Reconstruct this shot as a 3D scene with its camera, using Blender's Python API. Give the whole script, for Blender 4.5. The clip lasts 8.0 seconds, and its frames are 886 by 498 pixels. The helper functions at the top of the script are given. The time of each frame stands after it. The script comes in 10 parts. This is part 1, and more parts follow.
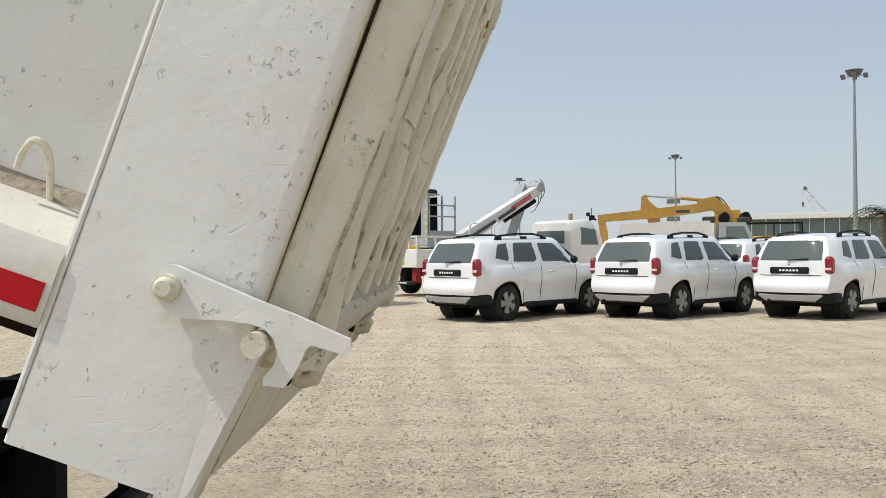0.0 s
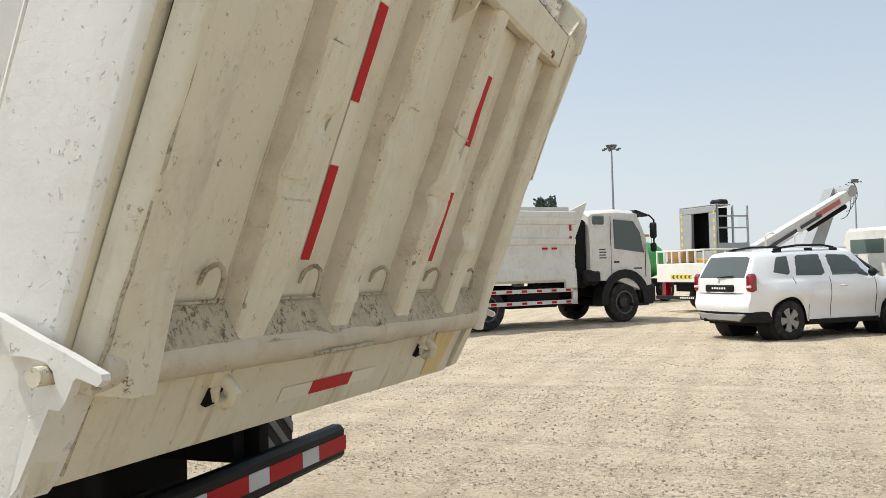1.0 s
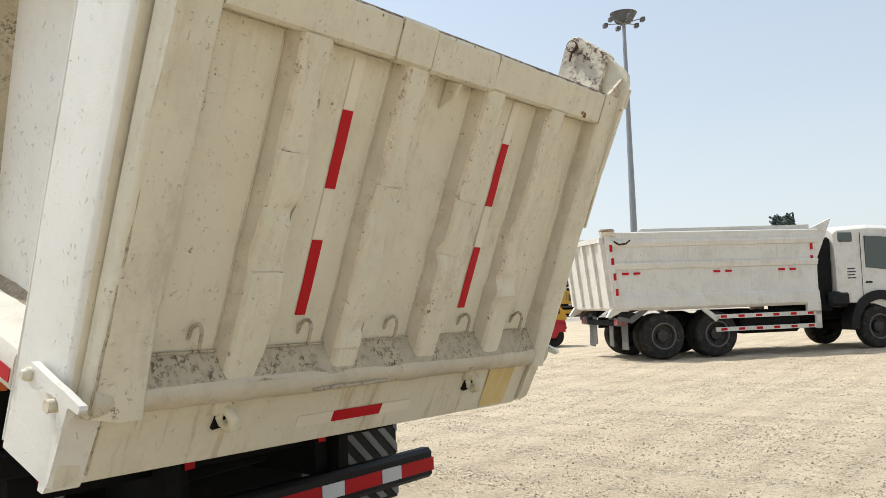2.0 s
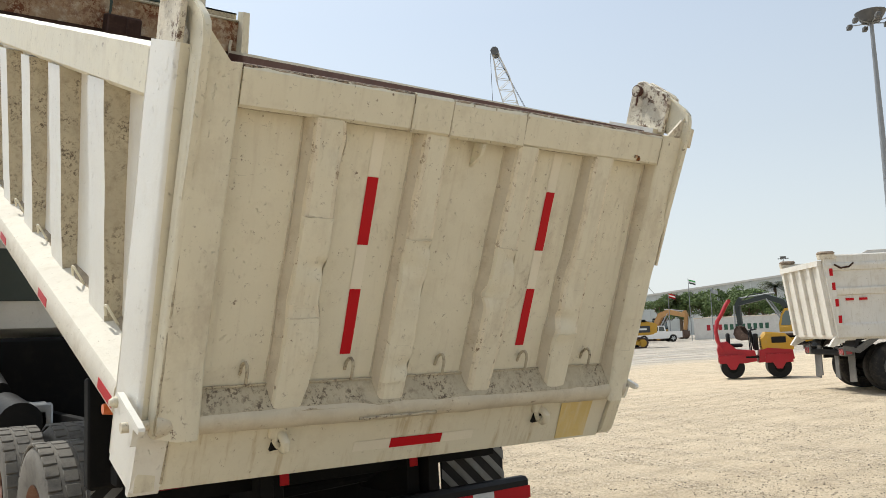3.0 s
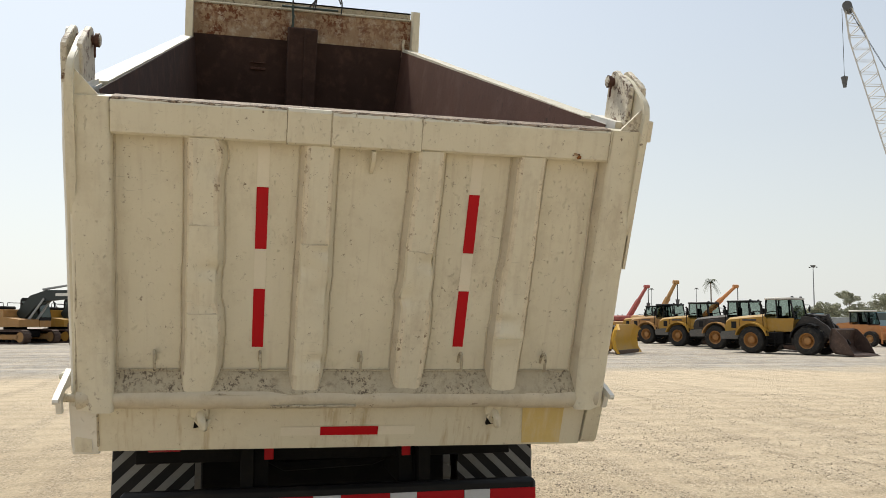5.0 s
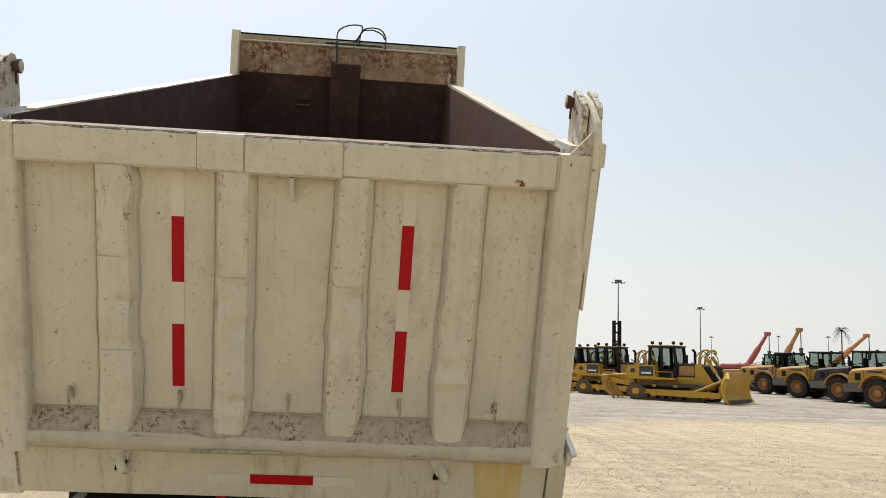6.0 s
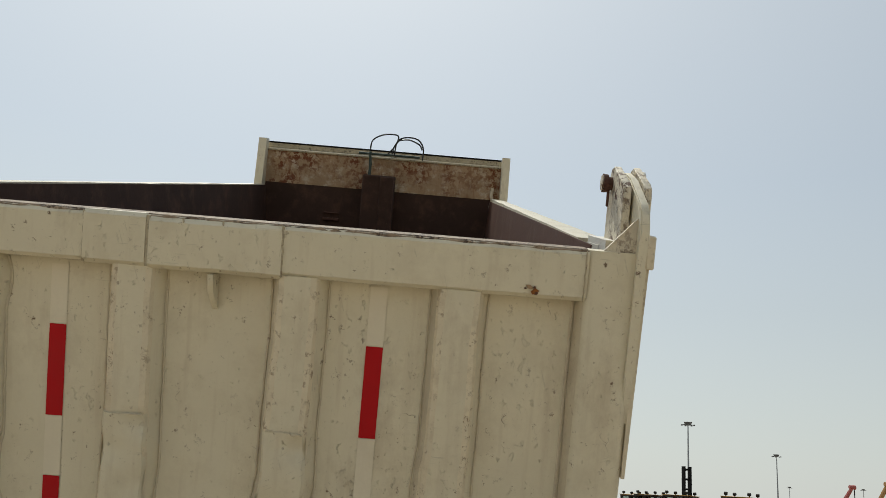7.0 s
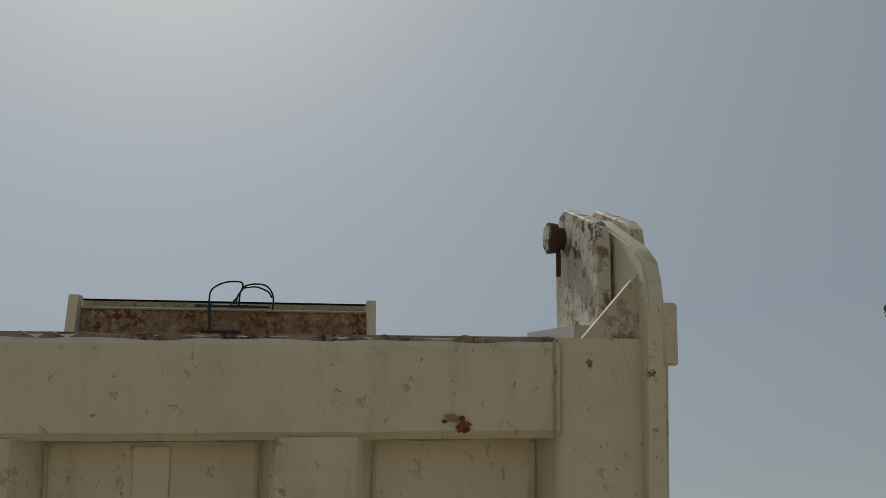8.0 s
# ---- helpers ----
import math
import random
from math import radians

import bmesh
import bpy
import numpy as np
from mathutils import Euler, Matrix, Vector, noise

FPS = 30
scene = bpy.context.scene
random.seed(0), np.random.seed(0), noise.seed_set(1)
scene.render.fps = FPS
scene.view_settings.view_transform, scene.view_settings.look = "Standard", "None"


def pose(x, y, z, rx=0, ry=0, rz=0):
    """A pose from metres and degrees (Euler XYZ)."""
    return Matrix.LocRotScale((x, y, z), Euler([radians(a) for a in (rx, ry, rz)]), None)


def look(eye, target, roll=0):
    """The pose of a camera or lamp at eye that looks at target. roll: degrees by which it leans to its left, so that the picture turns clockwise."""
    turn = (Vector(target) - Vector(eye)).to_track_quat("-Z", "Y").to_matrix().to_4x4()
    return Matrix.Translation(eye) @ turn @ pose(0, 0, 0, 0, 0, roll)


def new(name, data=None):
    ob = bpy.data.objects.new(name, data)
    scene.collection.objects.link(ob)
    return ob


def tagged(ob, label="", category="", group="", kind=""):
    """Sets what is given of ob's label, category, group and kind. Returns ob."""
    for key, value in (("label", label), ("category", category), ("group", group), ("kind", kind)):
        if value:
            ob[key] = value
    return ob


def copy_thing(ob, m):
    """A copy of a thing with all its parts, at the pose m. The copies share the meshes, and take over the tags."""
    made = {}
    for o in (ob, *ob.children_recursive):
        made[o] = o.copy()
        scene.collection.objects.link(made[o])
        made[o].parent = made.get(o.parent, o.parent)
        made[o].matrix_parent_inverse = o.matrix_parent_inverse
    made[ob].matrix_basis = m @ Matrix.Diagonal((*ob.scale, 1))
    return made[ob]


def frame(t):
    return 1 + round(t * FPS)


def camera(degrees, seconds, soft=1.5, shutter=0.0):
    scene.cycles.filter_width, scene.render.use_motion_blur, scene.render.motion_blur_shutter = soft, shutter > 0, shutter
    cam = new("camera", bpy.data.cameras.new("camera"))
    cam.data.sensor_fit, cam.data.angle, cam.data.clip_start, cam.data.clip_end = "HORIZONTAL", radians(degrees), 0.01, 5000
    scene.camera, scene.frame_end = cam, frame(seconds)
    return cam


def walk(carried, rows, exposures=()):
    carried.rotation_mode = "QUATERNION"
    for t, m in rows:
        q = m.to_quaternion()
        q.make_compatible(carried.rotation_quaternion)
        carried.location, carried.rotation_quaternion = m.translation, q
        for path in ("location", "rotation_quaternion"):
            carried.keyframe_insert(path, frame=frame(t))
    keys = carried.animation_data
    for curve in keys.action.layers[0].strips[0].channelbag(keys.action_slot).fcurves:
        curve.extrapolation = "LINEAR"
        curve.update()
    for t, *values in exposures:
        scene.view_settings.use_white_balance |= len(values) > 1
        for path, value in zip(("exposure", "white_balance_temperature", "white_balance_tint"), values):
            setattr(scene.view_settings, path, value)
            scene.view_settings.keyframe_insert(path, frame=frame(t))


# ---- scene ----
from mathutils import noise as perlin

# ---- camera and walk ----
cam = camera(55.7, 8.0, 0.8)
ROWS = [
    (0.0, 0.0055, -0.0058, 1.4278, 90.252, 0.472, -1.101),
    (0.25, 0.2035, 0.008, 1.4532, 90.564, 0.766, 3.871),
    (0.5, 0.5145, 0.0217, 1.4322, 90.95, 0.956, 9.602),
    (1.0, 1.0289, 0.0161, 1.4721, 91.563, 1.458, 20.182),
    (2.5, 2.5687, 0.1793, 1.5671, 94.766, 2.197, 46.358),
    (3.0, 2.9236, 0.4003, 1.5695, 95.979, 2.436, 54.234),
    (3.5, 3.3367, 0.701, 1.5981, 96.515, 2.408, 61.136),
    (3.75, 3.5235, 0.9114, 1.6061, 96.719, 2.132, 64.102),
    (4.0, 3.6684, 1.1072, 1.6116, 96.182, 1.839, 66.619),
    (4.5, 3.8004, 1.5725, 1.6337, 95.3, 0.818, 71.975),
    (6.0, 3.5875, 2.9099, 1.6617, 97.531, -1.701, 84.717),
    (6.5, 3.142, 3.159, 1.7191, 101.525, -2.861, 87.844),
    (7.0, 2.5957, 3.246, 1.805, 106.374, -4.084, 88.695),
    (7.5, 2.0228, 3.3164, 1.9013, 111.741, -3.304, 86.342),
    (8.0, 1.4531, 3.2945, 2.0381, 117.921, 3.162, 81.491),
]
EXPOSURES = [(0.0, -0.06, 6160, 8), (1.0, 0.18, 6310, 8), (2.5, 0.27, 6330, 7), (3.0, 0.16, 6490, 7), (3.5, 0.05, 6730, 8), (4.5, 0.01, 6820, 8), (6.0, 0.00, 6820, 8), (6.5, -0.15, 6830, 6), (7.0, -0.40, 6780, 4), (7.5, -0.75, 6710, 4), (8.0, -1.27, 6620, 3)]
walk(cam, [(t, pose(*row)) for t, *row in ROWS], EXPOSURES)

# ---- daylight: hazy desert sky and a high sun ----
SUN_WAY = Vector((-0.50, -0.15, 0.853)).normalized()
SUN_UP = math.asin(SUN_WAY.z)
world = bpy.data.worlds.new("sky")
scene.world = world
world.use_nodes = True
wn = world.node_tree
sky = wn.nodes.new("ShaderNodeTexSky")
sky.sky_type = "NISHITA"
sky.sun_disc = False
sky.sun_elevation = SUN_UP
sky.sun_rotation = math.atan2(SUN_WAY.x, SUN_WAY.y)
sky.air_density, sky.dust_density, sky.ozone_density = 1.0, 1.4, 1.0
wn.nodes["Background"].inputs["Strength"].default_value = 0.15
# dust haze pales the whole sky
haze = wn.nodes.new("ShaderNodeMix")
haze.data_type = "RGBA"
# thicker and whiter towards the horizon
sky_way = wn.nodes.new("ShaderNodeTexCoord")
sky_axes = wn.nodes.new("ShaderNodeSeparateXYZ")
wn.links.new(sky_way.outputs["Generated"], sky_axes.inputs[0])
thick = wn.nodes.new("ShaderNodeMapRange")
thick.inputs["From Min"].default_value, thick.inputs["From Max"].default_value = 0.0, 0.36
thick.inputs["To Min"].default_value, thick.inputs["To Max"].default_value = 0.9, 0.52
wn.links.new(sky_axes.outputs["Z"], thick.inputs["Value"])
wn.links.new(thick.outputs[0], haze.inputs["Factor"])
# the dust scatters forward: paler towards the sun, dimmer away from it
toward = wn.nodes.new("ShaderNodeVectorMath")
toward.operation = "DOT_PRODUCT"
toward.inputs[1].default_value = SUN_WAY
wn.links.new(sky_way.outputs["Generated"], toward.inputs[0])
ahead = wn.nodes.new("ShaderNodeMath")
ahead.operation = "MAXIMUM"
wn.links.new(toward.outputs["Value"], ahead.inputs[0])
ahead.inputs[1].default_value = 0.0
cube = wn.nodes.new("ShaderNodeMath")
cube.operation = "POWER"
wn.links.new(ahead.outputs[0], cube.inputs[0])
cube.inputs[1].default_value = 3.0
lobe = wn.nodes.new("ShaderNodeMath")
lobe.operation = "MULTIPLY_ADD"
wn.links.new(cube.outputs[0], lobe.inputs[0])
lobe.inputs[1].default_value, lobe.inputs[2].default_value = 0.75, 0.90
gain = wn.nodes.new("ShaderNodeMath")
gain.operation = "MULTIPLY_ADD"
wn.links.new(toward.outputs["Value"], gain.inputs[0])
gain.inputs[1].default_value = 0.25
wn.links.new(lobe.outputs[0], gain.inputs[2])
# and brightest in the deep dust just over the horizon
rim_glow = wn.nodes.new("ShaderNodeMapRange")
rim_glow.inputs["From Min"].default_value, rim_glow.inputs["From Max"].default_value = 0.0, 0.22
rim_glow.inputs["To Min"].default_value, rim_glow.inputs["To Max"].default_value = 1.15, 1.0
wn.links.new(sky_axes.outputs["Z"], rim_glow.inputs["Value"])
rich = wn.nodes.new("ShaderNodeMath")
rich.operation = "MULTIPLY"
wn.links.new(gain.outputs[0], rich.inputs[0])
wn.links.new(rim_glow.outputs[0], rich.inputs[1])
dust = wn.nodes.new("ShaderNodeVectorMath")
dust.operation = "SCALE"
dust.inputs[0].default_value = (4.46, 4.65, 4.79)
wn.links.new(rich.outputs[0], dust.inputs["Scale"])
wn.links.new(dust.outputs["Vector"], haze.inputs["B"])
wn.links.new(sky.outputs[0], haze.inputs["A"])
wn.links.new(haze.outputs["Result"], wn.nodes["Background"].inputs["Color"])
sun = new("sun", bpy.data.lights.new("sun", "SUN"))
sun.data.energy, sun.data.angle, sun.data.color = 3.3, radians(0.6), (1.0, 0.96, 0.90)
sun.matrix_world = look(SUN_WAY * 50, (0, 0, 0))


# ---- materials ----
def links(mat):
    mat.use_nodes = True
    tree = mat.node_tree
    return tree, tree.nodes["Principled BSDF"]


def tex(tree, coord, kind, scale, detail=4.0, stretch=None, rough=0.6):
    n = tree.nodes.new(kind)
    n.inputs["Scale"].default_value = scale
    if "Detail" in n.inputs:
        n.inputs["Detail"].default_value = detail
    if "Roughness" in n.inputs and kind == "ShaderNodeTexNoise":
        n.inputs["Roughness"].default_value = rough
    src = coord
    if stretch:
        m = tree.nodes.new("ShaderNodeMapping")
        m.inputs["Scale"].default_value = stretch
        tree.links.new(coord, m.inputs["Vector"])
        src = m.outputs[0]
    tree.links.new(src, n.inputs["Vector"])
    return n


def ramp(tree, value, lo, hi):
    r = tree.nodes.new("ShaderNodeMapRange")
    r.inputs["From Min"].default_value, r.inputs["From Max"].default_value = lo, hi
    tree.links.new(value, r.inputs["Value"])
    return r.outputs[0]


def mix(tree, fac, a, b):
    m = tree.nodes.new("ShaderNodeMix")
    m.data_type = "RGBA"
    for sock, v in ((m.inputs["Factor"], fac), (m.inputs["A"], a), (m.inputs["B"], b)):
        if isinstance(v, (tuple, float, int)):
            sock.default_value = v if not isinstance(v, tuple) else (*v, 1.0)[:4]
        else:
            tree.links.new(v, sock)
    return m.outputs["Result"]


def mult(tree, a, b):
    m = tree.nodes.new("ShaderNodeMath")
    m.operation = "MULTIPLY"
    for s, v in ((m.inputs[0], a), (m.inputs[1], b)):
        if isinstance(v, (float, int)):
            s.default_value = v
        else:
            tree.links.new(v, s)
    return m.outputs[0]


def surface(name, colour, rough=0.6, metal=0.0, dirt=None, dirt_amount=0.5, dirt_scale=2.5, chip=None, chip_level=0.70, chip_scale=14.0,
            spread=0.12, grain=90.0, bump=0.15, lumps=8.0, streak=None, coat=0.0, vary=0.0, scuff=0.0, tone=0.42, smudge=None, pits=0.0, cracks=None, runs=None):
    """Paint, metal or plastic with tone changes, dirt in patches, chips, streaks, fine relief."""
    mat = bpy.data.materials.new(name)
    tree, p = links(mat)
    co = tree.nodes.new("ShaderNodeTexCoord").outputs["Object"]
    big = tex(tree, co, "ShaderNodeTexNoise", dirt_scale, 6.0)
    fine = tex(tree, co, "ShaderNodeTexNoise", grain, 3.0)
    dark = tuple(c * (1 - spread) for c in colour)
    light = tuple(min(1.0, c * (1 + spread * 0.6)) for c in colour)
    out = mix(tree, ramp(tree, big.outputs["Fac"], 0.3, 0.7), dark, light)
    out = mix(tree, mult(tree, ramp(tree, fine.outputs["Fac"], 0.35, 0.75), 0.35), out, dark)
    rough_out = None
    if streak:
        st = tex(tree, co, "ShaderNodeTexNoise", 9.0, 4.0, (3.0, 3.0, 0.25))
        out = mix(tree, mult(tree, ramp(tree, st.outputs["Fac"], 0.54, 0.75), 0.55), out, streak)
    if dirt:
        d = tex(tree, co, "ShaderNodeTexNoise", dirt_scale * 2.3, 8.0, None, 0.7)
        out = mix(tree, mult(tree, ramp(tree, d.outputs["Fac"], 0.50, 0.72), dirt_amount), out, dirt)
    if chip:
        c = tex(tree, co, "ShaderNodeTexNoise", chip_scale, 9.0, None, 0.75)
        c2 = tex(tree, co, "ShaderNodeTexNoise", chip_scale * 0.13, 3.0)
        both = mult(tree, ramp(tree, c.outputs["Fac"], chip_level - 0.06, chip_level), ramp(tree, c2.outputs["Fac"], 0.38, 0.6))
        out = mix(tree, both, out, chip)
    if vary:
        info = tree.nodes.new("ShaderNodeObjectInfo").outputs["Random"]
        out = mix(tree, mult(tree, info, vary), out, tuple(c * 0.5 for c in colour))
    tree.links.new(out, p.inputs["Base Color"])
    p.inputs["Metallic"].default_value = metal
    rr = tree.nodes.new("ShaderNodeMapRange")
    rr.inputs["To Min"].default_value, rr.inputs["To Max"].default_value = max(0.05, rough - 0.1), min(1.0, rough + 0.12)
    tree.links.new(big.outputs["Fac"], rr.inputs["Value"])
    tree.links.new(rr.outputs[0], p.inputs["Roughness"])
    p.inputs["Coat Weight"].default_value = coat
    lump = tex(tree, co, "ShaderNodeTexNoise", lumps, 5.0)
    b1 = tree.nodes.new("ShaderNodeBump")
    b1.inputs["Strength"].default_value, b1.inputs["Distance"].default_value = bump, 0.01
    tree.links.new(lump.outputs["Fac"], b1.inputs["Height"])
    b2 = tree.nodes.new("ShaderNodeBump")
    b2.inputs["Strength"].default_value, b2.inputs["Distance"].default_value = bump, 0.003
    tree.links.new(fine.outputs["Fac"], b2.inputs["Height"])
    tree.links.new(b1.outputs[0], b2.inputs["Normal"])
    last = b2.outputs[0]
    if scuff:
        # short dragged scratches in several directions, gathered in patches
        for sc, turn, lim in ((5.0, (0.0, 0.35, 0.5), 0.66), (8.0, (-0.5, 0.0, 0.2), 0.665), (6.0, (1.25, 0.3, 0.0), 0.66)):
            m = tree.nodes.new("ShaderNodeMapping")
            m.inputs["Rotation"].default_value = turn
            tree.links.new(co, m.inputs["Vector"])
            t = tex(tree, m.outputs[0], "ShaderNodeTexNoise", sc, 3.0, (1.6, 1.6, 22.0), 0.6)
            where = tex(tree, m.outputs[0], "ShaderNodeTexNoise", sc * 0.5, 4.0)
            line = mult(tree, ramp(tree, t.outputs["Fac"], lim, lim + 0.02), ramp(tree, where.outputs["Fac"], 0.56, 0.62))
            out = mix(tree, mult(tree, line, min(1.0, 0.75 * scuff)), out, tuple(c * tone for c in colour))
            b3 = tree.nodes.new("ShaderNodeBump")
            b3.inputs["Strength"].default_value, b3.inputs["Distance"].default_value = 0.7 * scuff, -0.004
            tree.links.new(line, b3.inputs["Height"])
            tree.links.new(last, b3.inputs["Normal"])
            last = b3.outputs[0]
        tree.links.new(out, p.inputs["Base Color"])
    if smudge:
        sm = tex(tree, co, "ShaderNodeTexNoise", 3.1, 9.0, (1.0, 1.0, 0.6), 0.72)
        out = mix(tree, mult(tree, ramp(tree, sm.outputs["Fac"], 0.57, 0.76), 0.7), out, smudge)
        tree.links.new(out, p.inputs["Base Color"])
    if pits:
        # small sharp-edged knocks in the paint, thick in places
        pit = tex(tree, co, "ShaderNodeTexNoise", 46.0, 4.0, (1.0, 1.0, 0.7), 0.65)
        where = tex(tree, co, "ShaderNodeTexNoise", 3.4, 5.0)
        level = tree.nodes.new("ShaderNodeMath")
        level.operation = "MULTIPLY_ADD"
        tree.links.new(where.outputs["Fac"], level.inputs[0])
        level.inputs[1].default_value = 0.34
        tree.links.new(pit.outputs["Fac"], level.inputs[2])
        hole = ramp(tree, level.outputs[0], 0.825, 0.845)
        bp = tree.nodes.new("ShaderNodeBump")
        bp.inputs["Strength"].default_value, bp.inputs["Distance"].default_value = min(1.0, 0.9 * pits), -0.004
        tree.links.new(hole, bp.inputs["Height"])
        tree.links.new(last, bp.inputs["Normal"])
        last = bp.outputs[0]
        out = mix(tree, mult(tree, hole, 0.10 * pits), out, tuple(c * 0.55 for c in colour))
        tree.links.new(out, p.inputs["Base Color"])
    if runs:
        # thin run-off stains down the sheet
        rn = tex(tree, co, "ShaderNodeTexNoise", 30.0, 5.0, (1.0, 1.0, 0.035), 0.6)
        rw = tex(tree, co, "ShaderNodeTexNoise", 4.0, 4.0, (1.0, 1.0, 0.5))
        out = mix(tree, mult(tree, mult(tree, ramp(tree, rn.outputs["Fac"], 0.53, 0.66), ramp(tree, rw.outputs["Fac"], 0.42, 0.62)), 0.75), out, runs)
        tree.links.new(out, p.inputs["Base Color"])
    if cracks:
        # hairline cracks and curved scratches that break off
        warp = tex(tree, co, "ShaderNodeTexNoise", 5.0, 4.0)
        off = tree.nodes.new("ShaderNodeVectorMath")
        off.operation = "MULTIPLY_ADD"
        tree.links.new(warp.outputs["Color"], off.inputs[0])
        off.inputs[1].default_value = (0.35, 0.35, 0.35)
        tree.links.new(co, off.inputs[2])
        for sc, lo, hi in ((5.5, 0.655, 0.70), (12.0, 0.665, 0.70)):
            vor = tree.nodes.new("ShaderNodeTexVoronoi")
            vor.feature = "DISTANCE_TO_EDGE"
            vor.inputs["Scale"].default_value = sc
            tree.links.new(off.outputs[0], vor.inputs["Vector"])
            gate_mask = tex(tree, co, "ShaderNodeTexNoise", sc * 1.3, 3.0)
            line = mult(tree, ramp(tree, vor.outputs["Distance"], 0.0012 * sc, 0.0005 * sc), ramp(tree, gate_mask.outputs["Fac"], lo, hi))
            out = mix(tree, mult(tree, line, 0.6), out, cracks)
            bc = tree.nodes.new("ShaderNodeBump")
            bc.inputs["Strength"].default_value, bc.inputs["Distance"].default_value = 0.6, -0.003
            tree.links.new(line, bc.inputs["Height"])
            tree.links.new(last, bc.inputs["Normal"])
            last = bc.outputs[0]
        tree.links.new(out, p.inputs["Base Color"])
    tree.links.new(last, p.inputs["Normal"])
    return mat


def glass(name, tint=(0.03, 0.04, 0.045), rough=0.05):
    """Dark vehicle glass that mirrors the sky."""
    mat = bpy.data.materials.new(name)
    tree, p = links(mat)
    p.inputs["Base Color"].default_value = (*tint, 1)
    p.inputs["Roughness"].default_value = rough
    p.inputs["IOR"].default_value = 1.42
    co = tree.nodes.new("ShaderNodeTexCoord").outputs["Object"]
    n = tex(tree, co, "ShaderNodeTexNoise", 6.0, 5.0)
    tree.links.new(mix(tree, mult(tree, ramp(tree, n.outputs["Fac"], 0.5, 0.8), 0.10), tint, (0.2, 0.18, 0.15)), p.inputs["Base Color"])
    return mat


def clear_glass(name, tint=(0.9, 0.96, 0.95)):
    mat = bpy.data.materials.new(name)
    tree, p = links(mat)
    p.inputs["Base Color"].default_value = (*tint, 1)
    p.inputs["Roughness"].default_value = 0.02
    p.inputs["Transmission Weight"].default_value = 1.0
    p.inputs["IOR"].default_value = 1.02
    return mat


CREAM = (0.695, 0.642, 0.497)
DUST = (0.42, 0.35, 0.26)
paint = surface("cream_truck_paint", CREAM, 0.5, dirt=(0.50, 0.43, 0.31), dirt_amount=0.45, chip=(0.14, 0.09, 0.052), chip_level=0.657, chip_scale=30.0,
                streak=(0.55, 0.48, 0.36), spread=0.06, bump=0.28, lumps=5.0, scuff=0.35, smudge=(0.42, 0.345, 0.245), pits=0.9, cracks=(0.13, 0.085, 0.05))
paint_runs = surface("run_stained_cream_paint", CREAM, 0.55, dirt=(0.52, 0.45, 0.32), dirt_amount=0.4, chip=(0.2, 0.14, 0.085), chip_level=0.67, chip_scale=30.0,
                     spread=0.06, bump=0.25, lumps=5.0, smudge=(0.50, 0.42, 0.29), pits=0.5, runs=(0.42, 0.31, 0.15))
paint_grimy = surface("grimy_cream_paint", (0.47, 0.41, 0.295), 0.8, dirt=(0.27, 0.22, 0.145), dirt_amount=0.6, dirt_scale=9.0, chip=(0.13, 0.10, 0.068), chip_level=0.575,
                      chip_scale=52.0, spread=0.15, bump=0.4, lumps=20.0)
ledge_dusty = surface("sand_covered_cream_paint", (0.69, 0.645, 0.55), 0.85, dirt=(0.52, 0.455, 0.35), dirt_amount=0.6, dirt_scale=3.0, chip=(0.3, 0.24, 0.17), chip_level=0.66, chip_scale=40.0, spread=0.1, bump=0.3)
ledge_dirt = surface("brown_gritty_dirt", (0.36, 0.295, 0.21), 0.95, dirt=(0.16, 0.12, 0.08), dirt_amount=0.8, dirt_scale=14.0, chip=(0.5, 0.43, 0.32), chip_level=0.6, chip_scale=60.0, spread=0.25, bump=0.8, lumps=60.0)
# streaky dirt, with the shade of left-facing flanks mixed into the colour
paint_dirt_shade = surface("mud_streaked_cream_paint", (0.60, 0.535, 0.41), 0.8, dirt=(0.42, 0.35, 0.25), dirt_amount=0.7, dirt_scale=4.0, chip=(0.22, 0.17, 0.12), chip_level=0.655,
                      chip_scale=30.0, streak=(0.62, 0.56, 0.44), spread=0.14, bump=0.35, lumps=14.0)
paint_white = surface("white_truck_paint", (0.76, 0.735, 0.665), 0.42, dirt=(0.6, 0.54, 0.43), dirt_amount=0.35, chip=(0.25, 0.2, 0.15), chip_level=0.69, chip_scale=26.0,
                      spread=0.05, bump=0.20, lumps=18.0, scuff=0.55, tone=0.9, pits=1.1)
paint_chipped = surface("chipped_cream_paint", (0.66, 0.60, 0.48), 0.65, dirt=(0.45, 0.35, 0.23), dirt_amount=0.6, chip=(0.11, 0.055, 0.03), chip_level=0.575,
                        chip_scale=26.0, spread=0.15, bump=0.6, lumps=34.0, pits=1.0, cracks=(0.12, 0.06, 0.03))
torn_paint = surface("torn_rusty_edge_paint", (0.36, 0.28, 0.20), 0.75, dirt=(0.20, 0.12, 0.075), dirt_amount=0.9, dirt_scale=8.0, chip=(0.05, 0.03, 0.02), chip_level=0.52,
                     chip_scale=80.0, spread=0.25, bump=0.6, lumps=30.0)
paint_edge = surface("edge_worn_cream_paint", (0.70, 0.625, 0.475), 0.55, dirt=(0.44, 0.36, 0.25), dirt_amount=0.6, dirt_scale=6.0, chip=(0.22, 0.155, 0.095), chip_level=0.61, chip_scale=34.0,
                     spread=0.1, bump=0.4, lumps=18.0)
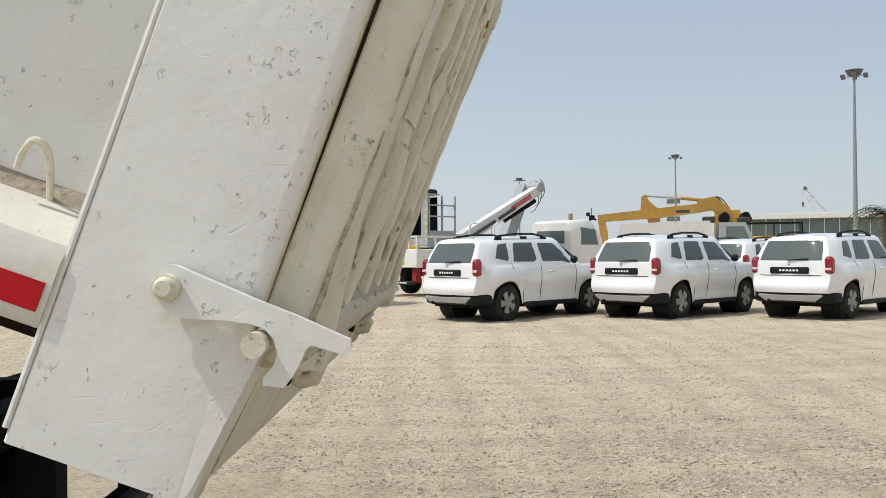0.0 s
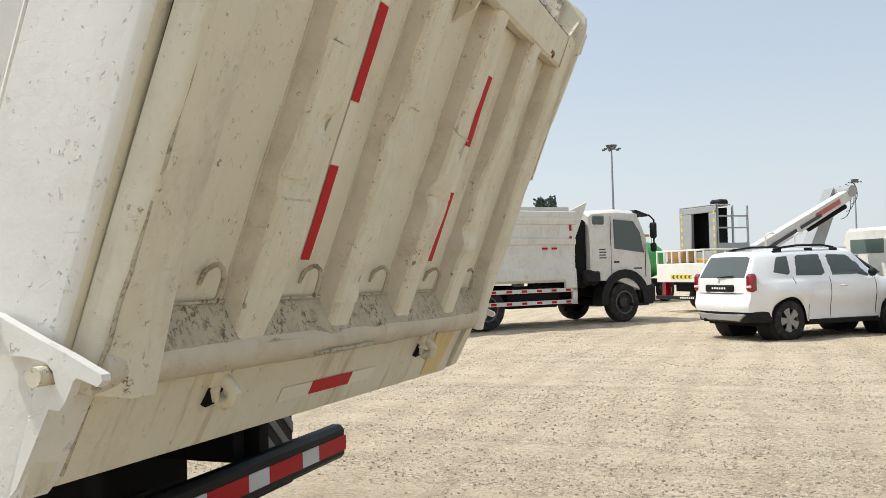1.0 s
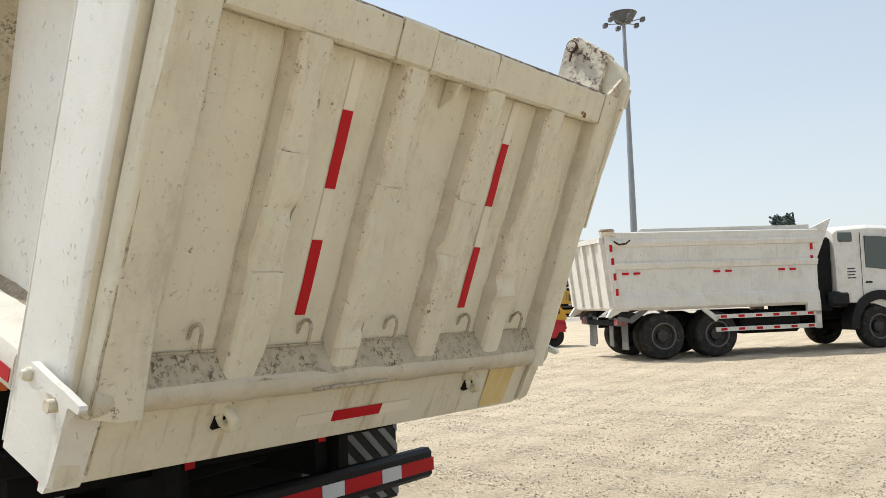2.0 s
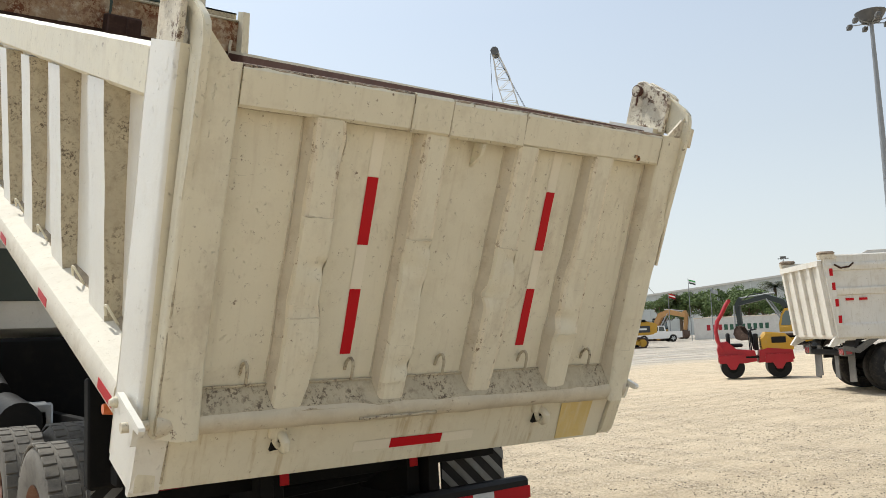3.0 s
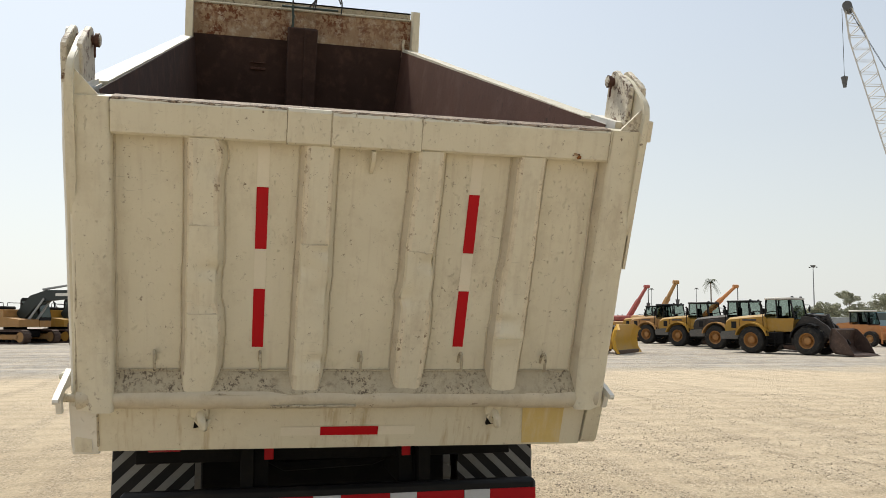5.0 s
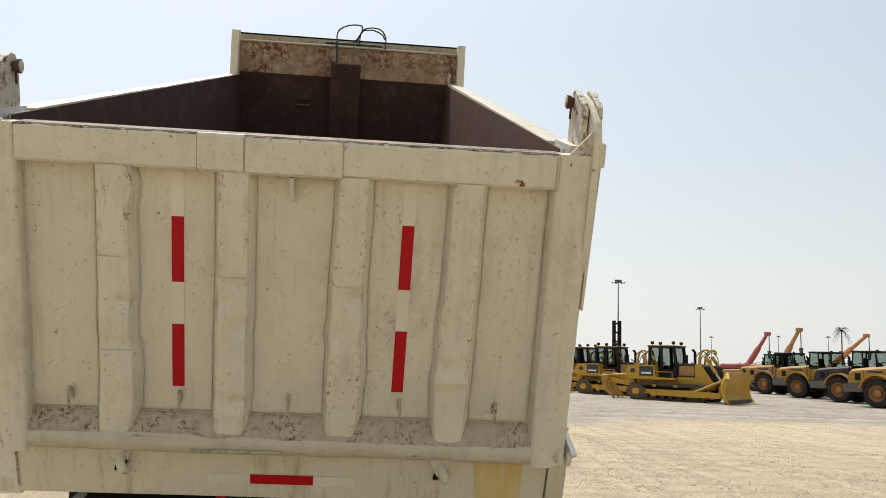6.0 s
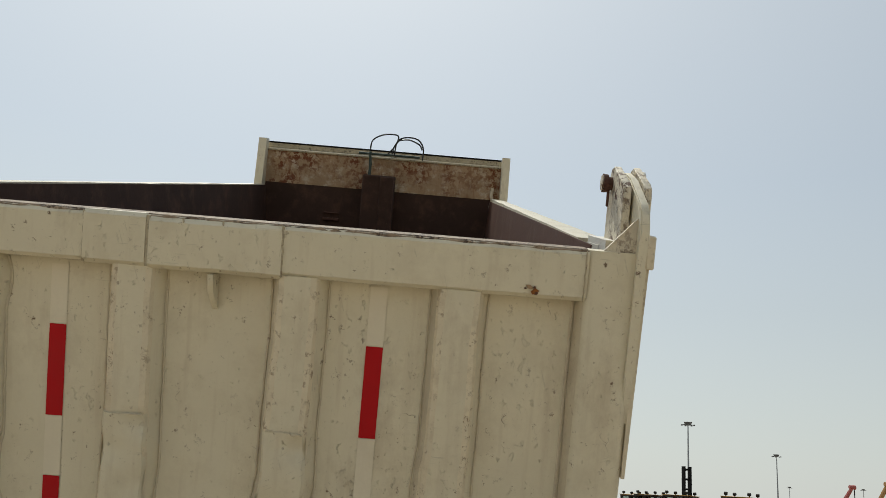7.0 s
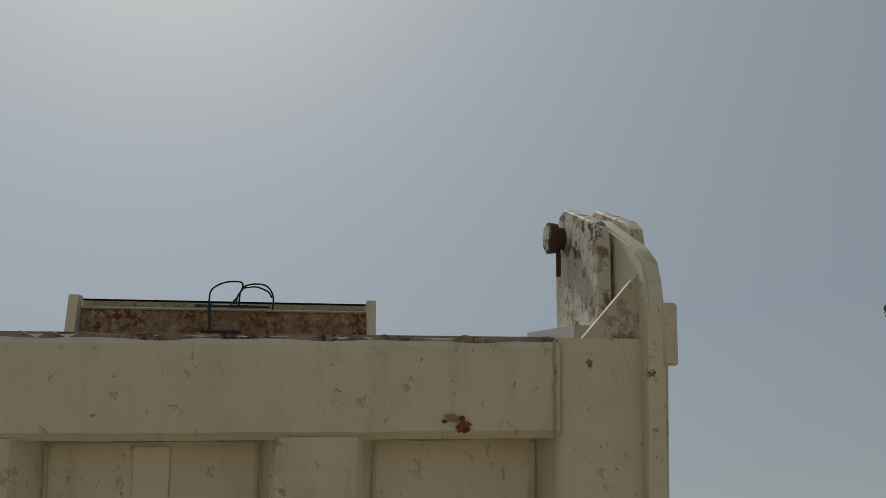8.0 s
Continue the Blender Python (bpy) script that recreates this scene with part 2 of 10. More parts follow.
paint_stained = surface("yellow_stained_paint", (0.66, 0.50, 0.20), 0.6, dirt=(0.62, 0.53, 0.36), dirt_amount=0.7, dirt_scale=4.0, streak=(0.70, 0.62, 0.44), spread=0.12)
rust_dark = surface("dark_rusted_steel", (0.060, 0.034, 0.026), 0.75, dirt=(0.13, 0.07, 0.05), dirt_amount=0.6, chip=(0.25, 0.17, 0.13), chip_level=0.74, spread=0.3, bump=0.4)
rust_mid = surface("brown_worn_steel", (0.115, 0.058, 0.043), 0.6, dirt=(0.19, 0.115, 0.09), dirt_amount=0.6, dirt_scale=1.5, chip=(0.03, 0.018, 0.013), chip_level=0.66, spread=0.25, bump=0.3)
rust_orange = surface("flaking_rusty_cream_paint", (0.40, 0.27, 0.16), 0.85, dirt=(0.60, 0.53, 0.41), dirt_amount=0.95, dirt_scale=4.0, chip=(0.15, 0.048, 0.018),
                      chip_level=0.535, chip_scale=22.0, streak=(0.22, 0.08, 0.03), spread=0.3, bump=0.6, lumps=25.0)
for rusty in (rust_dark, rust_mid):
    links(rusty)[1].inputs["Specular IOR Level"].default_value = 0.15
rust_fresh = surface("fresh_orange_rust", (0.27, 0.10, 0.025), 0.9, dirt=(0.12, 0.045, 0.02), dirt_amount=0.7, dirt_scale=30.0, spread=0.2)
tape_red = surface("red_reflective_tape", (0.46, 0.004, 0.010), 0.45, dirt=(0.38, 0.012, 0.014), dirt_amount=0.4, spread=0.08, bump=0.05)
links(tape_red)[1].inputs["Specular IOR Level"].default_value = 0.2
tape_white = surface("aged_white_tape", (0.745, 0.685, 0.55), 0.45, dirt=(0.62, 0.55, 0.42), dirt_amount=0.5, spread=0.08, bump=0.05)
tape_silver = surface("silver_reflective_tape", (0.62, 0.64, 0.66), 0.35, dirt=(0.45, 0.43, 0.4), dirt_amount=0.5, spread=0.15, bump=0.1)
black_steel = surface("black_chassis_steel", (0.006, 0.006, 0.006), 0.8, dirt=(0.018, 0.015, 0.012), dirt_amount=0.5, spread=0.3, bump=0.2)
links(black_steel)[1].inputs["Specular IOR Level"].default_value = 0.2
# stripe film made darker to hold the shade under the truck
stripe_grey = surface("dim_grey_stripe_film", (0.20, 0.20, 0.19), 0.6, dirt=(0.12, 0.105, 0.08), dirt_amount=0.5, spread=0.1)
lining_black = surface("matt_black_door_lining", (0.005, 0.005, 0.006), 0.8, dirt=(0.014, 0.012, 0.010), dirt_amount=0.3, spread=0.2)
black_plastic = surface("black_plastic", (0.010, 0.010, 0.0105), 0.55, dirt=(0.035, 0.031, 0.025), dirt_amount=0.35, spread=0.2)
rubber = surface("dusty_tyre_rubber", (0.026, 0.025, 0.024), 0.85, dirt=(0.15, 0.125, 0.095), dirt_amount=0.45, dirt_scale=3.0, spread=0.25, bump=0.3)
for matt in (black_plastic, rubber):
    links(matt)[1].inputs["Specular IOR Level"].default_value = 0.22
rubber_dusty = surface("sand_coated_tyre_rubber", (0.18, 0.165, 0.14), 0.95, dirt=(0.06, 0.055, 0.05), dirt_amount=0.7, dirt_scale=4.0, spread=0.25, bump=0.4)
tipper_white = surface("dusty_white_truck_paint", (0.66, 0.635, 0.575), 0.5, dirt=(0.46, 0.40, 0.31), dirt_amount=0.5, dirt_scale=1.6, chip=(0.22, 0.17, 0.12), chip_level=0.67, chip_scale=24.0, streak=(0.45, 0.39, 0.30), spread=0.06)
rim_dark = surface("dark_dusty_wheel_steel", (0.035, 0.033, 0.031), 0.6, metal=0.2, dirt=(0.16, 0.14, 0.115), dirt_amount=0.45, dirt_scale=6.0, spread=0.2)
rim_ochre = surface("ochre_wheel_paint", (0.36, 0.17, 0.045), 0.6, dirt=(0.25, 0.17, 0.10), dirt_amount=0.5, dirt_scale=5.0, spread=0.15)
grey_dusty = surface("dusty_grey_sheet", (0.12, 0.116, 0.108), 0.6, metal=0.2, dirt=(0.24, 0.20, 0.15), dirt_amount=0.6, dirt_scale=6.0, spread=0.15)
arm_dark = surface("oily_dark_arm_steel", (0.028, 0.022, 0.018), 0.55, dirt=(0.10, 0.07, 0.045), dirt_amount=0.5, dirt_scale=4.0, spread=0.25)
rim_steel = surface("grey_wheel_steel", (0.16, 0.155, 0.15), 0.5, metal=0.4, dirt=(0.2, 0.16, 0.12), spread=0.2)
rim_rusty = surface("rusty_wheel_steel", (0.20, 0.09, 0.055), 0.7, dirt=(0.3, 0.22, 0.16), spread=0.3)
grey_paint = surface("grey_machine_paint", (0.33, 0.34, 0.34), 0.55, dirt=DUST, dirt_amount=0.4)
orange_lens = surface("orange_marker_lens", (0.65, 0.14, 0.03), 0.25)
red_lens = surface("red_lamp_lens", (0.24, 0.008, 0.014), 0.15, spread=0.05, bump=0.0, coat=0.5)
white_lens = surface("clear_lamp_lens", (0.7, 0.55, 0.52), 0.15, spread=0.05, bump=0.0)
car_white = surface("white_car_paint", (0.80, 0.795, 0.775), 0.22, dirt=(0.70, 0.67, 0.6), dirt_amount=0.25, spread=0.03, bump=0.02, coat=0.6)
skid_grey = surface("dull_grey_plastic", (0.30, 0.29, 0.27), 0.55, metal=0.2, dirt=(0.3, 0.26, 0.2), dirt_amount=0.5, spread=0.1)
silver = surface("silver_plastic", (0.55, 0.55, 0.54), 0.45, metal=0.3, spread=0.08)
yellow = surface("yellow_machine_paint", (0.43, 0.235, 0.03), 0.5, dirt=(0.36, 0.26, 0.13), dirt_amount=0.55, chip=(0.09, 0.06, 0.04), chip_level=0.70, spread=0.12, vary=0.25)
yellow_bright = surface("bright_yellow_paint", (0.52, 0.285, 0.018), 0.45, dirt=(0.40, 0.27, 0.10), dirt_amount=0.4, chip=(0.09, 0.06, 0.04), chip_level=0.72, spread=0.1, vary=0.12)
track_steel = surface("dusty_brown_track_steel", (0.11, 0.075, 0.042), 0.7, metal=0.2, dirt=(0.26, 0.18, 0.095), dirt_amount=0.6, dirt_scale=5.0, spread=0.25)
tan_paint = surface("faded_tan_machine_paint", (0.42, 0.225, 0.075), 0.6, dirt=(0.38, 0.27, 0.16), dirt_amount=0.6, chip=(0.12, 0.08, 0.05), chip_level=0.68, spread=0.15, vary=0.2)
orange_paint = surface("orange_machine_paint", (0.52, 0.21, 0.065), 0.5, dirt=(0.5, 0.34, 0.2), dirt_amount=0.4, spread=0.12)
red_paint = surface("red_machine_paint", (0.36, 0.006, 0.016), 0.45, dirt=(0.24, 0.025, 0.025), dirt_amount=0.35, spread=0.1)
crane_red = surface("faded_red_boom_paint", (0.42, 0.10, 0.085), 0.5, dirt=(0.4, 0.25, 0.2), spread=0.12)
crane_yellow = surface("dusty_ochre_crane_paint", (0.40, 0.215, 0.03), 0.55, dirt=(0.22, 0.13, 0.045), dirt_amount=0.5, dirt_scale=2.0, chip=(0.07, 0.04, 0.02), chip_level=0.66, spread=0.15)
green_paint = surface("green_tank_paint", (0.03, 0.33, 0.05), 0.45, dirt=(0.1, 0.25, 0.08), spread=0.12)
bucket_dark = surface("dark_rusty_bucket_steel", (0.07, 0.040, 0.029), 0.6, metal=0.2, dirt=(0.17, 0.11, 0.075), dirt_amount=0.6, dirt_scale=2.0, spread=0.3, bump=0.4)
bucket_steel = surface("worn_brown_bucket_steel", (0.11, 0.065, 0.045), 0.6, metal=0.2, dirt=(0.25, 0.17, 0.12), dirt_amount=0.7, spread=0.3, bump=0.4)
# base tint raised, so part of the sky's reflection is in the colour
dark_glass = glass("dark_vehicle_glass", (0.085, 0.10, 0.092))
# opaque; lighter tint stands for sky seen through the cab
cab_glass = glass("greenish_cab_glass", (0.12, 0.15, 0.14))
pane_glass = clear_glass("clear_door_glass")
tinted_glass = clear_glass("green_tinted_cab_glass", (0.50, 0.56, 0.53))
mirror_mat = bpy.data.materials.new("mirror")
links(mirror_mat)[1].inputs["Metallic"].default_value = 1.0
links(mirror_mat)[1].inputs["Roughness"].default_value = 0.03
lattice_steel = surface("pale_lattice_steel", (0.62, 0.60, 0.56), 0.6, spread=0.15)
mast_steel = surface("galvanised_mast_steel", (0.26, 0.27, 0.28), 0.5, metal=0.4, spread=0.12)
mast_dark = surface("dark_mast_steel", (0.10, 0.10, 0.10), 0.6, spread=0.2)
wire_black = surface("black_cable", (0.02, 0.02, 0.022), 0.5)
wire_green = surface("green_strap", (0.05, 0.075, 0.065), 0.7, spread=0.3)
yellow_mark = surface("yellow_warning_tape", (0.72, 0.60, 0.03), 0.4, spread=0.08)
hall_metal = surface("corrugated_grey_cladding", (0.52, 0.545, 0.53), 0.5, metal=0.2, dirt=(0.45, 0.41, 0.35), spread=0.08)
hall_dark = surface("dark_green_facade", (0.10, 0.14, 0.12), 0.5, spread=0.2)
# tan base lightened to include the haze over the far buildings
plaster_tan = surface("tan_rendered_wall", (0.70, 0.60, 0.47), 0.85, dirt=(0.5, 0.42, 0.32), spread=0.08)
plaster = surface("pale_rendered_wall", (0.62, 0.60, 0.56), 0.8, dirt=(0.4, 0.36, 0.3), spread=0.08)
letter_grey = surface("grey_lettering", (0.30, 0.31, 0.32), 0.6)
green_dark = surface("dark_green_lettering", (0.03, 0.10, 0.06), 0.6)
letter_white = surface("pale_lettering", (0.75, 0.75, 0.73), 0.5)
letter_dark = surface("dark_lettering", (0.04, 0.04, 0.045), 0.5)
bark = surface("tree_bark", (0.17, 0.12, 0.08), 0.9, spread=0.3, bump=0.5)


def leaf_material(name, colour):
    mat = bpy.data.materials.new(name)
    tree, p = links(mat)
    isle = tree.nodes.new("ShaderNodeNewGeometry").outputs["Random Per Island"]
    a, b = tuple(c * 0.55 for c in colour), tuple(min(1, c * 1.5) for c in colour)
    tree.links.new(mix(tree, isle, a, b), p.inputs["Base Color"])
    p.inputs["Roughness"].default_value = 0.7
    return mat


leaves = leaf_material("dusty_green_leaves", (0.13, 0.15, 0.085))
# far foliage: the haze of distance is painted into this paler green
hazed_leaves = leaf_material("pale_dusty_leaves", (0.27, 0.275, 0.185))
hedge_leaves = leaf_material("fresh_green_leaves", (0.115, 0.165, 0.05))
palm_leaves = leaf_material("grey_green_palm_leaves", (0.12, 0.135, 0.075))


def ground_material():
    """Pale compacted sand strewn with grit, darker gravel in streaks along the wheel ruts; grey crushed stone on the machine yard."""
    mat = bpy.data.materials.new("compacted_sand")
    tree, p = links(mat)
    co = tree.nodes.new("ShaderNodeTexCoord").outputs["Object"]
    big = tex(tree, co, "ShaderNodeTexNoise", 0.12, 6.0)
    mid = tex(tree, co, "ShaderNodeTexNoise", 0.9, 8.0, None, 0.7)
    rut_x = tex(tree, co, "ShaderNodeTexNoise", 1.0, 6.0, (0.10, 1.5, 1.0), 0.65)
    rut_y = tex(tree, co, "ShaderNodeTexNoise", 1.0, 6.0, (1.0, 0.12, 1.0), 0.65)
    sand = mix(tree, ramp(tree, big.outputs["Fac"], 0.3, 0.7), (0.595, 0.48, 0.328), (0.70, 0.578, 0.412))
    sand = mix(tree, mult(tree, ramp(tree, mid.outputs["Fac"], 0.44, 0.70), 0.3), sand, (0.57, 0.455, 0.31))
    sand = mix(tree, mult(tree, ramp(tree, rut_x.outputs["Fac"], 0.5, 0.60), 0.38), sand, (0.47, 0.37, 0.255))
    sand = mix(tree, mult(tree, ramp(tree, rut_y.outputs["Fac"], 0.55, 0.75), 0.22), sand, (0.74, 0.635, 0.47))
    gravel = mix(tree, ramp(tree, mid.outputs["Fac"], 0.35, 0.65), (0.24, 0.228, 0.21), (0.46, 0.43, 0.385))
    gravel = mix(tree, mult(tree, ramp(tree, rut_y.outputs["Fac"], 0.50, 0.58), 0.7), gravel, (0.60, 0.535, 0.45))
    lanes = tex(tree, co, "ShaderNodeTexNoise", 1.0, 7.0, (0.55, 0.05, 1.0), 0.75)
    gravel = mix(tree, mult(tree, ramp(tree, lanes.outputs["Fac"], 0.52, 0.60), 0.6), gravel, (0.20, 0.19, 0.175))
    xyz = tree.nodes.new("ShaderNodeSeparateXYZ")
    tree.links.new(co, xyz.inputs[0])
    shift = tree.nodes.new("ShaderNodeMath")
    shift.operation = "MULTIPLY_ADD"
    tree.links.new(big.outputs["Fac"], shift.inputs[0])
    shift.inputs[1].default_value = 14.0
    tree.links.new(xyz.outputs["X"], shift.inputs[2])
    # swirling wheel tracks
    way = tree.nodes.new("ShaderNodeTexWave")
    way.inputs["Scale"].default_value, way.inputs["Distortion"].default_value = 0.42, 7.0
    way.inputs["Detail"].default_value, way.inputs["Detail Scale"].default_value = 3.0, 0.35
    tree.links.new(co, way.inputs["Vector"])
    sand = mix(tree, mult(tree, mult(tree, ramp(tree, way.outputs["Fac"], 0.72, 0.95), ramp(tree, mid.outputs["Fac"], 0.36, 0.56)), 0.42), sand, (0.40, 0.315, 0.22))
    sand = mix(tree, mult(tree, ramp(tree, way.outputs["Fac"], 0.25, 0.05), 0.15), sand, (0.80, 0.69, 0.52))
    yard = ramp(tree, shift.outputs[0], -13.0, -16.5)
    out = mix(tree, yard, sand, gravel)
    # grit of two sizes: each grain its own tone, dark gaps between
    bands_tex = tex(tree, co, "ShaderNodeTexNoise", 1.0, 8.0, (0.30, 2.2, 1.0), 0.70)
    bands = ramp(tree, bands_tex.outputs["Fac"], 0.45, 0.60)
    heights = []
    for size, strength in ((34.0, 1.0), (70.0, 0.8)):
        cell = tex(tree, co, "ShaderNodeTexVoronoi", size, 0.0, (0.8, 1.15, 1.0))
        tone = tree.nodes.new("ShaderNodeSeparateColor")
        tree.links.new(cell.outputs["Color"], tone.inputs[0])
        dark = mult(tree, ramp(tree, tone.outputs["Red"], 0.66, 0.90), strength)
        pale = mult(tree, ramp(tree, tone.outputs["Green"], 0.70, 0.95), strength)
        share = tree.nodes.new("ShaderNodeMapRange")
        share.inputs["To Min"].default_value, share.inputs["To Max"].default_value = 0.30, 1.0
        tree.links.new(bands, share.inputs["Value"])
        out = mix(tree, mult(tree, mult(tree, dark, share.outputs[0]), 0.85), out, (0.33, 0.26, 0.18))
        out = mix(tree, mult(tree, mult(tree, pale, share.outputs[0]), 0.6), out, (0.90, 0.78, 0.60))
        dome = tree.nodes.new("ShaderNodeMath")
        dome.operation = "SUBTRACT"
        dome.inputs[0].default_value = 1.0
        tree.links.new(cell.outputs["Distance"], dome.inputs[1])
        heights.append(mult(tree, mult(tree, dome.outputs[0], tone.outputs["Blue"]), share.outputs[0]))
    fine = tex(tree, co, "ShaderNodeTexNoise", 16.0, 9.0, None, 0.8)
    out = mix(tree, mult(tree, ramp(tree, fine.outputs["Fac"], 0.55, 0.63), 0.45), out, (0.34, 0.27, 0.19))
    out = mix(tree, mult(tree, bands, 0.10), out, (0.42, 0.335, 0.235))
    tree.links.new(out, p.inputs["Base Color"])
    p.inputs["Roughness"].default_value = 0.95
    p.inputs["Specular IOR Level"].default_value = 0.2
    last = None
    for height, strength, depth in ((rut_x.outputs["Fac"], 0.6, 0.08), (mid.outputs["Fac"], 0.8, 0.05), (fine.outputs["Fac"], 0.9, 0.04), (heights[0], 0.9, 0.02), (heights[1], 0.8, 0.010)):
        b = tree.nodes.new("ShaderNodeBump")
        b.inputs["Strength"].default_value, b.inputs["Distance"].default_value = strength, depth
        tree.links.new(height, b.inputs["Height"])
        if last:
            tree.links.new(last, b.inputs["Normal"])
        last = b.outputs[0]
    tree.links.new(last, p.inputs["Normal"])
    return mat


sand = ground_material()
stone_mat = leaf_material("pale_gravel_stones", (0.40, 0.325, 0.235))


# ---- mesh helpers ----
def box(bm, x0, x1, y0, y1, z0, z1, c=0.004, m=None):
    """A block with chamfered edges."""
    lo, hi = Vector((min(x0, x1), min(y0, y1), min(z0, z1))), Vector((max(x0, x1), max(y0, y1), max(z0, z1)))
    c = min(c, 0.45 * min(hi - lo))
    v = {}
    for sx in (0, 1):
        for sy in (0, 1):
            for sz in (0, 1):
                s = (sx, sy, sz)
                for a in range(3):
                    q = Vector([(hi[i] if s[i] else lo[i]) + (0 if i == a else (-c if s[i] else c)) for i in range(3)])
                    v[s, a] = bm.verts.new(m @ q if m else q)
    made = []
    for a in range(3):
        b, d = (a + 1) % 3, (a + 2) % 3
        for s in (0, 1):
            ring = []
            for sb, sd in ((0, 0), (1, 0), (1, 1), (0, 1)):
                k = [0, 0, 0]
                k[a], k[b], k[d] = s, sb, sd
                ring.append(v[tuple(k), a])
            made.append(bm.faces.new(ring if s else ring[::-1]))
        for sa in (0, 1):
            for sb in (0, 1):
                k0, k1 = [0, 0, 0], [0, 0, 0]
                k0[a] = k1[a] = sa
                k0[b] = k1[b] = sb
                k1[d] = 1
                k0, k1 = tuple(k0), tuple(k1)
                ring = [v[k0, a], v[k0, b], v[k1, b], v[k1, a]]
                made.append(bm.faces.new(ring if sa == sb else ring[::-1]))
    for k in {key[0] for key in v}:
        ring = [v[k, 0], v[k, 1], v[k, 2]]
        made.append(bm.faces.new(ring if sum(k) % 2 else ring[::-1]))
    return made


def cyl(bm, p0, p1, r0, r1=None, n=16, m=None, cap=True):
    """A round bar from p0 to p1."""
    p0, p1 = Vector(p0), Vector(p1)
    r1 = r0 if r1 is None else r1
    w = (p1 - p0).normalized()
    u = w.orthogonal().normalized()
    v = w.cross(u)
    rings = []
    for p, r in ((p0, r0), (p1, r1)):
        ring = [p + r * (math.cos(2 * math.pi * i / n) * u + math.sin(2 * math.pi * i / n) * v) for i in range(n)]
        rings.append([bm.verts.new(m @ q if m else q) for q in ring])
    for i in range(n):
        j = (i + 1) % n
        bm.faces.new((rings[0][i], rings[0][j], rings[1][j], rings[1][i]))
    if cap:
        bm.faces.new(rings[0][::-1])
        bm.faces.new(rings[1])


def tube(bm, pts, r, n=8, m=None):
    """A round rod along a bent line."""
    pts = [Vector(p) for p in pts]
    last, u = None, None
    for i, p in enumerate(pts):
        w = (pts[min(i + 1, len(pts) - 1)] - pts[max(i - 1, 0)]).normalized()
        u = w.orthogonal().normalized() if u is None else (u - u.dot(w) * w).normalized()
        v = w.cross(u)
        ring = []
        for k in range(n):
            q = p + r * (math.cos(2 * math.pi * k / n) * u + math.sin(2 * math.pi * k / n) * v)
            ring.append(bm.verts.new(m @ q if m else q))
        if last:
            for k in range(n):
                bm.faces.new((last[k], last[(k + 1) % n], ring[(k + 1) % n], ring[k]))
        else:
            bm.faces.new(ring[::-1])
        last = ring
    bm.faces.new(last)


def prism(bm, poly, axis, lo, hi, m=None):
    """A flat outline pushed along an axis; the outline is in the other two axes, in order."""
    rings = []
    for h in (lo, hi):
        ring = []
        for a, b in poly:
            q = Vector({"x": (h, a, b), "y": (a, h, b), "z": (a, b, h)}[axis])
            ring.append(bm.verts.new(m @ q if m else q))
        rings.append(ring)
    n = len(poly)
    for i in range(n):
        j = (i + 1) % n
        bm.faces.new((rings[0][i], rings[0][j], rings[1][j], rings[1][i]))
    bm.faces.new(rings[0][::-1])
    bm.faces.new(rings[1])


def loft(bm, rings, cap=True, m=None):
    """A skin over closed rings of equal count."""
    made = [[bm.verts.new(m @ Vector(q) if m else Vector(q)) for q in ring] for ring in rings]
    for a, b in zip(made, made[1:]):
        n = len(a)
        for i in range(n):
            j = (i + 1) % n
            bm.faces.new((a[i], a[j], b[j], b[i]))
    if cap:
        bm.faces.new(made[0][::-1])
        bm.faces.new(made[-1])


def sheet(bm, fn, nu, nv):
    """A grid of quads; fn(u, v) with u, v from 0 to 1 gives places."""
    g = [[bm.verts.new(fn(i / nu, j / nv)) for j in range(nv + 1)] for i in range(nu + 1)]
    for i in range(nu):
        for j in range(nv):
            bm.faces.new((g[i][j], g[i + 1][j], g[i + 1][j + 1], g[i][j + 1]))


def quad(bm, a, b, c, d, thick=0.004):
    """A thin plate with corners a, b, c, d, pushed out along its normal."""
    a, b, c, d = (Vector(q) for q in (a, b, c, d))
    n = (b - a).cross(d - a).normalized() * thick
    lo = [bm.verts.new(q) for q in (a, b, c, d)]
    hi = [bm.verts.new(q + n) for q in (a, b, c, d)]
    bm.faces.new(lo[::-1])
    bm.faces.new(hi)
    for i in range(4):
        j = (i + 1) % 4
        bm.faces.new((lo[i], lo[j], hi[j], hi[i]))


def part(name, bm, material, parent=None, label="", m=None, smooth=40, second=None):
    """Links a bmesh as one mesh object, under a thing or part."""
    bmesh.ops.recalc_face_normals(bm, faces=bm.faces[:])
    me = bpy.data.meshes.new(name)
    bm.to_mesh(me)
    bm.free()
    me.materials.append(material)
    if second:
        me.materials.append(second)
    if smooth:
        me.shade_smooth()
        me.set_sharp_from_angle(angle=radians(smooth))
    ob = new(name, me)
    if parent:
        ob.parent = parent
    if m:
        ob.matrix_basis = m
    if label:
        ob["label"] = label
    return ob


def again(ob, m, parent=None):
    """The same mesh once more, as a part at another pose."""
    o = new(ob.name.split(".")[0], ob.data)
    o.parent = parent or ob.parent
    o.matrix_basis = m
    if "label" in ob:
        o["label"] = ob["label"]
    return o


def mk(fn, *args, **kw):
    bm = bmesh.new()
    fn(bm, *args, **kw)
    return bm


def boxes(*rows, c=0.004):
    bm = bmesh.new()
    for r in rows:
        box(bm, *r, c=c)
    return bm


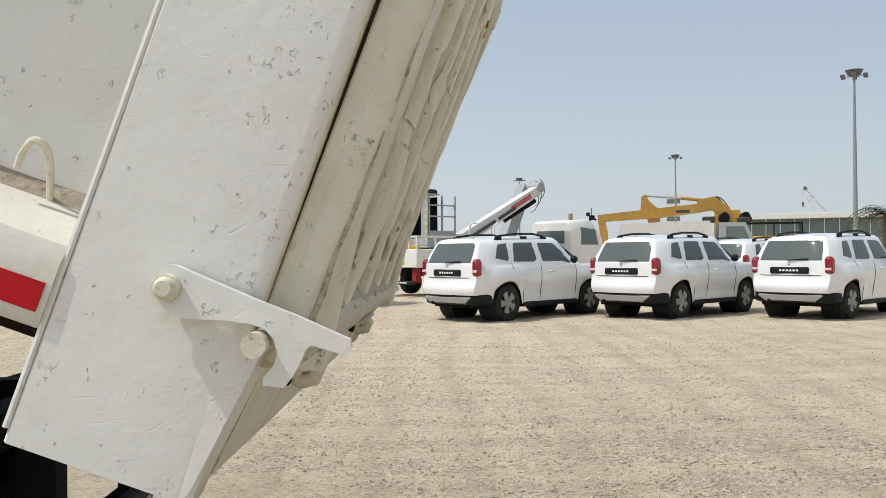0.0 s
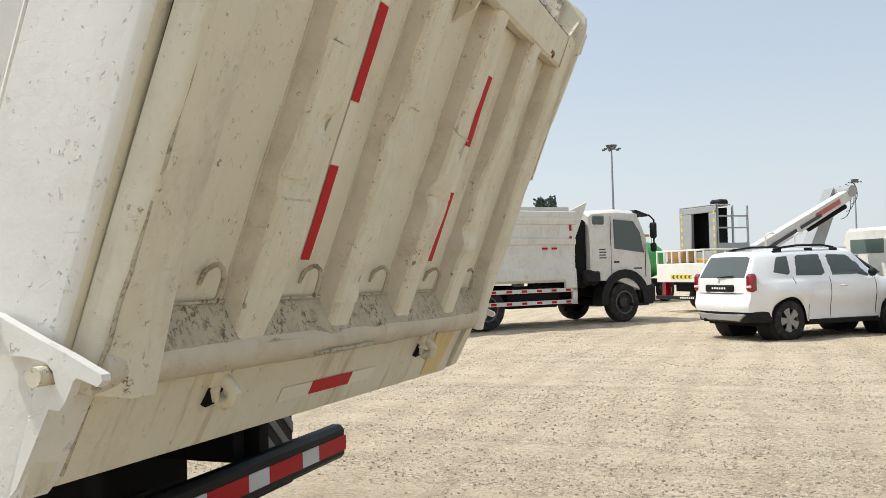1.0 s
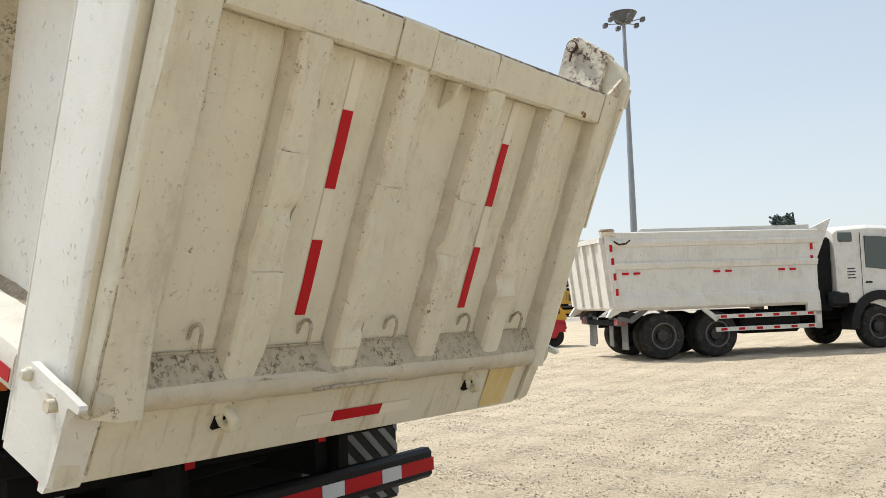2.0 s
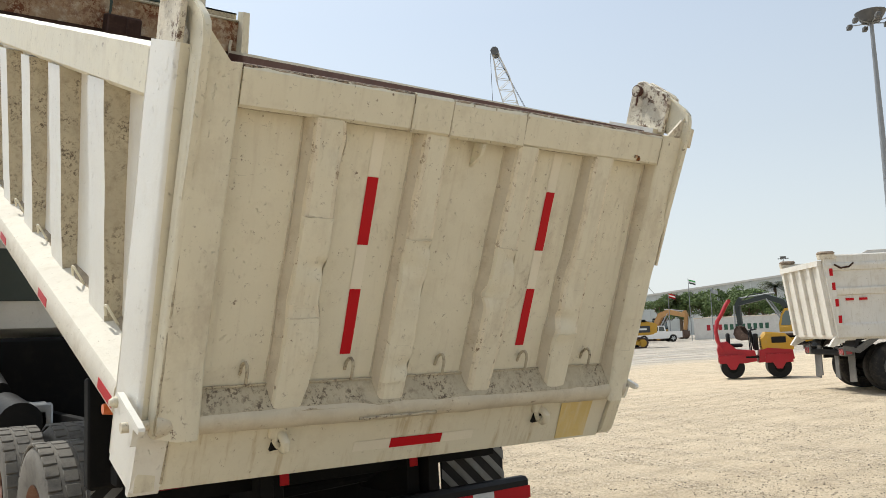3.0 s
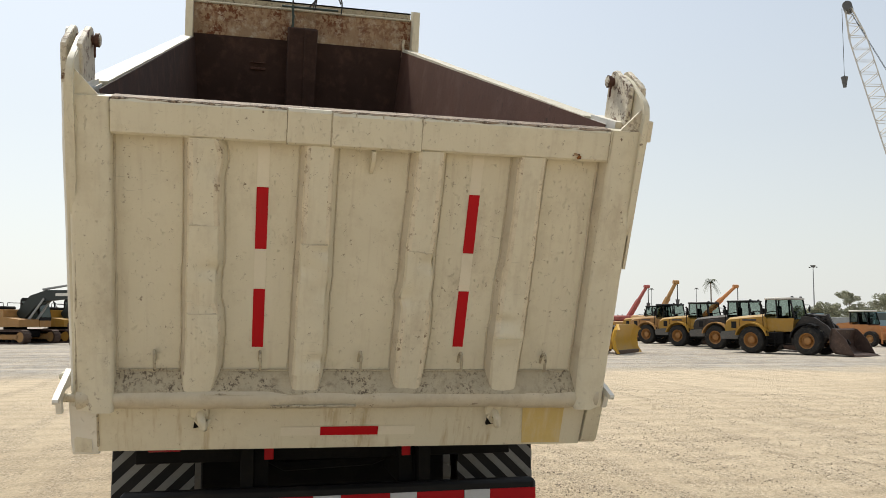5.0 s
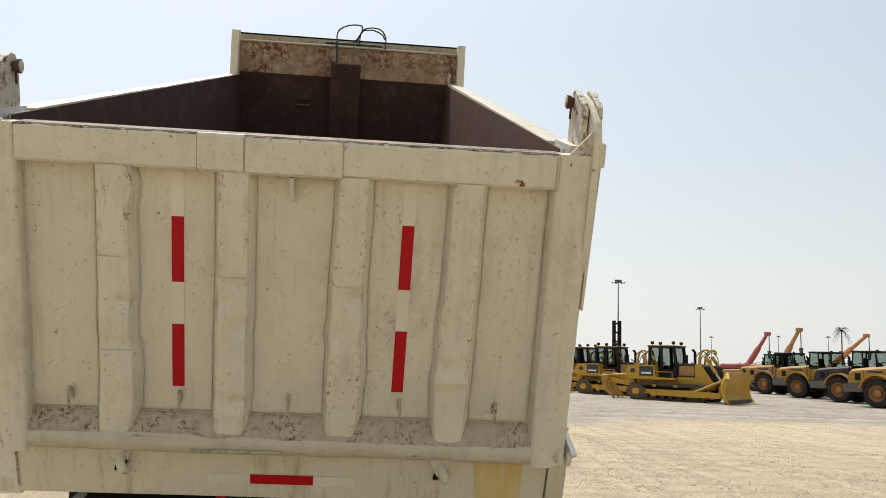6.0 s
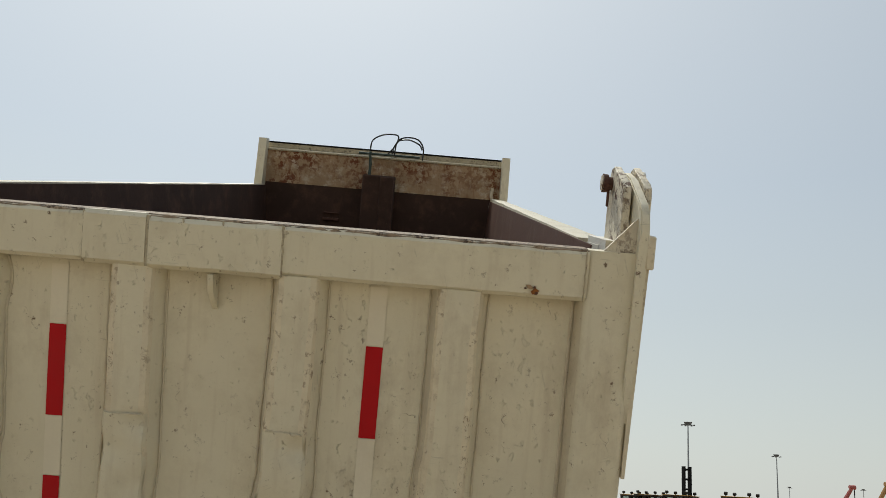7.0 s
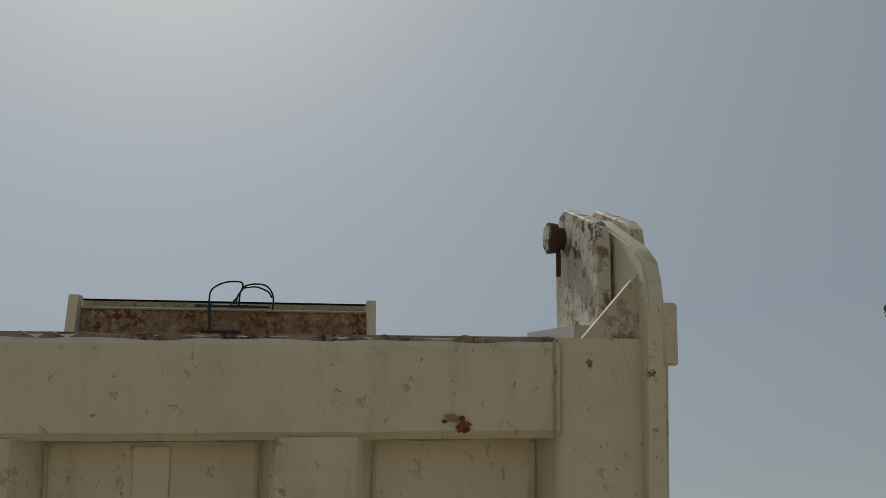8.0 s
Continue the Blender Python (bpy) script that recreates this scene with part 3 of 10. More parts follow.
def thing(name, label, category, group="", m=None):
    ob = new(name)
    ob.empty_display_size = 0.3
    tagged(ob, label, category, group)
    if m:
        ob.matrix_basis = m
    return ob


def arc(cx, cz, r, a0, a1, n=10):
    return [(cx + r * math.cos(radians(a0 + (a1 - a0) * i / n)), cz + r * math.sin(radians(a0 + (a1 - a0) * i / n))) for i in range(n + 1)]


def wob(*p):
    return perlin.noise(Vector(p))


# ---- ground ----
def build_ground():
    n = 600
    s = np.linspace(-1, 1, n)
    xs = 26 * s + 1700 * np.sign(s) * np.abs(s) ** 9 - 4
    ys = 26 * s + 1700 * np.sign(s) * np.abs(s) ** 9 + 10
    verts = []
    for x in xs:
        for y in ys:
            near = 1.0 if abs(x) < 45 and abs(y) < 55 else 0.0
            z = 0.0
            if near:
                z = 0.018 * wob(x * 0.5, y * 0.5, 0) + 0.014 * wob(x * 2.3, y * 2.3, 3) + 0.020 * wob(x * 0.22, y * 2.0, 7) + 0.012 * wob(x * 1.6, y * 0.3, 8) + 0.010 * wob(x * 5, y * 5, 9) - 0.014
            verts.append((x, y, z))
    idx = np.arange(n * n).reshape(n, n)
    faces = np.stack([idx[:-1, :-1], idx[1:, :-1], idx[1:, 1:], idx[:-1, 1:]], -1).reshape(-1, 4)
    me = bpy.data.meshes.new("ground")
    me.from_pydata(verts, [], faces.tolist())
    me.materials.append(sand)
    me.shade_smooth()
    return tagged(new("ground", me), "pale compacted sand yard with gravel and tyre tracks", "ground", kind="structure")


build_ground()


# ---- the tipped dump truck ----
BED = pose(-0.1238, 2.5660, 1.4298, -0.536, 20.013, 0.064) @ Matrix.Scale(1.012, 4)
# the tailgate hangs slightly askew in the body
HUNG = pose(-0.1152, 2.5673, 1.4302, -0.700, 20.900, -0.911) @ Matrix.Scale(1.012, 4)


def between(rows, z):
    """Values of rows (z, a, b, ...), in rising order of z, eased from row to row."""
    if z <= rows[0][0]:
        return rows[0][1:]
    for p, q in zip(rows, rows[1:]):
        if z <= q[0]:
            u = (z - p[0]) / (q[0] - p[0])
            u = u * u * (3 - 2 * u) * 0.6 + u * 0.4
            return tuple(a + (b - a) * u for a, b in zip(p[1:], q[1:]))
    return rows[-1][1:]


# how each rib bends: height, left edge, right edge
RIB_BENDS = (
    ((-0.147, -0.764, -0.641), (0.0, -0.757, -0.618), (0.14, -0.752, -0.611), (0.24, -0.753, -0.617), (0.30, -0.755, -0.632), (0.42, -0.754, -0.630), (0.46, -0.751, -0.621), (0.62, -0.749, -0.623), (0.83, -0.749, -0.628), (0.92, -0.750, -0.613), (1.004, -0.752, -0.629)),
    ((-0.147, -0.287, -0.167), (-0.04, -0.285, -0.164), (0.06, -0.282, -0.156), (0.31, -0.281, -0.159), (0.41, -0.278, -0.152), (0.57, -0.275, -0.154), (1.004, -0.273, -0.153)),
    ((-0.147, 0.182, 0.303), (0.03, 0.186, 0.314), (0.15, 0.185, 0.323), (0.27, 0.189, 0.320), (0.325, 0.178, 0.312), (0.40, 0.191, 0.317), (0.55, 0.192, 0.312), (0.70, 0.197, 0.316), (0.82, 0.203, 0.321), (1.004, 0.204, 0.320)),
    ((-0.147, 0.652, 0.773), (0.04, 0.644, 0.777), (0.144, 0.640, 0.780), (0.22, 0.651, 0.781), (0.35, 0.649, 0.783), (0.45, 0.653, 0.783), (0.53, 0.663, 0.786), (0.84, 0.666, 0.784), (1.004, 0.667, 0.788)),
)
# blows that push a rib's edge in or out: rib, side, height, reach, depth
RIB_BLOWS = ((0, 1, 0.90, 0.05, -0.016), (0, 1, 0.44, 0.035, -0.024), (0, 0, 0.30, 0.05, -0.012), (0, 1, 0.12, 0.09, 0.010), (1, 0, 0.46, 0.04, -0.014), (1, 1, 0.54, 0.03, -0.014), (1, 1, 0.36, 0.06, -0.014), (1, 1, 0.02, 0.03, -0.018),
             (2, 1, 0.50, 0.035, -0.022), (2, 0, 0.33, 0.035, -0.022), (2, 0, 0.14, 0.10, 0.010), (2, 1, 0.30, 0.05, 0.008), (3, 0, 0.15, 0.035, 0.016), (3, 1, 0.15, 0.025, 0.010), (3, 0, 0.40, 0.12, -0.016), (3, 0, 0.22, 0.03, -0.018))


def dent_bar(k, z0, z1, xb, xf, seed, side=(0.034, 0.034), amount=1.0, inset=0.0):
    """A pressed tailgate rib with bends, blows and small bumps."""
    bm = bmesh.new()
    last = None
    n = max(12, int(80 * (z1 - z0)))
    for i in range(n + 1):
        z = z0 + (z1 - z0) * i / n
        y0, y1 = between(RIB_BENDS[k], z)
        y0, y1 = y0 + inset, y1 - inset
        dy0 = amount * (0.003 * wob(z * 9, seed, 0) + 0.002 * wob(z * 25, seed, 5))
        dy1 = amount * (0.003 * wob(z * 9, seed, 9) + 0.002 * wob(z * 25, seed, 4))
        dx0 = amount * (0.004 * wob(z * 5, seed, 2) + 0.003 * wob(z * 13, seed, 3)) - 0.003
        dx1 = amount * (0.004 * wob(z * 5, seed, 6) + 0.003 * wob(z * 13, seed, 8)) - 0.003
        for rib, edge, at, reach, depth in RIB_BLOWS:
            if rib == k:
                push = depth * math.exp(-((z - at) / reach) ** 2)
                dx0, dx1 = (dx0, dx1 + push) if edge else (dx0 + push, dx1)
        w = y1 - y0
        row = [(xb, y0 - side[0]), (xf - 0.016 + dx0, y0 + dy0 - 0.004), (xf - 0.004 + dx0, y0 + dy0 + 0.004), (xf + dx0, y0 + dy0 + 0.020), (xf + 0.5 * (dx0 + dx1) + 0.004 * wob(z * 6, seed, 1), y0 + w * 0.5),
               (xf + dx1, y1 + dy1 - 0.020), (xf - 0.004 + dx1, y1 + dy1 - 0.004), (xf - 0.016 + dx1, y1 + dy1 + 0.004), (xb, y1 + side[1])]
        ring = [bm.verts.new((x, y, z)) for x, y in row]
        if last:
            for a in range(8):
                # left flank gets the second paint, its dirt and shade both in the colour
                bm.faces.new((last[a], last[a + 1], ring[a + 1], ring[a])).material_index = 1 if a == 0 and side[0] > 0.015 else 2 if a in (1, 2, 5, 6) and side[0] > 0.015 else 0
        else:
            bm.faces.new(ring)
        last = ring
    bm.faces.new(last[::-1])
    return bm


def curl(pts, n=5):
    """A smooth line through bent points."""
    pts = [Vector(p) for p in pts]
    full = [pts[0] * 2 - pts[1]] + pts + [pts[-1] * 2 - pts[-2]]
    out = []
    for a, b, c, d in zip(full, full[1:], full[2:], full[3:]):
        for i in range(n):
            u = i / n
            out.append(0.5 * (2 * b + (c - a) * u + (2 * a - 5 * b + 4 * c - d) * u * u + (3 * b - a - 3 * c + d) * u ** 3))
    return out + [pts[-1]]


def rough_edge(y0, y1, z, seed):
    """Battered steel lip along the top of the tailgate."""
    bm = bmesh.new()
    n = 120
    last = None
    for i in range(n + 1):
        y = y0 + (y1 - y0) * i / n
        h = 0.007 + 0.004 * wob(y * 15, seed, 0) + 0.008 * wob(y * 43, seed, 1)
        x = -0.006 + 0.006 * wob(y * 13, seed, 2)
        ring = [bm.verts.new(q) for q in ((x, y, z - 0.01), (x - 0.002, y, z + h), (-0.09, y, z + 0.9 * h), (-0.10, y, z - 0.01))]
        if last:
            for a in range(3):
                bm.faces.new((last[a], last[a + 1], ring[a + 1], ring[a]))
        last = ring
    return bm


truck = thing("dump_truck", "white dump truck, dented cream tipper body raised, cab door open", "dump truck")
truck.location = (-4.0, 2.56, 0.0)
GROUND = Matrix.Translation((4.0, -2.56, 0.0))
BEDM = GROUND @ BED
GATEM = GROUND @ HUNG
# the apron under the tailgate lies square with it
ASKEW = BED.inverted() @ HUNG
APRON = ASKEW @ Matrix.Translation((0.018, 0.008, -0.009))
# the side posts and rails keep their own true size within the body
SIDE = Matrix.Scale(1 / 1.012, 4) @ Matrix.Translation((0.0432, -0.0048, 0.0176))

# the body shell: floor, sides, headboard
shell = part("tipper_body", boxes((-5.95, -0.1, -1.08, 1.08, -0.26, -0.2), (-5.9, -0.16, -0.55, -0.40, -0.46, -0.26), (-5.9, -0.16, 0.40, 0.55, -0.46, -0.26),
                                  *[(-5.6 + 0.7 * i, -5.5 + 0.7 * i, -1.1, 1.1, -0.34, -0.26) for i in range(8)]), rust_dark, truck, "raised tipper body with rusty inside", BEDM)


def tilted(y_low, y_high, z_low, z_high, thick, x0, x1, seed, amp=0.006, rise=0.0):
    """A side wall that leans outward, slightly wavy, with thickness."""
    bm = bmesh.new()
    for off in (0, thick):
        def place(u, v, off=off):
            x, z = x0 + (x1 - x0) * u, z_low + (z_high + rise * (1 - u) - z_low) * v
            return Vector((x, y_low + (y_high - y_low) * v + off + amp * wob(x * 1.3, z * 1.7, seed), z))
        sheet(bm, place, 40, 10)
    bmesh.ops.bridge_loops(bm, edges=[e for e in bm.edges if e.is_boundary])
    return bm


for s, tag in ((-1, "left"), (1, "right")):
    part("side_sheet", tilted(s * 1.06, s * 1.15, -0.2, 1.16, -s * 0.006, -5.92, -0.2, 3 + s), paint_white, shell, "white side sheet")
    # left liner takes the darker steel, right liner the browner one
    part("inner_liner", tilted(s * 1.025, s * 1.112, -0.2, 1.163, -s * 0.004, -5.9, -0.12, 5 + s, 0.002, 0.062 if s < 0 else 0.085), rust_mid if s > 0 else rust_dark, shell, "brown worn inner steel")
    # top rail with a softly sloped cap
    top = bmesh.new()
    rings = []
    for i in range(25):
        x = -0.45 - 5.55 * i / 24
        h = (0.06 if s < 0 else 0.105) * i / 24 + 0.006 * wob(x * 2, s, 1)
        y = s * (1.258 + 0.004 * wob(x * 1.5, s, 2))
        rings.append([(x, y, 0.975 + h), (x, y, 1.150 + h), (x, y - s * 0.02, 1.166 + h), (x, s * 1.13, 1.168 + h), (x, s * 1.13, 0.975 + h), (x, y - s * 0.03, 0.955 + h)])
    loft(top, rings)
    part("top_rail", top, paint, shell, "white box-section top rail", m=SIDE)
    # lower rail with a sloped ledge
    low = bmesh.new()
    prism(low, [(s * 1.04, -0.10), (s * 1.20, -0.142), (s * 1.25, -0.165), (s * 1.26, -0.19), (s * 1.26, -0.285), (s * 1.25, -0.30), (s * 1.2, -0.312), (s * 1.04, -0.312)], "x", -5.95, -0.45)
    part("lower_rail", low, ledge_dusty, shell, "cream lower rail with dusty ledge", m=SIDE)
    heap = bmesh.new()
    rings = []
    for i in range(140):
        x = -0.46 - 5.4 * i / 139
        up, wide = 0.018 + 0.022 * abs(wob(x * 3, s, 8)) + 0.008 * wob(x * 14, s, 9), 0.055 + 0.03 * wob(x * 4, s, 3) + 0.01 * wob(x * 17, s, 2)
        rings.append([(x, s * 1.045, -0.105), (x, s * 1.06, -0.102 + up), (x, s * (1.068 + 0.5 * wide), -0.112 + 0.45 * up), (x, s * (1.06 + wide), -0.118 - 0.12 * wide), (x, s * 1.06, -0.13)])
    loft(heap, rings)
    part("ledge_dirt", heap, ledge_dirt, shell, "brown dirt heaped on the ledge", m=SIDE)
    for k, x in enumerate((-1.28, -2.24, -3.16, -4.08, -5.0)):
        rib = bmesh.new()
        rr = []
        for i in range(13):
            v = i / 12
            z = -0.135 + 1.11 * v
            y = s * (1.145 + 0.105 * v + 0.004 * wob(z * 3, k, s))
            rr.append([(x - 0.19, s * (1.05 + 0.09 * v), z), (x - 0.155, y, z), (x + 0.155, y, z), (x + 0.19, s * (1.05 + 0.09 * v), z)])
        loft(rib, rr)
        # the rear-facing flank is darker and more speckled than the rest
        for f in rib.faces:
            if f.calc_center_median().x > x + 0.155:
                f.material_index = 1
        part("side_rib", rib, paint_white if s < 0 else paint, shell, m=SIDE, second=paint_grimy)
    for k, x in enumerate((-0.588, -1.05, -1.75, -2.75, -3.6)):
        hook = bmesh.new()
        tube(hook, curl([(x - 0.026, s * 1.155, -0.082), (x - 0.024, s * 1.160, -0.055), (x - 0.012, s * 1.165, -0.030), (x + 0.006, s * 1.160, -0.030), (x + 0.018, s * 1.145, -0.055), (x + 0.022, s * 1.10, -0.125)]), 0.0065)
        part("rope_hook", hook, paint, shell, "bent rod rope hook", m=SIDE)
    for x in (-0.53, -1.9, -3.3, -4.7):
        part("red_tape", boxes((x - 0.16, x + 0.07, s * 1.2605, s * 1.263, -0.275, -0.228), c=0.0005), tape_red, shell, "red reflective tape", m=SIDE)
    # rear corner post
    post = bmesh.new()
    rr = []
    for i in range(21):
        z = -0.482 + 1.66 * i / 20
        d = 0.003 * wob(z * 2, s, 4)
        yo = s * (1.254 + 0.012 * min(1.0, max(0.0, z / 0.9)))
        rr.append([(-0.445, yo - s * 0.03, z), (-0.443, yo - s * 0.006 + d, z), (-0.437, yo + d, z), (-0.36, yo + d, z), (-0.27, yo + d, z), (-0.166, yo + d, z), (-0.153, yo + d - s * 0.002, z), (-0.144, yo + d - s * 0.007, z), (-0.139, yo - s * 0.014, z), (-0.137, yo - s * 0.024, z), (-0.138, s * 1.165, z), (-0.445, s * 1.165, z)])
    loft(post, rr)
    # rear faces switch to cream paint, their shaded tan put into the colour
    for f in post.faces:
        c = f.calc_center_median()
        if c.x > -0.1395:
            f.material_index = 1
    part("corner_post", post, paint_white, shell, "white scuffed rear corner post", m=SIDE, smooth=35, second=paint)
    part("post_weld", mk(tube, [(-0.447, s * (1.250 + 0.012 * min(1.0, max(0.0, (0.05 * i - 0.46) / 0.9))) + 0.002 * wob(i, s, 0), -0.46 + 0.05 * i) for i in range(33)], 0.0055, 6), paint_white, shell, m=SIDE)
    # black strip inside the left gap: the gap's shade put in by colour
    if s < 0:
        part("gap_seal", boxes((-0.132, -0.108, -1.196, -1.17, -0.19, 1.12), c=0.003), black_steel, shell, "black strip for the shade in the tailgate gap", m=SIDE)
    # hinge ears: two plates and a pin on the post
    outline = [(-0.36, 1.12), (-0.36, 1.325), (-0.353, 1.365), (-0.335, 1.39), (-0.30, 1.398), (-0.14, 1.350), (-0.118, 1.335), (-0.110, 1.305), (-0.110, 1.12)]
    for ya, yb in ((1.180, 1.204), (1.241, 1.264)):
        if s < 0:
            ya, yb = ya - 0.012, yb - 0.012
        ear = mk(prism, [(x, max(z, 1.158)) for x, z in outline], "y", s * ya, s * yb)
        bmesh.ops.bevel(ear, geom=[e for e in ear.edges if abs(e.verts[0].co.y - e.verts[1].co.y) < 1e-5], offset=0.003, segments=1, affect="EDGES")
        part("hinge_ear", ear, paint_chipped, shell, "chipped hinge ear plate", m=ASKEW)
    pin = bmesh.new()
    off = 0.0 if s > 0 else 0.012
    cyl(pin, (-0.308, s * (1.155 - off), 1.343), (-0.308, s * (1.262 - off), 1.343), 0.021, n=20)
    cyl(pin, (-0.308, s * (1.150 - off), 1.343), (-0.308, s * (1.166 - off), 1.343), 0.030, 0.028, n=20)
    box(pin, -0.313, -0.303, s * (1.166 - off), s * (1.174 - off), 1.270, 1.340, 0.002)
    pin_part = part("hinge_pin", pin, rust_mid, shell, "rusty hinge pin", m=ASKEW)
    part("pin_face", mk(cyl, (-0.308, s * (1.146 - off), 1.343), (-0.308, s * (1.151 - off), 1.343), 0.024, n=20), paint_chipped, pin_part, "worn painted pin end")
    part("pin_cap", mk(cyl, (-0.316, s * (1.262 - off), 1.350), (-0.316, s * (1.280 - off), 1.350), 0.041, 0.038, 24), paint_white, shell, "painted round pin cap", m=ASKEW)

# headboard with rusty upper strip, flanged visor and end wings
part("headboard", boxes((-5.98, -5.93, -1.14, 1.20, -0.2, 1.27), c=0.006), rust_dark, shell, "dark rusty headboard")


def rusty_strip(u, v):
    y, z = -1.13 + 2.33 * u, 1.262 + 0.315 * v
    return Vector((-5.925 - 0.03 * v + 0.008 * wob(y * 2, z * 3, 1), y, z))


part("headboard_top", mk(sheet, rusty_strip, 60, 10), rust_orange, shell, "flaking rusty cream paint strip")
part("headboard_back", boxes((-6.02, -5.97, -1.14, 1.20, 1.2, 1.6)), paint, shell)
part("visor", boxes((-6.06, -5.94, -1.14, 1.20, 1.575, 1.592), (-6.07, -6.05, -1.14, 1.20, 1.59, 1.655)), paint_grimy, shell, "grimy flanged visor")
part("visor_edge", boxes((-6.075, -6.045, -1.14, 1.20, 1.652, 1.668)), black_steel, shell)
for s in (-1, 1):
    wing = [(-5.99, 1.2), (-5.99, 1.685), (-5.86, 1.685), (-5.77, 1.24), (-5.77, 1.2)]
    part("visor_wing", mk(prism, wing, "y", s * 1.16 + 0.035, s * 1.235 + 0.035), paint, shell, "cream end wing")
pad = boxes((-5.93, -5.74, -0.15, 0.16, -0.2, 1.41), (-5.74, -5.72, 0.02, 0.16, -0.2, 1.40), c=0.012)
part("hoist_housing", pad, rust_dark, shell, "dark hoist cylinder housing")
part("headboard_step", boxes((-5.93, -5.90, -0.53, -0.37, 0.93, 0.955), (-5.93, -5.90, -0.53, -0.37, 1.0, 1.01)), rust_mid, shell)
seam = bmesh.new()
tube(seam, [(-5.915, 1.125, 0.0 + 0.06 * i) if i % 2 else (-5.905, 1.115, 0.06 * i) for i in range(24)], 0.016, 6)
part("corner_weld", seam, paint_chipped, shell, "flaking corner weld")

# access ladder on the side by the headboard
lad = bmesh.new()
for x in (-5.62, -5.28):
    box(lad, x - 0.02, x + 0.02, -1.235, -1.20, -0.2, 1.02)
ladder = part("ladder", lad, paint_white, shell, "white side ladder")
for i in range(5):
    part("rung", boxes((-5.6, -5.3, -1.23, -1.205, -0.02 + 0.24 * i, 0.01 + 0.24 * i)), paint_white, shell)
for z in (1.12, 0.92):
    part("lug", boxes((-5.98, -5.9, -1.32, -1.26, z, z + 0.04)), grey_paint, shell)

# apron beam under the tailgate, fixed to the body
apron = bmesh.new()


def apron_face(u, v):
    y, z = -1.145 + 2.31 * u, -0.455 + 0.275 * v
    return Vector((-0.078 + 0.004 * wob(y * 2, z * 4, 2) - 0.03 * (1 - v), y, z))


sheet(apron, apron_face, 60, 6)
prism(apron, [(-0.24, -0.46), (-0.24, -0.2), (-0.08, -0.18), (-0.112, -0.46)], "y", -1.14, 1.165)
part("apron_beam", apron, paint_runs, shell, "cream rear apron beam", m=APRON)
part("apron_stain", mk(tube, [(-0.074 + 0.003 * wob(i * 0.4, 8, 1), -1.15 + 2.3 * i / 80, -0.198 + 0.006 * wob(i * 0.35, 8, 2)) for i in range(81)], 0.013, 6), paint_stained, shell, "yellowish stained joint under the tailgate", m=APRON)
corner = bmesh.new()
prism(corner, [(-0.15, -0.482), (-0.15, -0.19), (-0.07, -0.185), (-0.10, -0.43), (-0.12, -0.478)], "y", -1.255, -1.142)
part("apron_corner", corner, paint_white, shell, m=APRON)
part("apron_seam", mk(tube, [(-0.078 - 0.0012 * i, -1.142, -0.19 - 0.0125 * i) for i in range(20)], 0.006, 6), paint_grimy, shell, m=APRON)
corner = bmesh.new()
prism(corner, [(-0.165, -0.45), (-0.165, -0.2), (-0.06, -0.19), (-0.085, -0.42), (-0.11, -0.45)], "y", 1.172, 1.25)
part("apron_corner", corner, paint, shell, m=APRON)
part("stain_patch", mk(quad, (-0.0755, 0.83, -0.19), (-0.106, 0.86, -0.446), (-0.106, 1.06, -0.446), (-0.0755, 1.05, -0.19), 0.002), paint_stained, shell, "yellow rust-stained patch", m=APRON)


def apron_tape(y0, y1, material, label):
    f = lambda y, z: (-0.0745 - 0.03 * (-0.18 - z) / 0.275, y, z)
    return part("reflective_tape", mk(quad, f(y0, -0.338), f(y0, -0.385), f(y1, -0.385), f(y1, -0.338), 0.0015), material, shell, label, m=APRON)


apron_tape(-0.15, 0.125, tape_red, "red reflective tape")
apron_tape(-0.335, -0.152, tape_white, "aged white tape")
apron_tape(0.127, 0.305, tape_white, "aged white tape")
# latch eyes through the apron
for y in (-0.695, 0.69):
    hook = bmesh.new()
    box(hook, -0.10, -0.028, y - 0.05, y + 0.035, -0.275, -0.20, 0.008)
    tube(hook, [(-0.05, y + 0.03, -0.245), (-0.04, y - 0.012, -0.262), (-0.035, y - 0.022, -0.285), (-0.038, y - 0.006, -0.308), (-0.045, y + 0.022, -0.312), (-0.06, y + 0.038, -0.298)], 0.0125, 8)
    tube(hook, [(-0.06, y - 0.005, -0.250), (-0.018, y, -0.258), (0.004, y + 0.006, -0.276), (0.002, y + 0.012, -0.302), (-0.022, y + 0.016, -0.318), (-0.048, y + 0.016, -0.312)], 0.019, 10)
    part("latch_hook", hook, paint, shell, "cream cast tailgate latch hook", m=APRON @ Matrix.Translation((-0.036, 0.0, 0.0)))
    part("latch_slot", mk(prism, [(y - 0.034, -0.330), (y - 0.024, -0.262), (y + 0.022, -0.262), (y + 0.016, -0.322)], "x", -0.098, -0.0755), black_steel, shell, "dark latch slot", m=APRON)

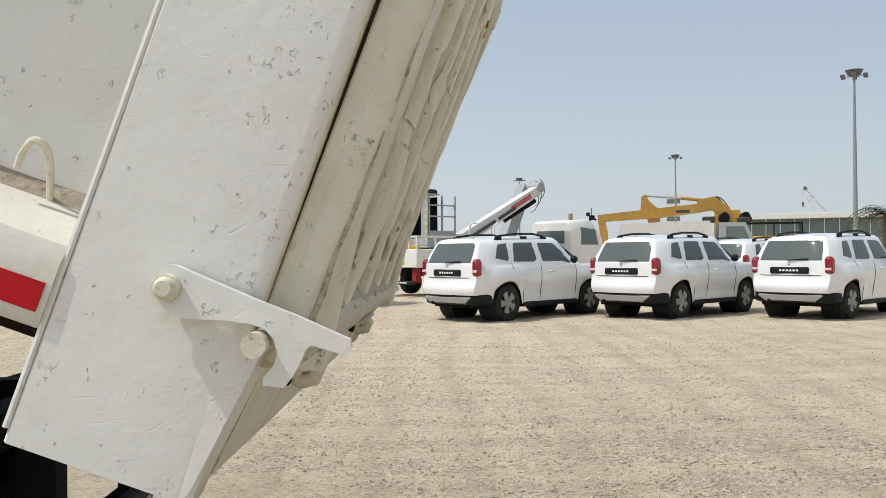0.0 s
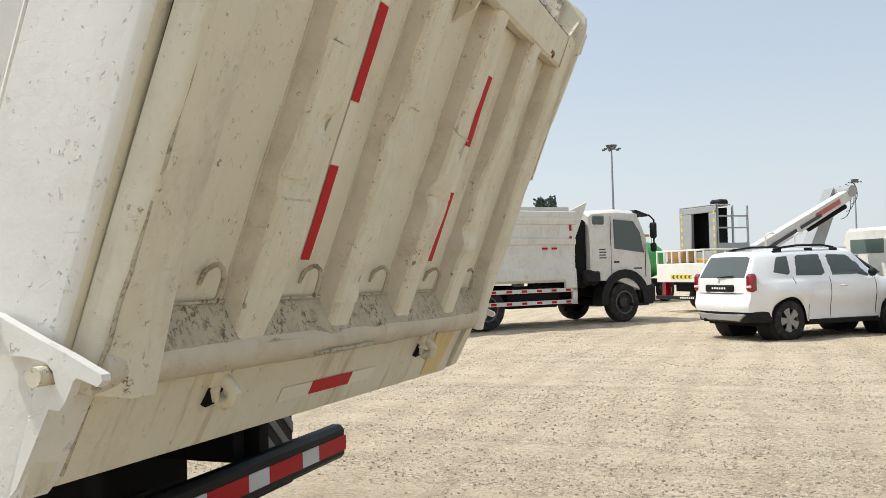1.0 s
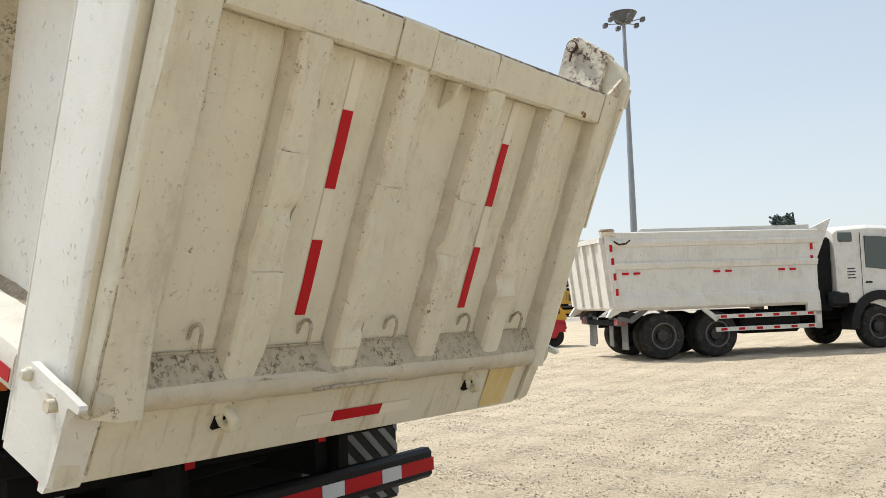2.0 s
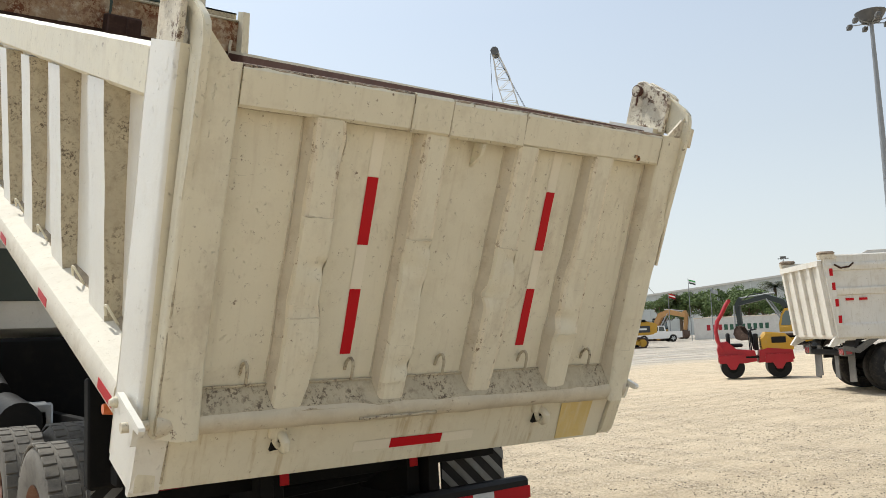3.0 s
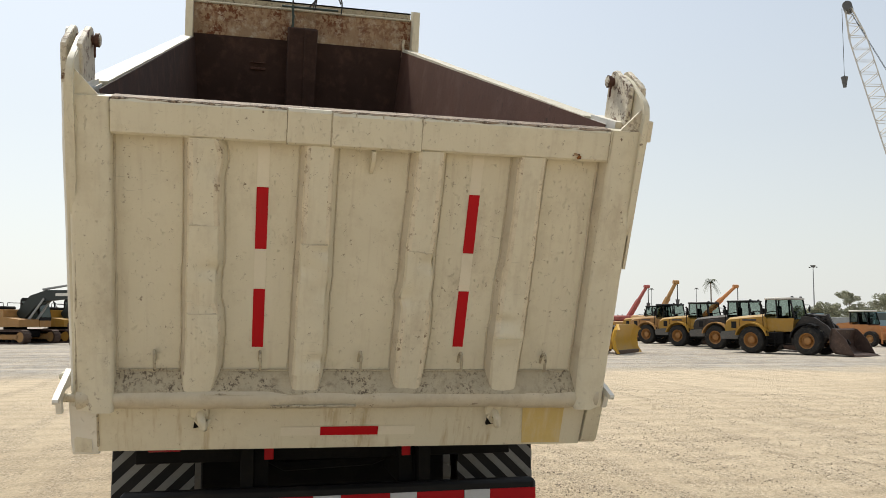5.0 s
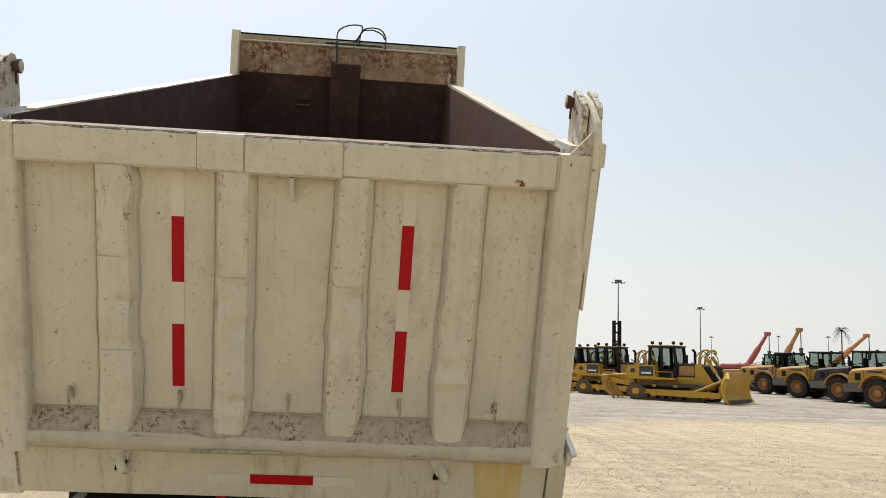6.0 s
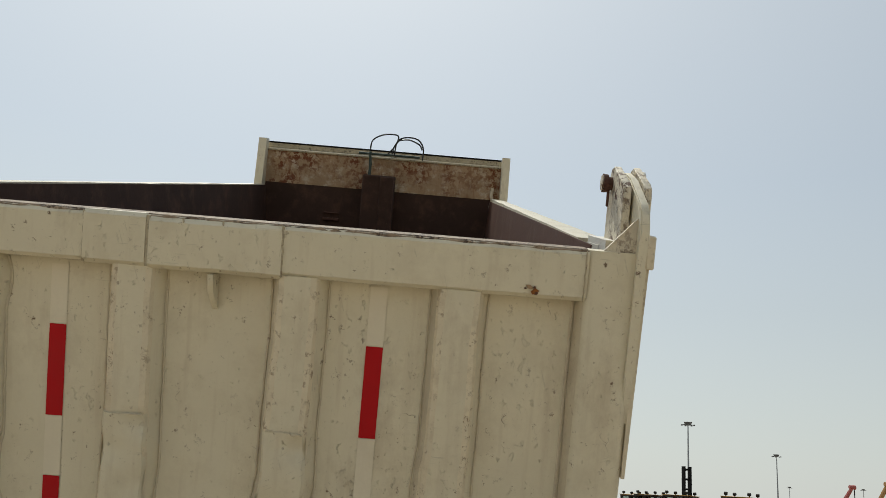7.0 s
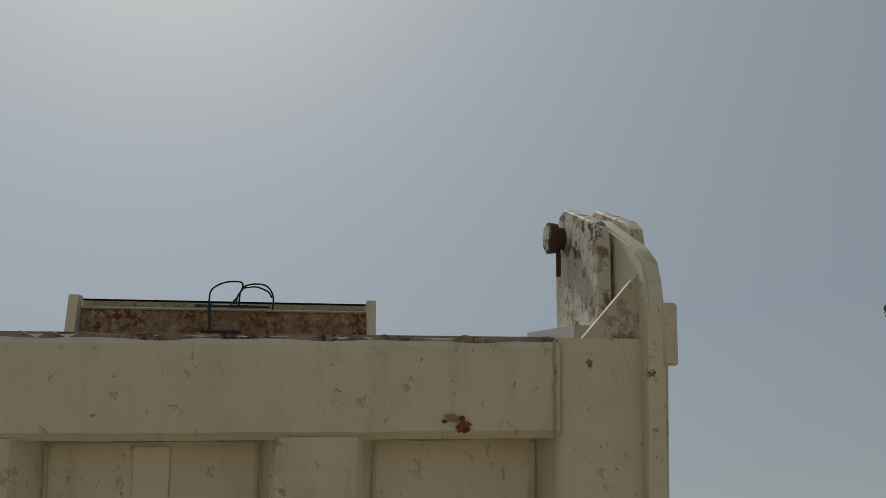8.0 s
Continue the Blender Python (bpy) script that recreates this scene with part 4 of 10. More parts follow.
def edge_post(s, yo, yi, flank, seed):
    """Boxed tailgate edge: rounded outer side, flat face, sloped inner flank."""
    bm = bmesh.new()
    rings = []
    n = 48
    for i in range(n + 1):
        z = -0.215 + 1.363 * i / n
        e = math.sin(math.pi * i / n) ** 0.3
        a, b = e * (0.006 * wob(z * 2.5, seed, 0) + 0.005 * wob(z * 8, seed, 1)), e * (0.007 * wob(z * 3, seed, 2) + 0.004 * wob(z * 9, seed, 3))
        low = 0.03 * max(0.0, 0.06 - z) / 0.26
        rings.append([(-0.079, s * (yo - 0.05), z), (-0.079, s * (yo - 0.004), z), (-0.075, s * yo, z), (-0.045, s * (yo - 0.001), z), (-0.024 + a, s * (yo - 0.002), z), (-0.010 + a, s * (yo - 0.006), z), (-0.001 + a, s * (yo - 0.015), z),
                      (0.002 + a, s * (yo - 0.030), z), (0.002 + b + low, s * (0.5 * (yo + yi)), z), (0.002 + b + low, s * (yi + 0.012), z), (-0.004 + b + low, s * (yi + 0.002), z), (-0.014 + b + low, s * (yi - 0.003), z), (-0.070, s * (yi - flank), z), (-0.076, s * (yi - flank), z)])
    loft(bm, rings)
    for f in bm.faces:
        c = f.calc_center_median()
        # right post only: inner flank darkened by colour for dirt and shade
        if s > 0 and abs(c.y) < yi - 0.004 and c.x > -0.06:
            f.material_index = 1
    return bm


# ---- tailgate ----
def on_panel(y, z):
    """The place on the panel at a given side place and height."""
    return panel((y + 1.09) / 2.21, (z + 0.06) / 1.09)


def panel(u, v):
    y, z = -1.09 + 2.21 * u, -0.06 + 1.09 * v
    return Vector((-0.068 + 0.005 * wob(y * 2.2, z * 2.2, 11) + 0.002 * wob(y * 7, z * 7, 12), y, z))


gate = part("tailgate", mk(sheet, panel, 90, 50), paint, truck, "dented cream steel tailgate", GATEM)
back = boxes((-0.105, -0.075, -1.2, 1.2, -0.15, 1.138))
part("gate_inner_skin", back, rust_dark, gate, "rusty inner skin")
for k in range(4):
    part("gate_rib", dent_bar(k, -0.147, 1.004, -0.072, 0.0, 3.7 * k + 1, (0.022, 0.022)), paint, gate, "dented cream stiffening rib", second=paint_dirt_shade).data.materials.append(paint_edge)
for i, (k, z0, z1) in enumerate(((0, -0.135, 0.237), (0, 0.288, 0.633), (1, -0.05, 0.566), (2, 0.325, 0.548), (3, -0.135, 0.146))):
    part("overlay_plate", dent_bar(k, z0, z1, -0.02, 0.0055, 50.0 + 3.1 * i, (0.003, 0.003), 1.2, 0.001), paint, gate, "welded overlay plate on a rib")
    y0, y1 = between(RIB_BENDS[k], z1)
    lean = (0.002, -0.012, 0.006, -0.010, 0.006)[i]
    part("weld_bead", mk(tube, [(-0.001 + 0.004 * wob(j * 0.8, i, 3), y0 + 0.008 + (y1 - y0 - 0.016) * j / 12, z1 + lean * (j / 12 - 0.5) + 0.006 * wob(j * 0.5, i, 1)) for j in range(13)], 0.003, 5), paint_dirt_shade, gate, "dirty weld bead with painted-in shade")
# beads at the rib feet: their darker paint also carries shade beside the ribs
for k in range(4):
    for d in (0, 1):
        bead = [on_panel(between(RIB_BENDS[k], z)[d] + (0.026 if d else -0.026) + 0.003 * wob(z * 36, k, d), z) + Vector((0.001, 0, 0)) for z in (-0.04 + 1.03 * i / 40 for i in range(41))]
        part("weld_bead", mk(tube, bead, 0.0035, 6), paint_dirt_shade, gate, "dirty weld bead with painted-in shade")
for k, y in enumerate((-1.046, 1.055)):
    part("weld_bead", mk(tube, [on_panel(y + 0.004 * wob(i * 0.9, k, 4), -0.04 + 1.03 * i / 40) + Vector((0.001, 0, 0)) for i in range(41)], 0.0055, 6), paint_dirt_shade, gate, "dirty weld bead with painted-in shade")
part("rail_seam", mk(tube, [(-0.06, -1.04 + 2.06 * i / 60, 0.999 + 0.003 * wob(i * 0.7, 5, 4)) for i in range(61)], 0.006, 5), paint_grimy, gate, "dirty seam under the top rail")
part("toe_seam", mk(tube, [(-0.06, -1.04 + 2.09 * i / 60, -0.050 + 0.003 * wob(i * 0.7, 2, 4)) for i in range(61)], 0.005, 5), paint_grimy, gate, "dirty seam above the toe plate")
part("gate_post", edge_post(-1, 1.214, 1.053, 0.004, 21.0), paint, gate, "scuffed cream tailgate edge post", second=paint_dirt_shade)
part("post_seam", mk(tube, [(-0.004 + 0.004 * wob(i * 0.3, 4, 1), -1.207 + 0.0005 * i + 0.003 * wob(i * 0.6, 7, 2), -0.20 + 1.33 * i / 60) for i in range(61)], 0.005, 6), paint_grimy, gate, "dirty weld seam along the edge post")
part("gate_post", edge_post(1, 1.234, 1.081, 0.020, 33.0), paint, gate, "scuffed cream tailgate edge post", second=paint_dirt_shade)


def rail(y0, y1, z0, z1, xb, xf, seed, wave=0.004):
    bm = bmesh.new()
    rings = []
    n = max(8, int((y1 - y0) * 28))
    for i in range(n + 1):
        y = y0 + (y1 - y0) * i / n
        a, b = wave * wob(y * 3, seed, 0) + 0.4 * wave * wob(y * 11, seed, 1), wave * wob(y * 3, seed, 4) + 0.4 * wave * wob(y * 12, seed, 3)
        rings.append([(xb, y, z0 - 0.004 + b), (xf - 0.012 + a, y, z0 + b), (xf + a, y, z0 + 0.012 + b), (xf + a * 0.5 + b * 0.5, y, (z0 + z1) / 2), (xf + b, y, z1 - 0.012), (xf - 0.012 + b, y, z1), (xb, y, z1)])
    loft(bm, rings)
    return bm


part("gate_top_rail", rail(-1.05, 1.082, 1.0, 1.146, -0.105, 0.0, 5.0), paint, gate, "battered cream top rail")
part("rail_top_scale", rail(-1.046, 1.078, 1.10, 1.1495, -0.104, -0.004, 5.0), torn_paint, gate, "bare rusty top of the rail")
part("patch_plate", rail(-0.354, -0.176, 0.998, 1.15, -0.02, 0.008, 6.0, 0.002), paint, gate, "welded patch plate")
part("patch_plate", rail(-0.168, 0.213, 0.997, 1.142, -0.02, 0.006, 7.5, 0.004), paint, gate, "welded patch plate")
part("patch_seam", boxes((-0.01, 0.0065, -0.1765, -0.1675, 1.0, 1.146), c=0.002), paint_grimy, gate, "open rusty seam")
for k, (y, w) in enumerate(((-0.354, 0.004), (-0.072, 0.003), (0.042, 0.003), (0.214, 0.004), (1.074, 0.0025))):
    part("patch_seam", mk(tube, [(0.002 + 0.004 * wob(i, k, 1), y + 0.004 * wob(i * 0.7, k, 2), 1.0 + 0.0145 * i) for i in range(11)], w, 5), paint_grimy, gate, "dirty weld seam")
part("battered_lip", rough_edge(-1.2, 1.2, 1.139, 2.0), torn_paint, gate, "torn flaking top edge")
# sloped toe between the ribs, and a rounded bottom lip
toe = bmesh.new()


def toe_face(u, v):
    y = -1.07 + 2.165 * u
    return Vector((-0.062 + 0.074 * v + 0.003 * wob(y * 5, v * 2, 1), y, -0.053 - 0.086 * v - 0.008 * wob(y * 0.8, 0, 2)))


sheet(toe, toe_face, 100, 6)
part("gate_toe", toe, paint_grimy, gate, "dirty sloped toe plate")
lip = bmesh.new()
rings = []
for i in range(101):
    y = -1.205 + 2.405 * i / 100
    a, b = 0.006 * wob(y * 2.5, 1, 0) + 0.004 * wob(y * 9, 2, 0), 0.012 * wob(y * 1.6, 3, 0) + 0.005 * wob(y * 8, 4, 0)
    rings.append([(-0.10, y, -0.115), (0.0, y, -0.128), (0.012 + a, y, -0.139 + b * 0.3), (0.019 + a, y, -0.162 + b * 0.5), (0.014 + a, y, -0.192 + b), (-0.004 + a, y, -0.216 + b), (-0.05, y, -0.230 + b * 0.7), (-0.10, y, -0.228)])
loft(lip, rings)
part("gate_bottom_lip", lip, paint_dirt_shade, gate, "bent rounded bottom lip")
tear = bmesh.new()
tube(tear, [(0.022, -0.38 + 0.035 * i, -0.192 + 0.006 * wob(i * 1.3, 0, 0)) for i in range(12)], 0.006, 6)
part("torn_edge", tear, paint_grimy, gate)
for y0, drop, slant in ((-0.472, -0.010, 0.0), (0.456, 0.0, 0.011)):
    for z0, z1, mat, lab in ((0.810, 0.986, tape_white, "aged white tape"), (0.533, 0.808, tape_red, "red reflective tape"), (0.350, 0.531, tape_white, "aged white tape"), (0.071, 0.348, tape_red, "red reflective tape")):
        strip = bmesh.new()

        def lay(u, v, y0=y0, z0=z0 + drop, z1=z1 + drop, slant=slant):
            z = z0 + (z1 - z0) * v
            return on_panel(y0 + 0.05 * u + slant * z, z) + Vector((0.0025, 0, 0))
        sheet(strip, lay, 3, 12)
        part("reflective_tape", strip, mat, gate, lab)
for y, z in ((-0.888, -0.03), (-0.436, -0.03), (0.016, -0.03), (0.492, -0.032), (0.905, -0.034)):
    hook = bmesh.new()
    tube(hook, [(-0.068, y, z + 0.022), (-0.060, y, z + 0.058), (-0.045, y + 0.001, z + 0.077), (-0.031, y + 0.002, z + 0.085), (-0.017, y + 0.003, z + 0.078), (-0.009, y + 0.004, z + 0.058), (-0.008, y + 0.004, z + 0.012), (-0.012, y + 0.004, z + 0.0)], 0.0068, 8)
    part("rope_hook", hook, paint_grimy, gate, "bent rod rope hook")
fin = bmesh.new()
prism(fin, [(-0.06, 0.99), (0.005, 0.99), (-0.005, 0.94), (-0.068, 0.88)], "y", 0.006, 0.022)
part("chain_fin", fin, paint, gate, "small welded fin")
rng_spot = random.Random(12)
for k in range(9):
    cy, cz, r0 = 0.962 + 0.022 * rng_spot.uniform(-1, 1), 1.021 + 0.013 * rng_spot.uniform(-1, 1), rng_spot.uniform(0.003, 0.009)
    flake = [(cy + r0 * rng_spot.uniform(0.6, 1.4) * math.cos(a), cz + 0.7 * r0 * rng_spot.uniform(0.6, 1.4) * math.sin(a)) for a in [0.9 * i for i in range(7)]]
    part("rust_spot", mk(prism, flake, "x", -0.006, 0.003 + 0.0003 * k), (rust_orange, rust_mid, rust_fresh)[k % 3], gate, "rusty chip", Matrix.Translation((0.0, -0.036, 0.004)))
for s in (-1, 1):
    # edge plate that carries the hinge arm, with a rounded shoulder
    arm = [(-0.055, 0.66), (-0.002, 0.66), (0.010, 0.80), (0.020, 1.04), (0.024, 1.19), (0.018, 1.235), (0.004, 1.268), (-0.03, 1.292), (-0.20, 1.362), (-0.30, 1.380), (-0.335, 1.362), (-0.345, 1.33), (-0.33, 1.305), (-0.13, 1.23), (-0.075, 1.12), (-0.064, 0.9)]
    plate = mk(prism, arm, "y", *((1.211, 1.238) if s > 0 else (-1.208, -1.180)))
    bmesh.ops.bevel(plate, geom=[e for e in plate.edges if abs(e.verts[0].co.y - e.verts[1].co.y) < 1e-5], offset=0.004, segments=2, affect="EDGES")
    part("hinge_arm", plate, paint, gate, "cream hinge arm plate")
    if s > 0:
        stop = bmesh.new()
        box(stop, -0.04, 0.026, 1.234, 1.258, 1.108, 1.202, 0.004)
        prism(stop, [(1.230, 0.50), (1.240, 0.50), (1.248, 1.02), (1.250, 1.108), (1.230, 1.108)], "x", -0.06, 0.004)
        part("edge_stop", stop, paint_edge, gate, "cream stop block and folded edge strip")
    gus = bmesh.new()
    inner = 1.214 if s > 0 else 1.186
    prism(gus, [(s * (inner - 0.10), 1.140), (s * inner, 1.140), (s * inner, 1.250), (s * (inner - 0.006), 1.246)], "x", -0.024, -0.012)
    part("gusset", gus, paint_chipped if s > 0 else paint, gate, "chipped triangular gusset")

# latch levers on the post sides
for s in (-1, 1):
    y0, y1 = s * 1.272, s * 1.296
    lev = bmesh.new()
    out = arc(-0.270, -0.170, 0.038, 75, 250, 10) + [(-0.232, -0.203), (-0.176, -0.186), (-0.138, -0.178), (-0.115, -0.178), (-0.098, -0.187), (-0.085, -0.205), (-0.083, -0.224), (-0.092, -0.248), (-0.088, -0.259),
                                                       (-0.058, -0.252), (-0.051, -0.232), (-0.047, -0.205), (-0.046, -0.188), (-0.04, -0.178), (-0.003, -0.176), (0.011, -0.176), (0.018, -0.162), (0.012, -0.151), (-0.072, -0.144), (-0.147, -0.141)]
    prism(lev, out, "y", y0, y1)
    lever = part("latch_lever", lev, paint_white, shell, "cream forked latch lever", SIDE)
    bolt = bmesh.new()
    cyl(bolt, (-0.272, s * 1.262, -0.168), (-0.272, s * 1.312, -0.168), 0.023, 0.021, 9)
    cyl(bolt, (-0.272, s * 1.312, -0.168), (-0.272, s * 1.324, -0.168), 0.018, 0.012, 12)
    part("lever_bolt", bolt, paint, lever, "paint-caked bolt")
    cyl_bm = bmesh.new()
    cyl(cyl_bm, (-0.117, s * 1.12, -0.202), (-0.119, s * 1.318, -0.204), 0.022, 0.0195, 11)
    part("latch_pin", cyl_bm, paint_edge, gate, "paint-caked latch pin", ASKEW.inverted() @ SIDE)

# orange marker lamp under the lower rail
for s in (-1, 1):
    part("marker_lamp", mk(cyl, (-0.62, s * 1.19, -0.345), (-0.62, s * 1.25, -0.345), 0.028, 0.022, 14), orange_lens, shell, "orange marker lamp", SIDE)

# cable loops on the headboard visor
for k, pts in enumerate(([(-5.98, -0.24, 1.66), (-5.97, -0.22, 1.76), (-5.96, -0.12, 1.82), (-5.96, 0.0, 1.83), (-5.97, 0.03, 1.80), (-5.97, 0.0, 1.72), (-5.98, -0.06, 1.64)],
                         [(-5.98, 0.0, 1.62), (-5.96, 0.02, 1.76), (-5.95, 0.1, 1.81), (-5.95, 0.22, 1.80), (-5.96, 0.28, 1.72), (-5.97, 0.28, 1.60)],
                         [(-5.97, 0.04, 1.78), (-5.96, 0.14, 1.79), (-5.96, 0.24, 1.75), (-5.96, 0.27, 1.70)],
                         [(-5.95, -0.02, 1.64), (-5.94, 0.0, 1.72), (-5.94, 0.06, 1.80)])):
    part("cable", mk(tube, curl(pts), 0.0075, 7), wire_black, shell, "looped black cable", Matrix.Translation((0.09, 0.13, -0.01)))
strap = bmesh.new()
tube(strap, [(-5.92, -0.2 + 0.03 * wob(i * 1.7, 1, 0), 1.64 - 0.03 * i) for i in range(11)], 0.014, 6)
tube(strap, [(-5.94, -0.32 + 0.05 * i, 1.62 + 0.02 * wob(i, 5, 1)) for i in range(13)], 0.013, 6)
part("strap", strap, wire_green, shell, "frayed green strap", Matrix.Translation((0.03, 0.10, 0.0)))


# chassis, wheels, bumper and cab: level on the ground
def big_wheel(r=0.53, w=0.28, rim_material=rim_rusty, tread=True):
    """Tyre with tread blocks and a dished steel rim; axis along y, outer face at -y."""
    tyre = bmesh.new()
    n = 40
    prof = [(0.30 / 0.53 * r, -w * 0.5 + 0.02), (0.44 / 0.53 * r, -w * 0.5), (r * 0.93, -w * 0.47), (r * 0.985, -w * 0.36), (r, -w * 0.2), (r, w * 0.2), (r * 0.985, w * 0.36), (r * 0.93, w * 0.47), (0.44 / 0.53 * r, w * 0.5), (0.30 / 0.53 * r, w * 0.5 - 0.02)]
    rings = [[(rad * math.cos(2 * math.pi * i / n), y, rad * math.sin(2 * math.pi * i / n)) for rad, y in prof] for i in range(n)]
    vs = [[tyre.verts.new(q) for q in ring] for ring in rings]
    for i in range(n):
        a, b = vs[i], vs[(i + 1) % n]
        for k in range(len(prof)):
            l = (k + 1) % len(prof)
            tyre.faces.new((a[k], a[l], b[l], b[k]))
    if tread:
        for i in range(36):
            a = 2 * math.pi * i / 36
            for y0, y1, sh in ((-0.46, -0.2, 0.0), (-0.14, 0.14, 0.08), (0.2, 0.46, 0.0)):
                mm = Matrix.Rotation(a + sh, 4, "Y")
                box(tyre, -0.038, 0.038, y0 * w, y1 * w, r * 0.97, r + 0.004, 0.004, mm)
    rim = bmesh.new()
    prof2 = [(0.30 / 0.53 * r, -w * 0.5 + 0.015), (0.285 / 0.53 * r, -w * 0.5 + 0.03), (0.25 / 0.53 * r, -w * 0.1), (0.15 / 0.53 * r, -w * 0.02), (0.14 / 0.53 * r, -w * 0.3), (0.10 / 0.53 * r, -w * 0.38), (0.001, -w * 0.38)]
    m = 24
    vs = [[rim.verts.new((rad * math.cos(2 * math.pi * i / m), y, rad * math.sin(2 * math.pi * i / m))) for rad, y in prof2] for i in range(m)]
    for i in range(m):
        a, b = vs[i], vs[(i + 1) % m]
        for k in range(len(prof2) - 1):
            rim.faces.new((a[k], a[k + 1], b[k + 1], b[k]))
    for i in range(10):
        a = 2 * math.pi * i / 10
        cyl(rim, (0.2 / 0.53 * r * math.cos(a), -w * 0.16, 0.2 / 0.53 * r * math.sin(a)), (0.2 / 0.53 * r * math.cos(a), -w * 0.02, 0.2 / 0.53 * r * math.sin(a)), 0.016, n=6)
    return tyre, rim


tyre_bm, rim_bm = big_wheel()
W0 = GROUND @ pose(-2.42, 1.46, 0.53)
wheel0 = part("wheel", tyre_bm, rubber_dusty, truck, "sand-coated truck tyre", W0)
rim0 = part("rim", rim_bm, rim_rusty, wheel0, "rusty steel rim")
for x in (-2.42, -3.78, -8.0, -9.6):
    for y, turn in ((1.46, 0), (1.80, 0), (3.66, 180), (3.32, 180)):
        if (x == -2.42 and y == 1.46) or (x < -5 and y in (1.80, 3.32)):
            continue
        w = again(wheel0, GROUND @ pose(x, y, 0.53, 0, 17 * x, turn), truck)
        again(rim0, Matrix(), w)
ch = boxes((-10.0, -0.96, 2.12, 2.2, 0.72, 1.0), (-10.0, -0.96, 2.92, 3.0, 0.72, 1.0), (-2.6, -2.25, 1.9, 3.2, 0.42, 0.66), (-3.95, -3.6, 1.9, 3.2, 0.42, 0.66), (-1.65, -1.5, 2.12, 3.0, 0.74, 0.98),
           (-1.25, -1.05, 1.5, 3.6, 0.86, 0.98), (-2.0, -1.8, 2.2, 2.92, 0.74, 0.96), (-5.0, -4.8, 2.2, 2.92, 0.74, 0.96))
chassis = part("chassis", ch, black_steel, truck, "black ladder chassis", GROUND)
ram = bmesh.new()
cyl(ram, (-5.9, 2.56, 0.95), (-5.6, 2.56, 3.1), 0.10, 0.06, 18)
part("hoist_ram", ram, grey_paint, chassis, "hoist ram")
part("crossbeam", boxes((-1.1, -0.98, 1.42, 3.68, 0.97, 1.06), c=0.01), black_steel, truck, "black rear crossbeam", GROUND)
# added plate, no known truck part: blocks daylight showing past the rear axle
part("rear_shield", boxes((-1.50, -1.47, 1.82, 3.30, 0.34, 1.0), (-1.47, -1.44, 2.1, 3.02, 0.5, 0.56), c=0.01), black_steel, truck, "added black plate keeping the space under the body dark", GROUND)
part("rear_axle_housing", boxes((-2.7, -2.2, 2.1, 3.0, 0.3, 0.75), c=0.1), black_steel, truck, "dark axle housing", GROUND)
part("spare_hose", mk(tube, [(-1.3, 2.0, 0.95), (-1.2, 2.3, 0.80), (-1.2, 2.8, 0.82), (-1.3, 3.2, 0.95)], 0.03), black_steel, truck, "sagging black hose", GROUND)
bump = boxes((-0.93, -0.85, 1.45, 3.70, 0.585, 0.745), c=0.02)
bumper = part("rear_bumper", bump, black_plastic, truck, "black underrun bumper with reflective tape", GROUND)
y = 3.695
k = 0
while y > 1.5:
    w = 0.27 if k % 2 == 0 else 0.15
    part("tape_block", boxes((-0.8495, -0.846, max(1.46, y - w), y - 0.002, 0.625, 0.695), c=0.0005), tape_red if k % 2 == 0 else tape_silver, bumper, "red reflective tape" if k % 2 == 0 else "silver reflective tape")
    y -= w
    k += 1
for y in (2.05, 3.02):
    part("bumper_bracket", boxes((-1.0, -0.9, y, y + 0.07, 0.6, 0.98)), black_steel, bumper)
part("tail_lamp", boxes((-0.985, -0.96, 1.57, 1.74, 0.935, 0.965), c=0.006), red_lens, truck, "dark red tail lamp bar", GROUND)
for y in (2.20, 2.96):
    part("red_reflector", boxes((-0.955, -0.948, y - 0.025, y + 0.025, 0.88, 0.948), c=0.002), tape_red, truck, "red reflector strip", GROUND)
def clip(poly, axis, limit, keep_low):
    """The part of a flat outline on one side of a line."""
    out = []
    for i, p in enumerate(poly):
        q = poly[(i + 1) % len(poly)]
        a, b = (limit - p[axis], limit - q[axis]) if keep_low else (p[axis] - limit, q[axis] - limit)
        if a >= 0:
            out.append(p)
        if a * b < 0:
            f = a / (a - b)
            out.append((p[0] + (q[0] - p[0]) * f, p[1] + (q[1] - p[1]) * f))
    return out


for y0, y1, d in ((1.36, 1.80, 1), (3.32, 3.79, -1)):
    flap = part("mud_flap", boxes((-1.22, -1.20, y0, y1, 0.42, 1.0), c=0.006), black_plastic, truck, "black mudguard board with grey diagonal stripes", GROUND)
    part("flap_strip", boxes((-1.2, -1.19, y0, y1, 0.955, 0.995), c=0.003), grey_paint, flap, "grey clamp strip")
    for i in range(-4, 9):
        z = 0.42 + 0.125 * i
        poly = [(y0, z), (y1, z + (y1 - y0) * 0.95), (y1, z + (y1 - y0) * 0.95 + 0.055), (y0, z + 0.055)]
        if d < 0:
            poly = [(y0 + y1 - a, b) for a, b in poly]
        poly = clip(clip(poly, 1, 0.44, False), 1, 0.94, True)
        if len(poly) > 2:
            part("stripe", mk(prism, poly, "x", -1.199, -1.195), stripe_grey, flap, "pale diagonal stripe")
part("side_flap", boxes((-1.24, -1.16, 1.34, 1.80, 0.95, 1.45), c=0.01), black_steel, truck, "black flap bracket", GROUND)
tank = bmesh.new()
cyl(tank, (-5.4, 1.62, 1.08), (-4.6, 1.62, 1.02), 0.17, n=24)
part("air_cleaner", tank, black_plastic, truck, "dusty cylindrical air tank", GROUND)
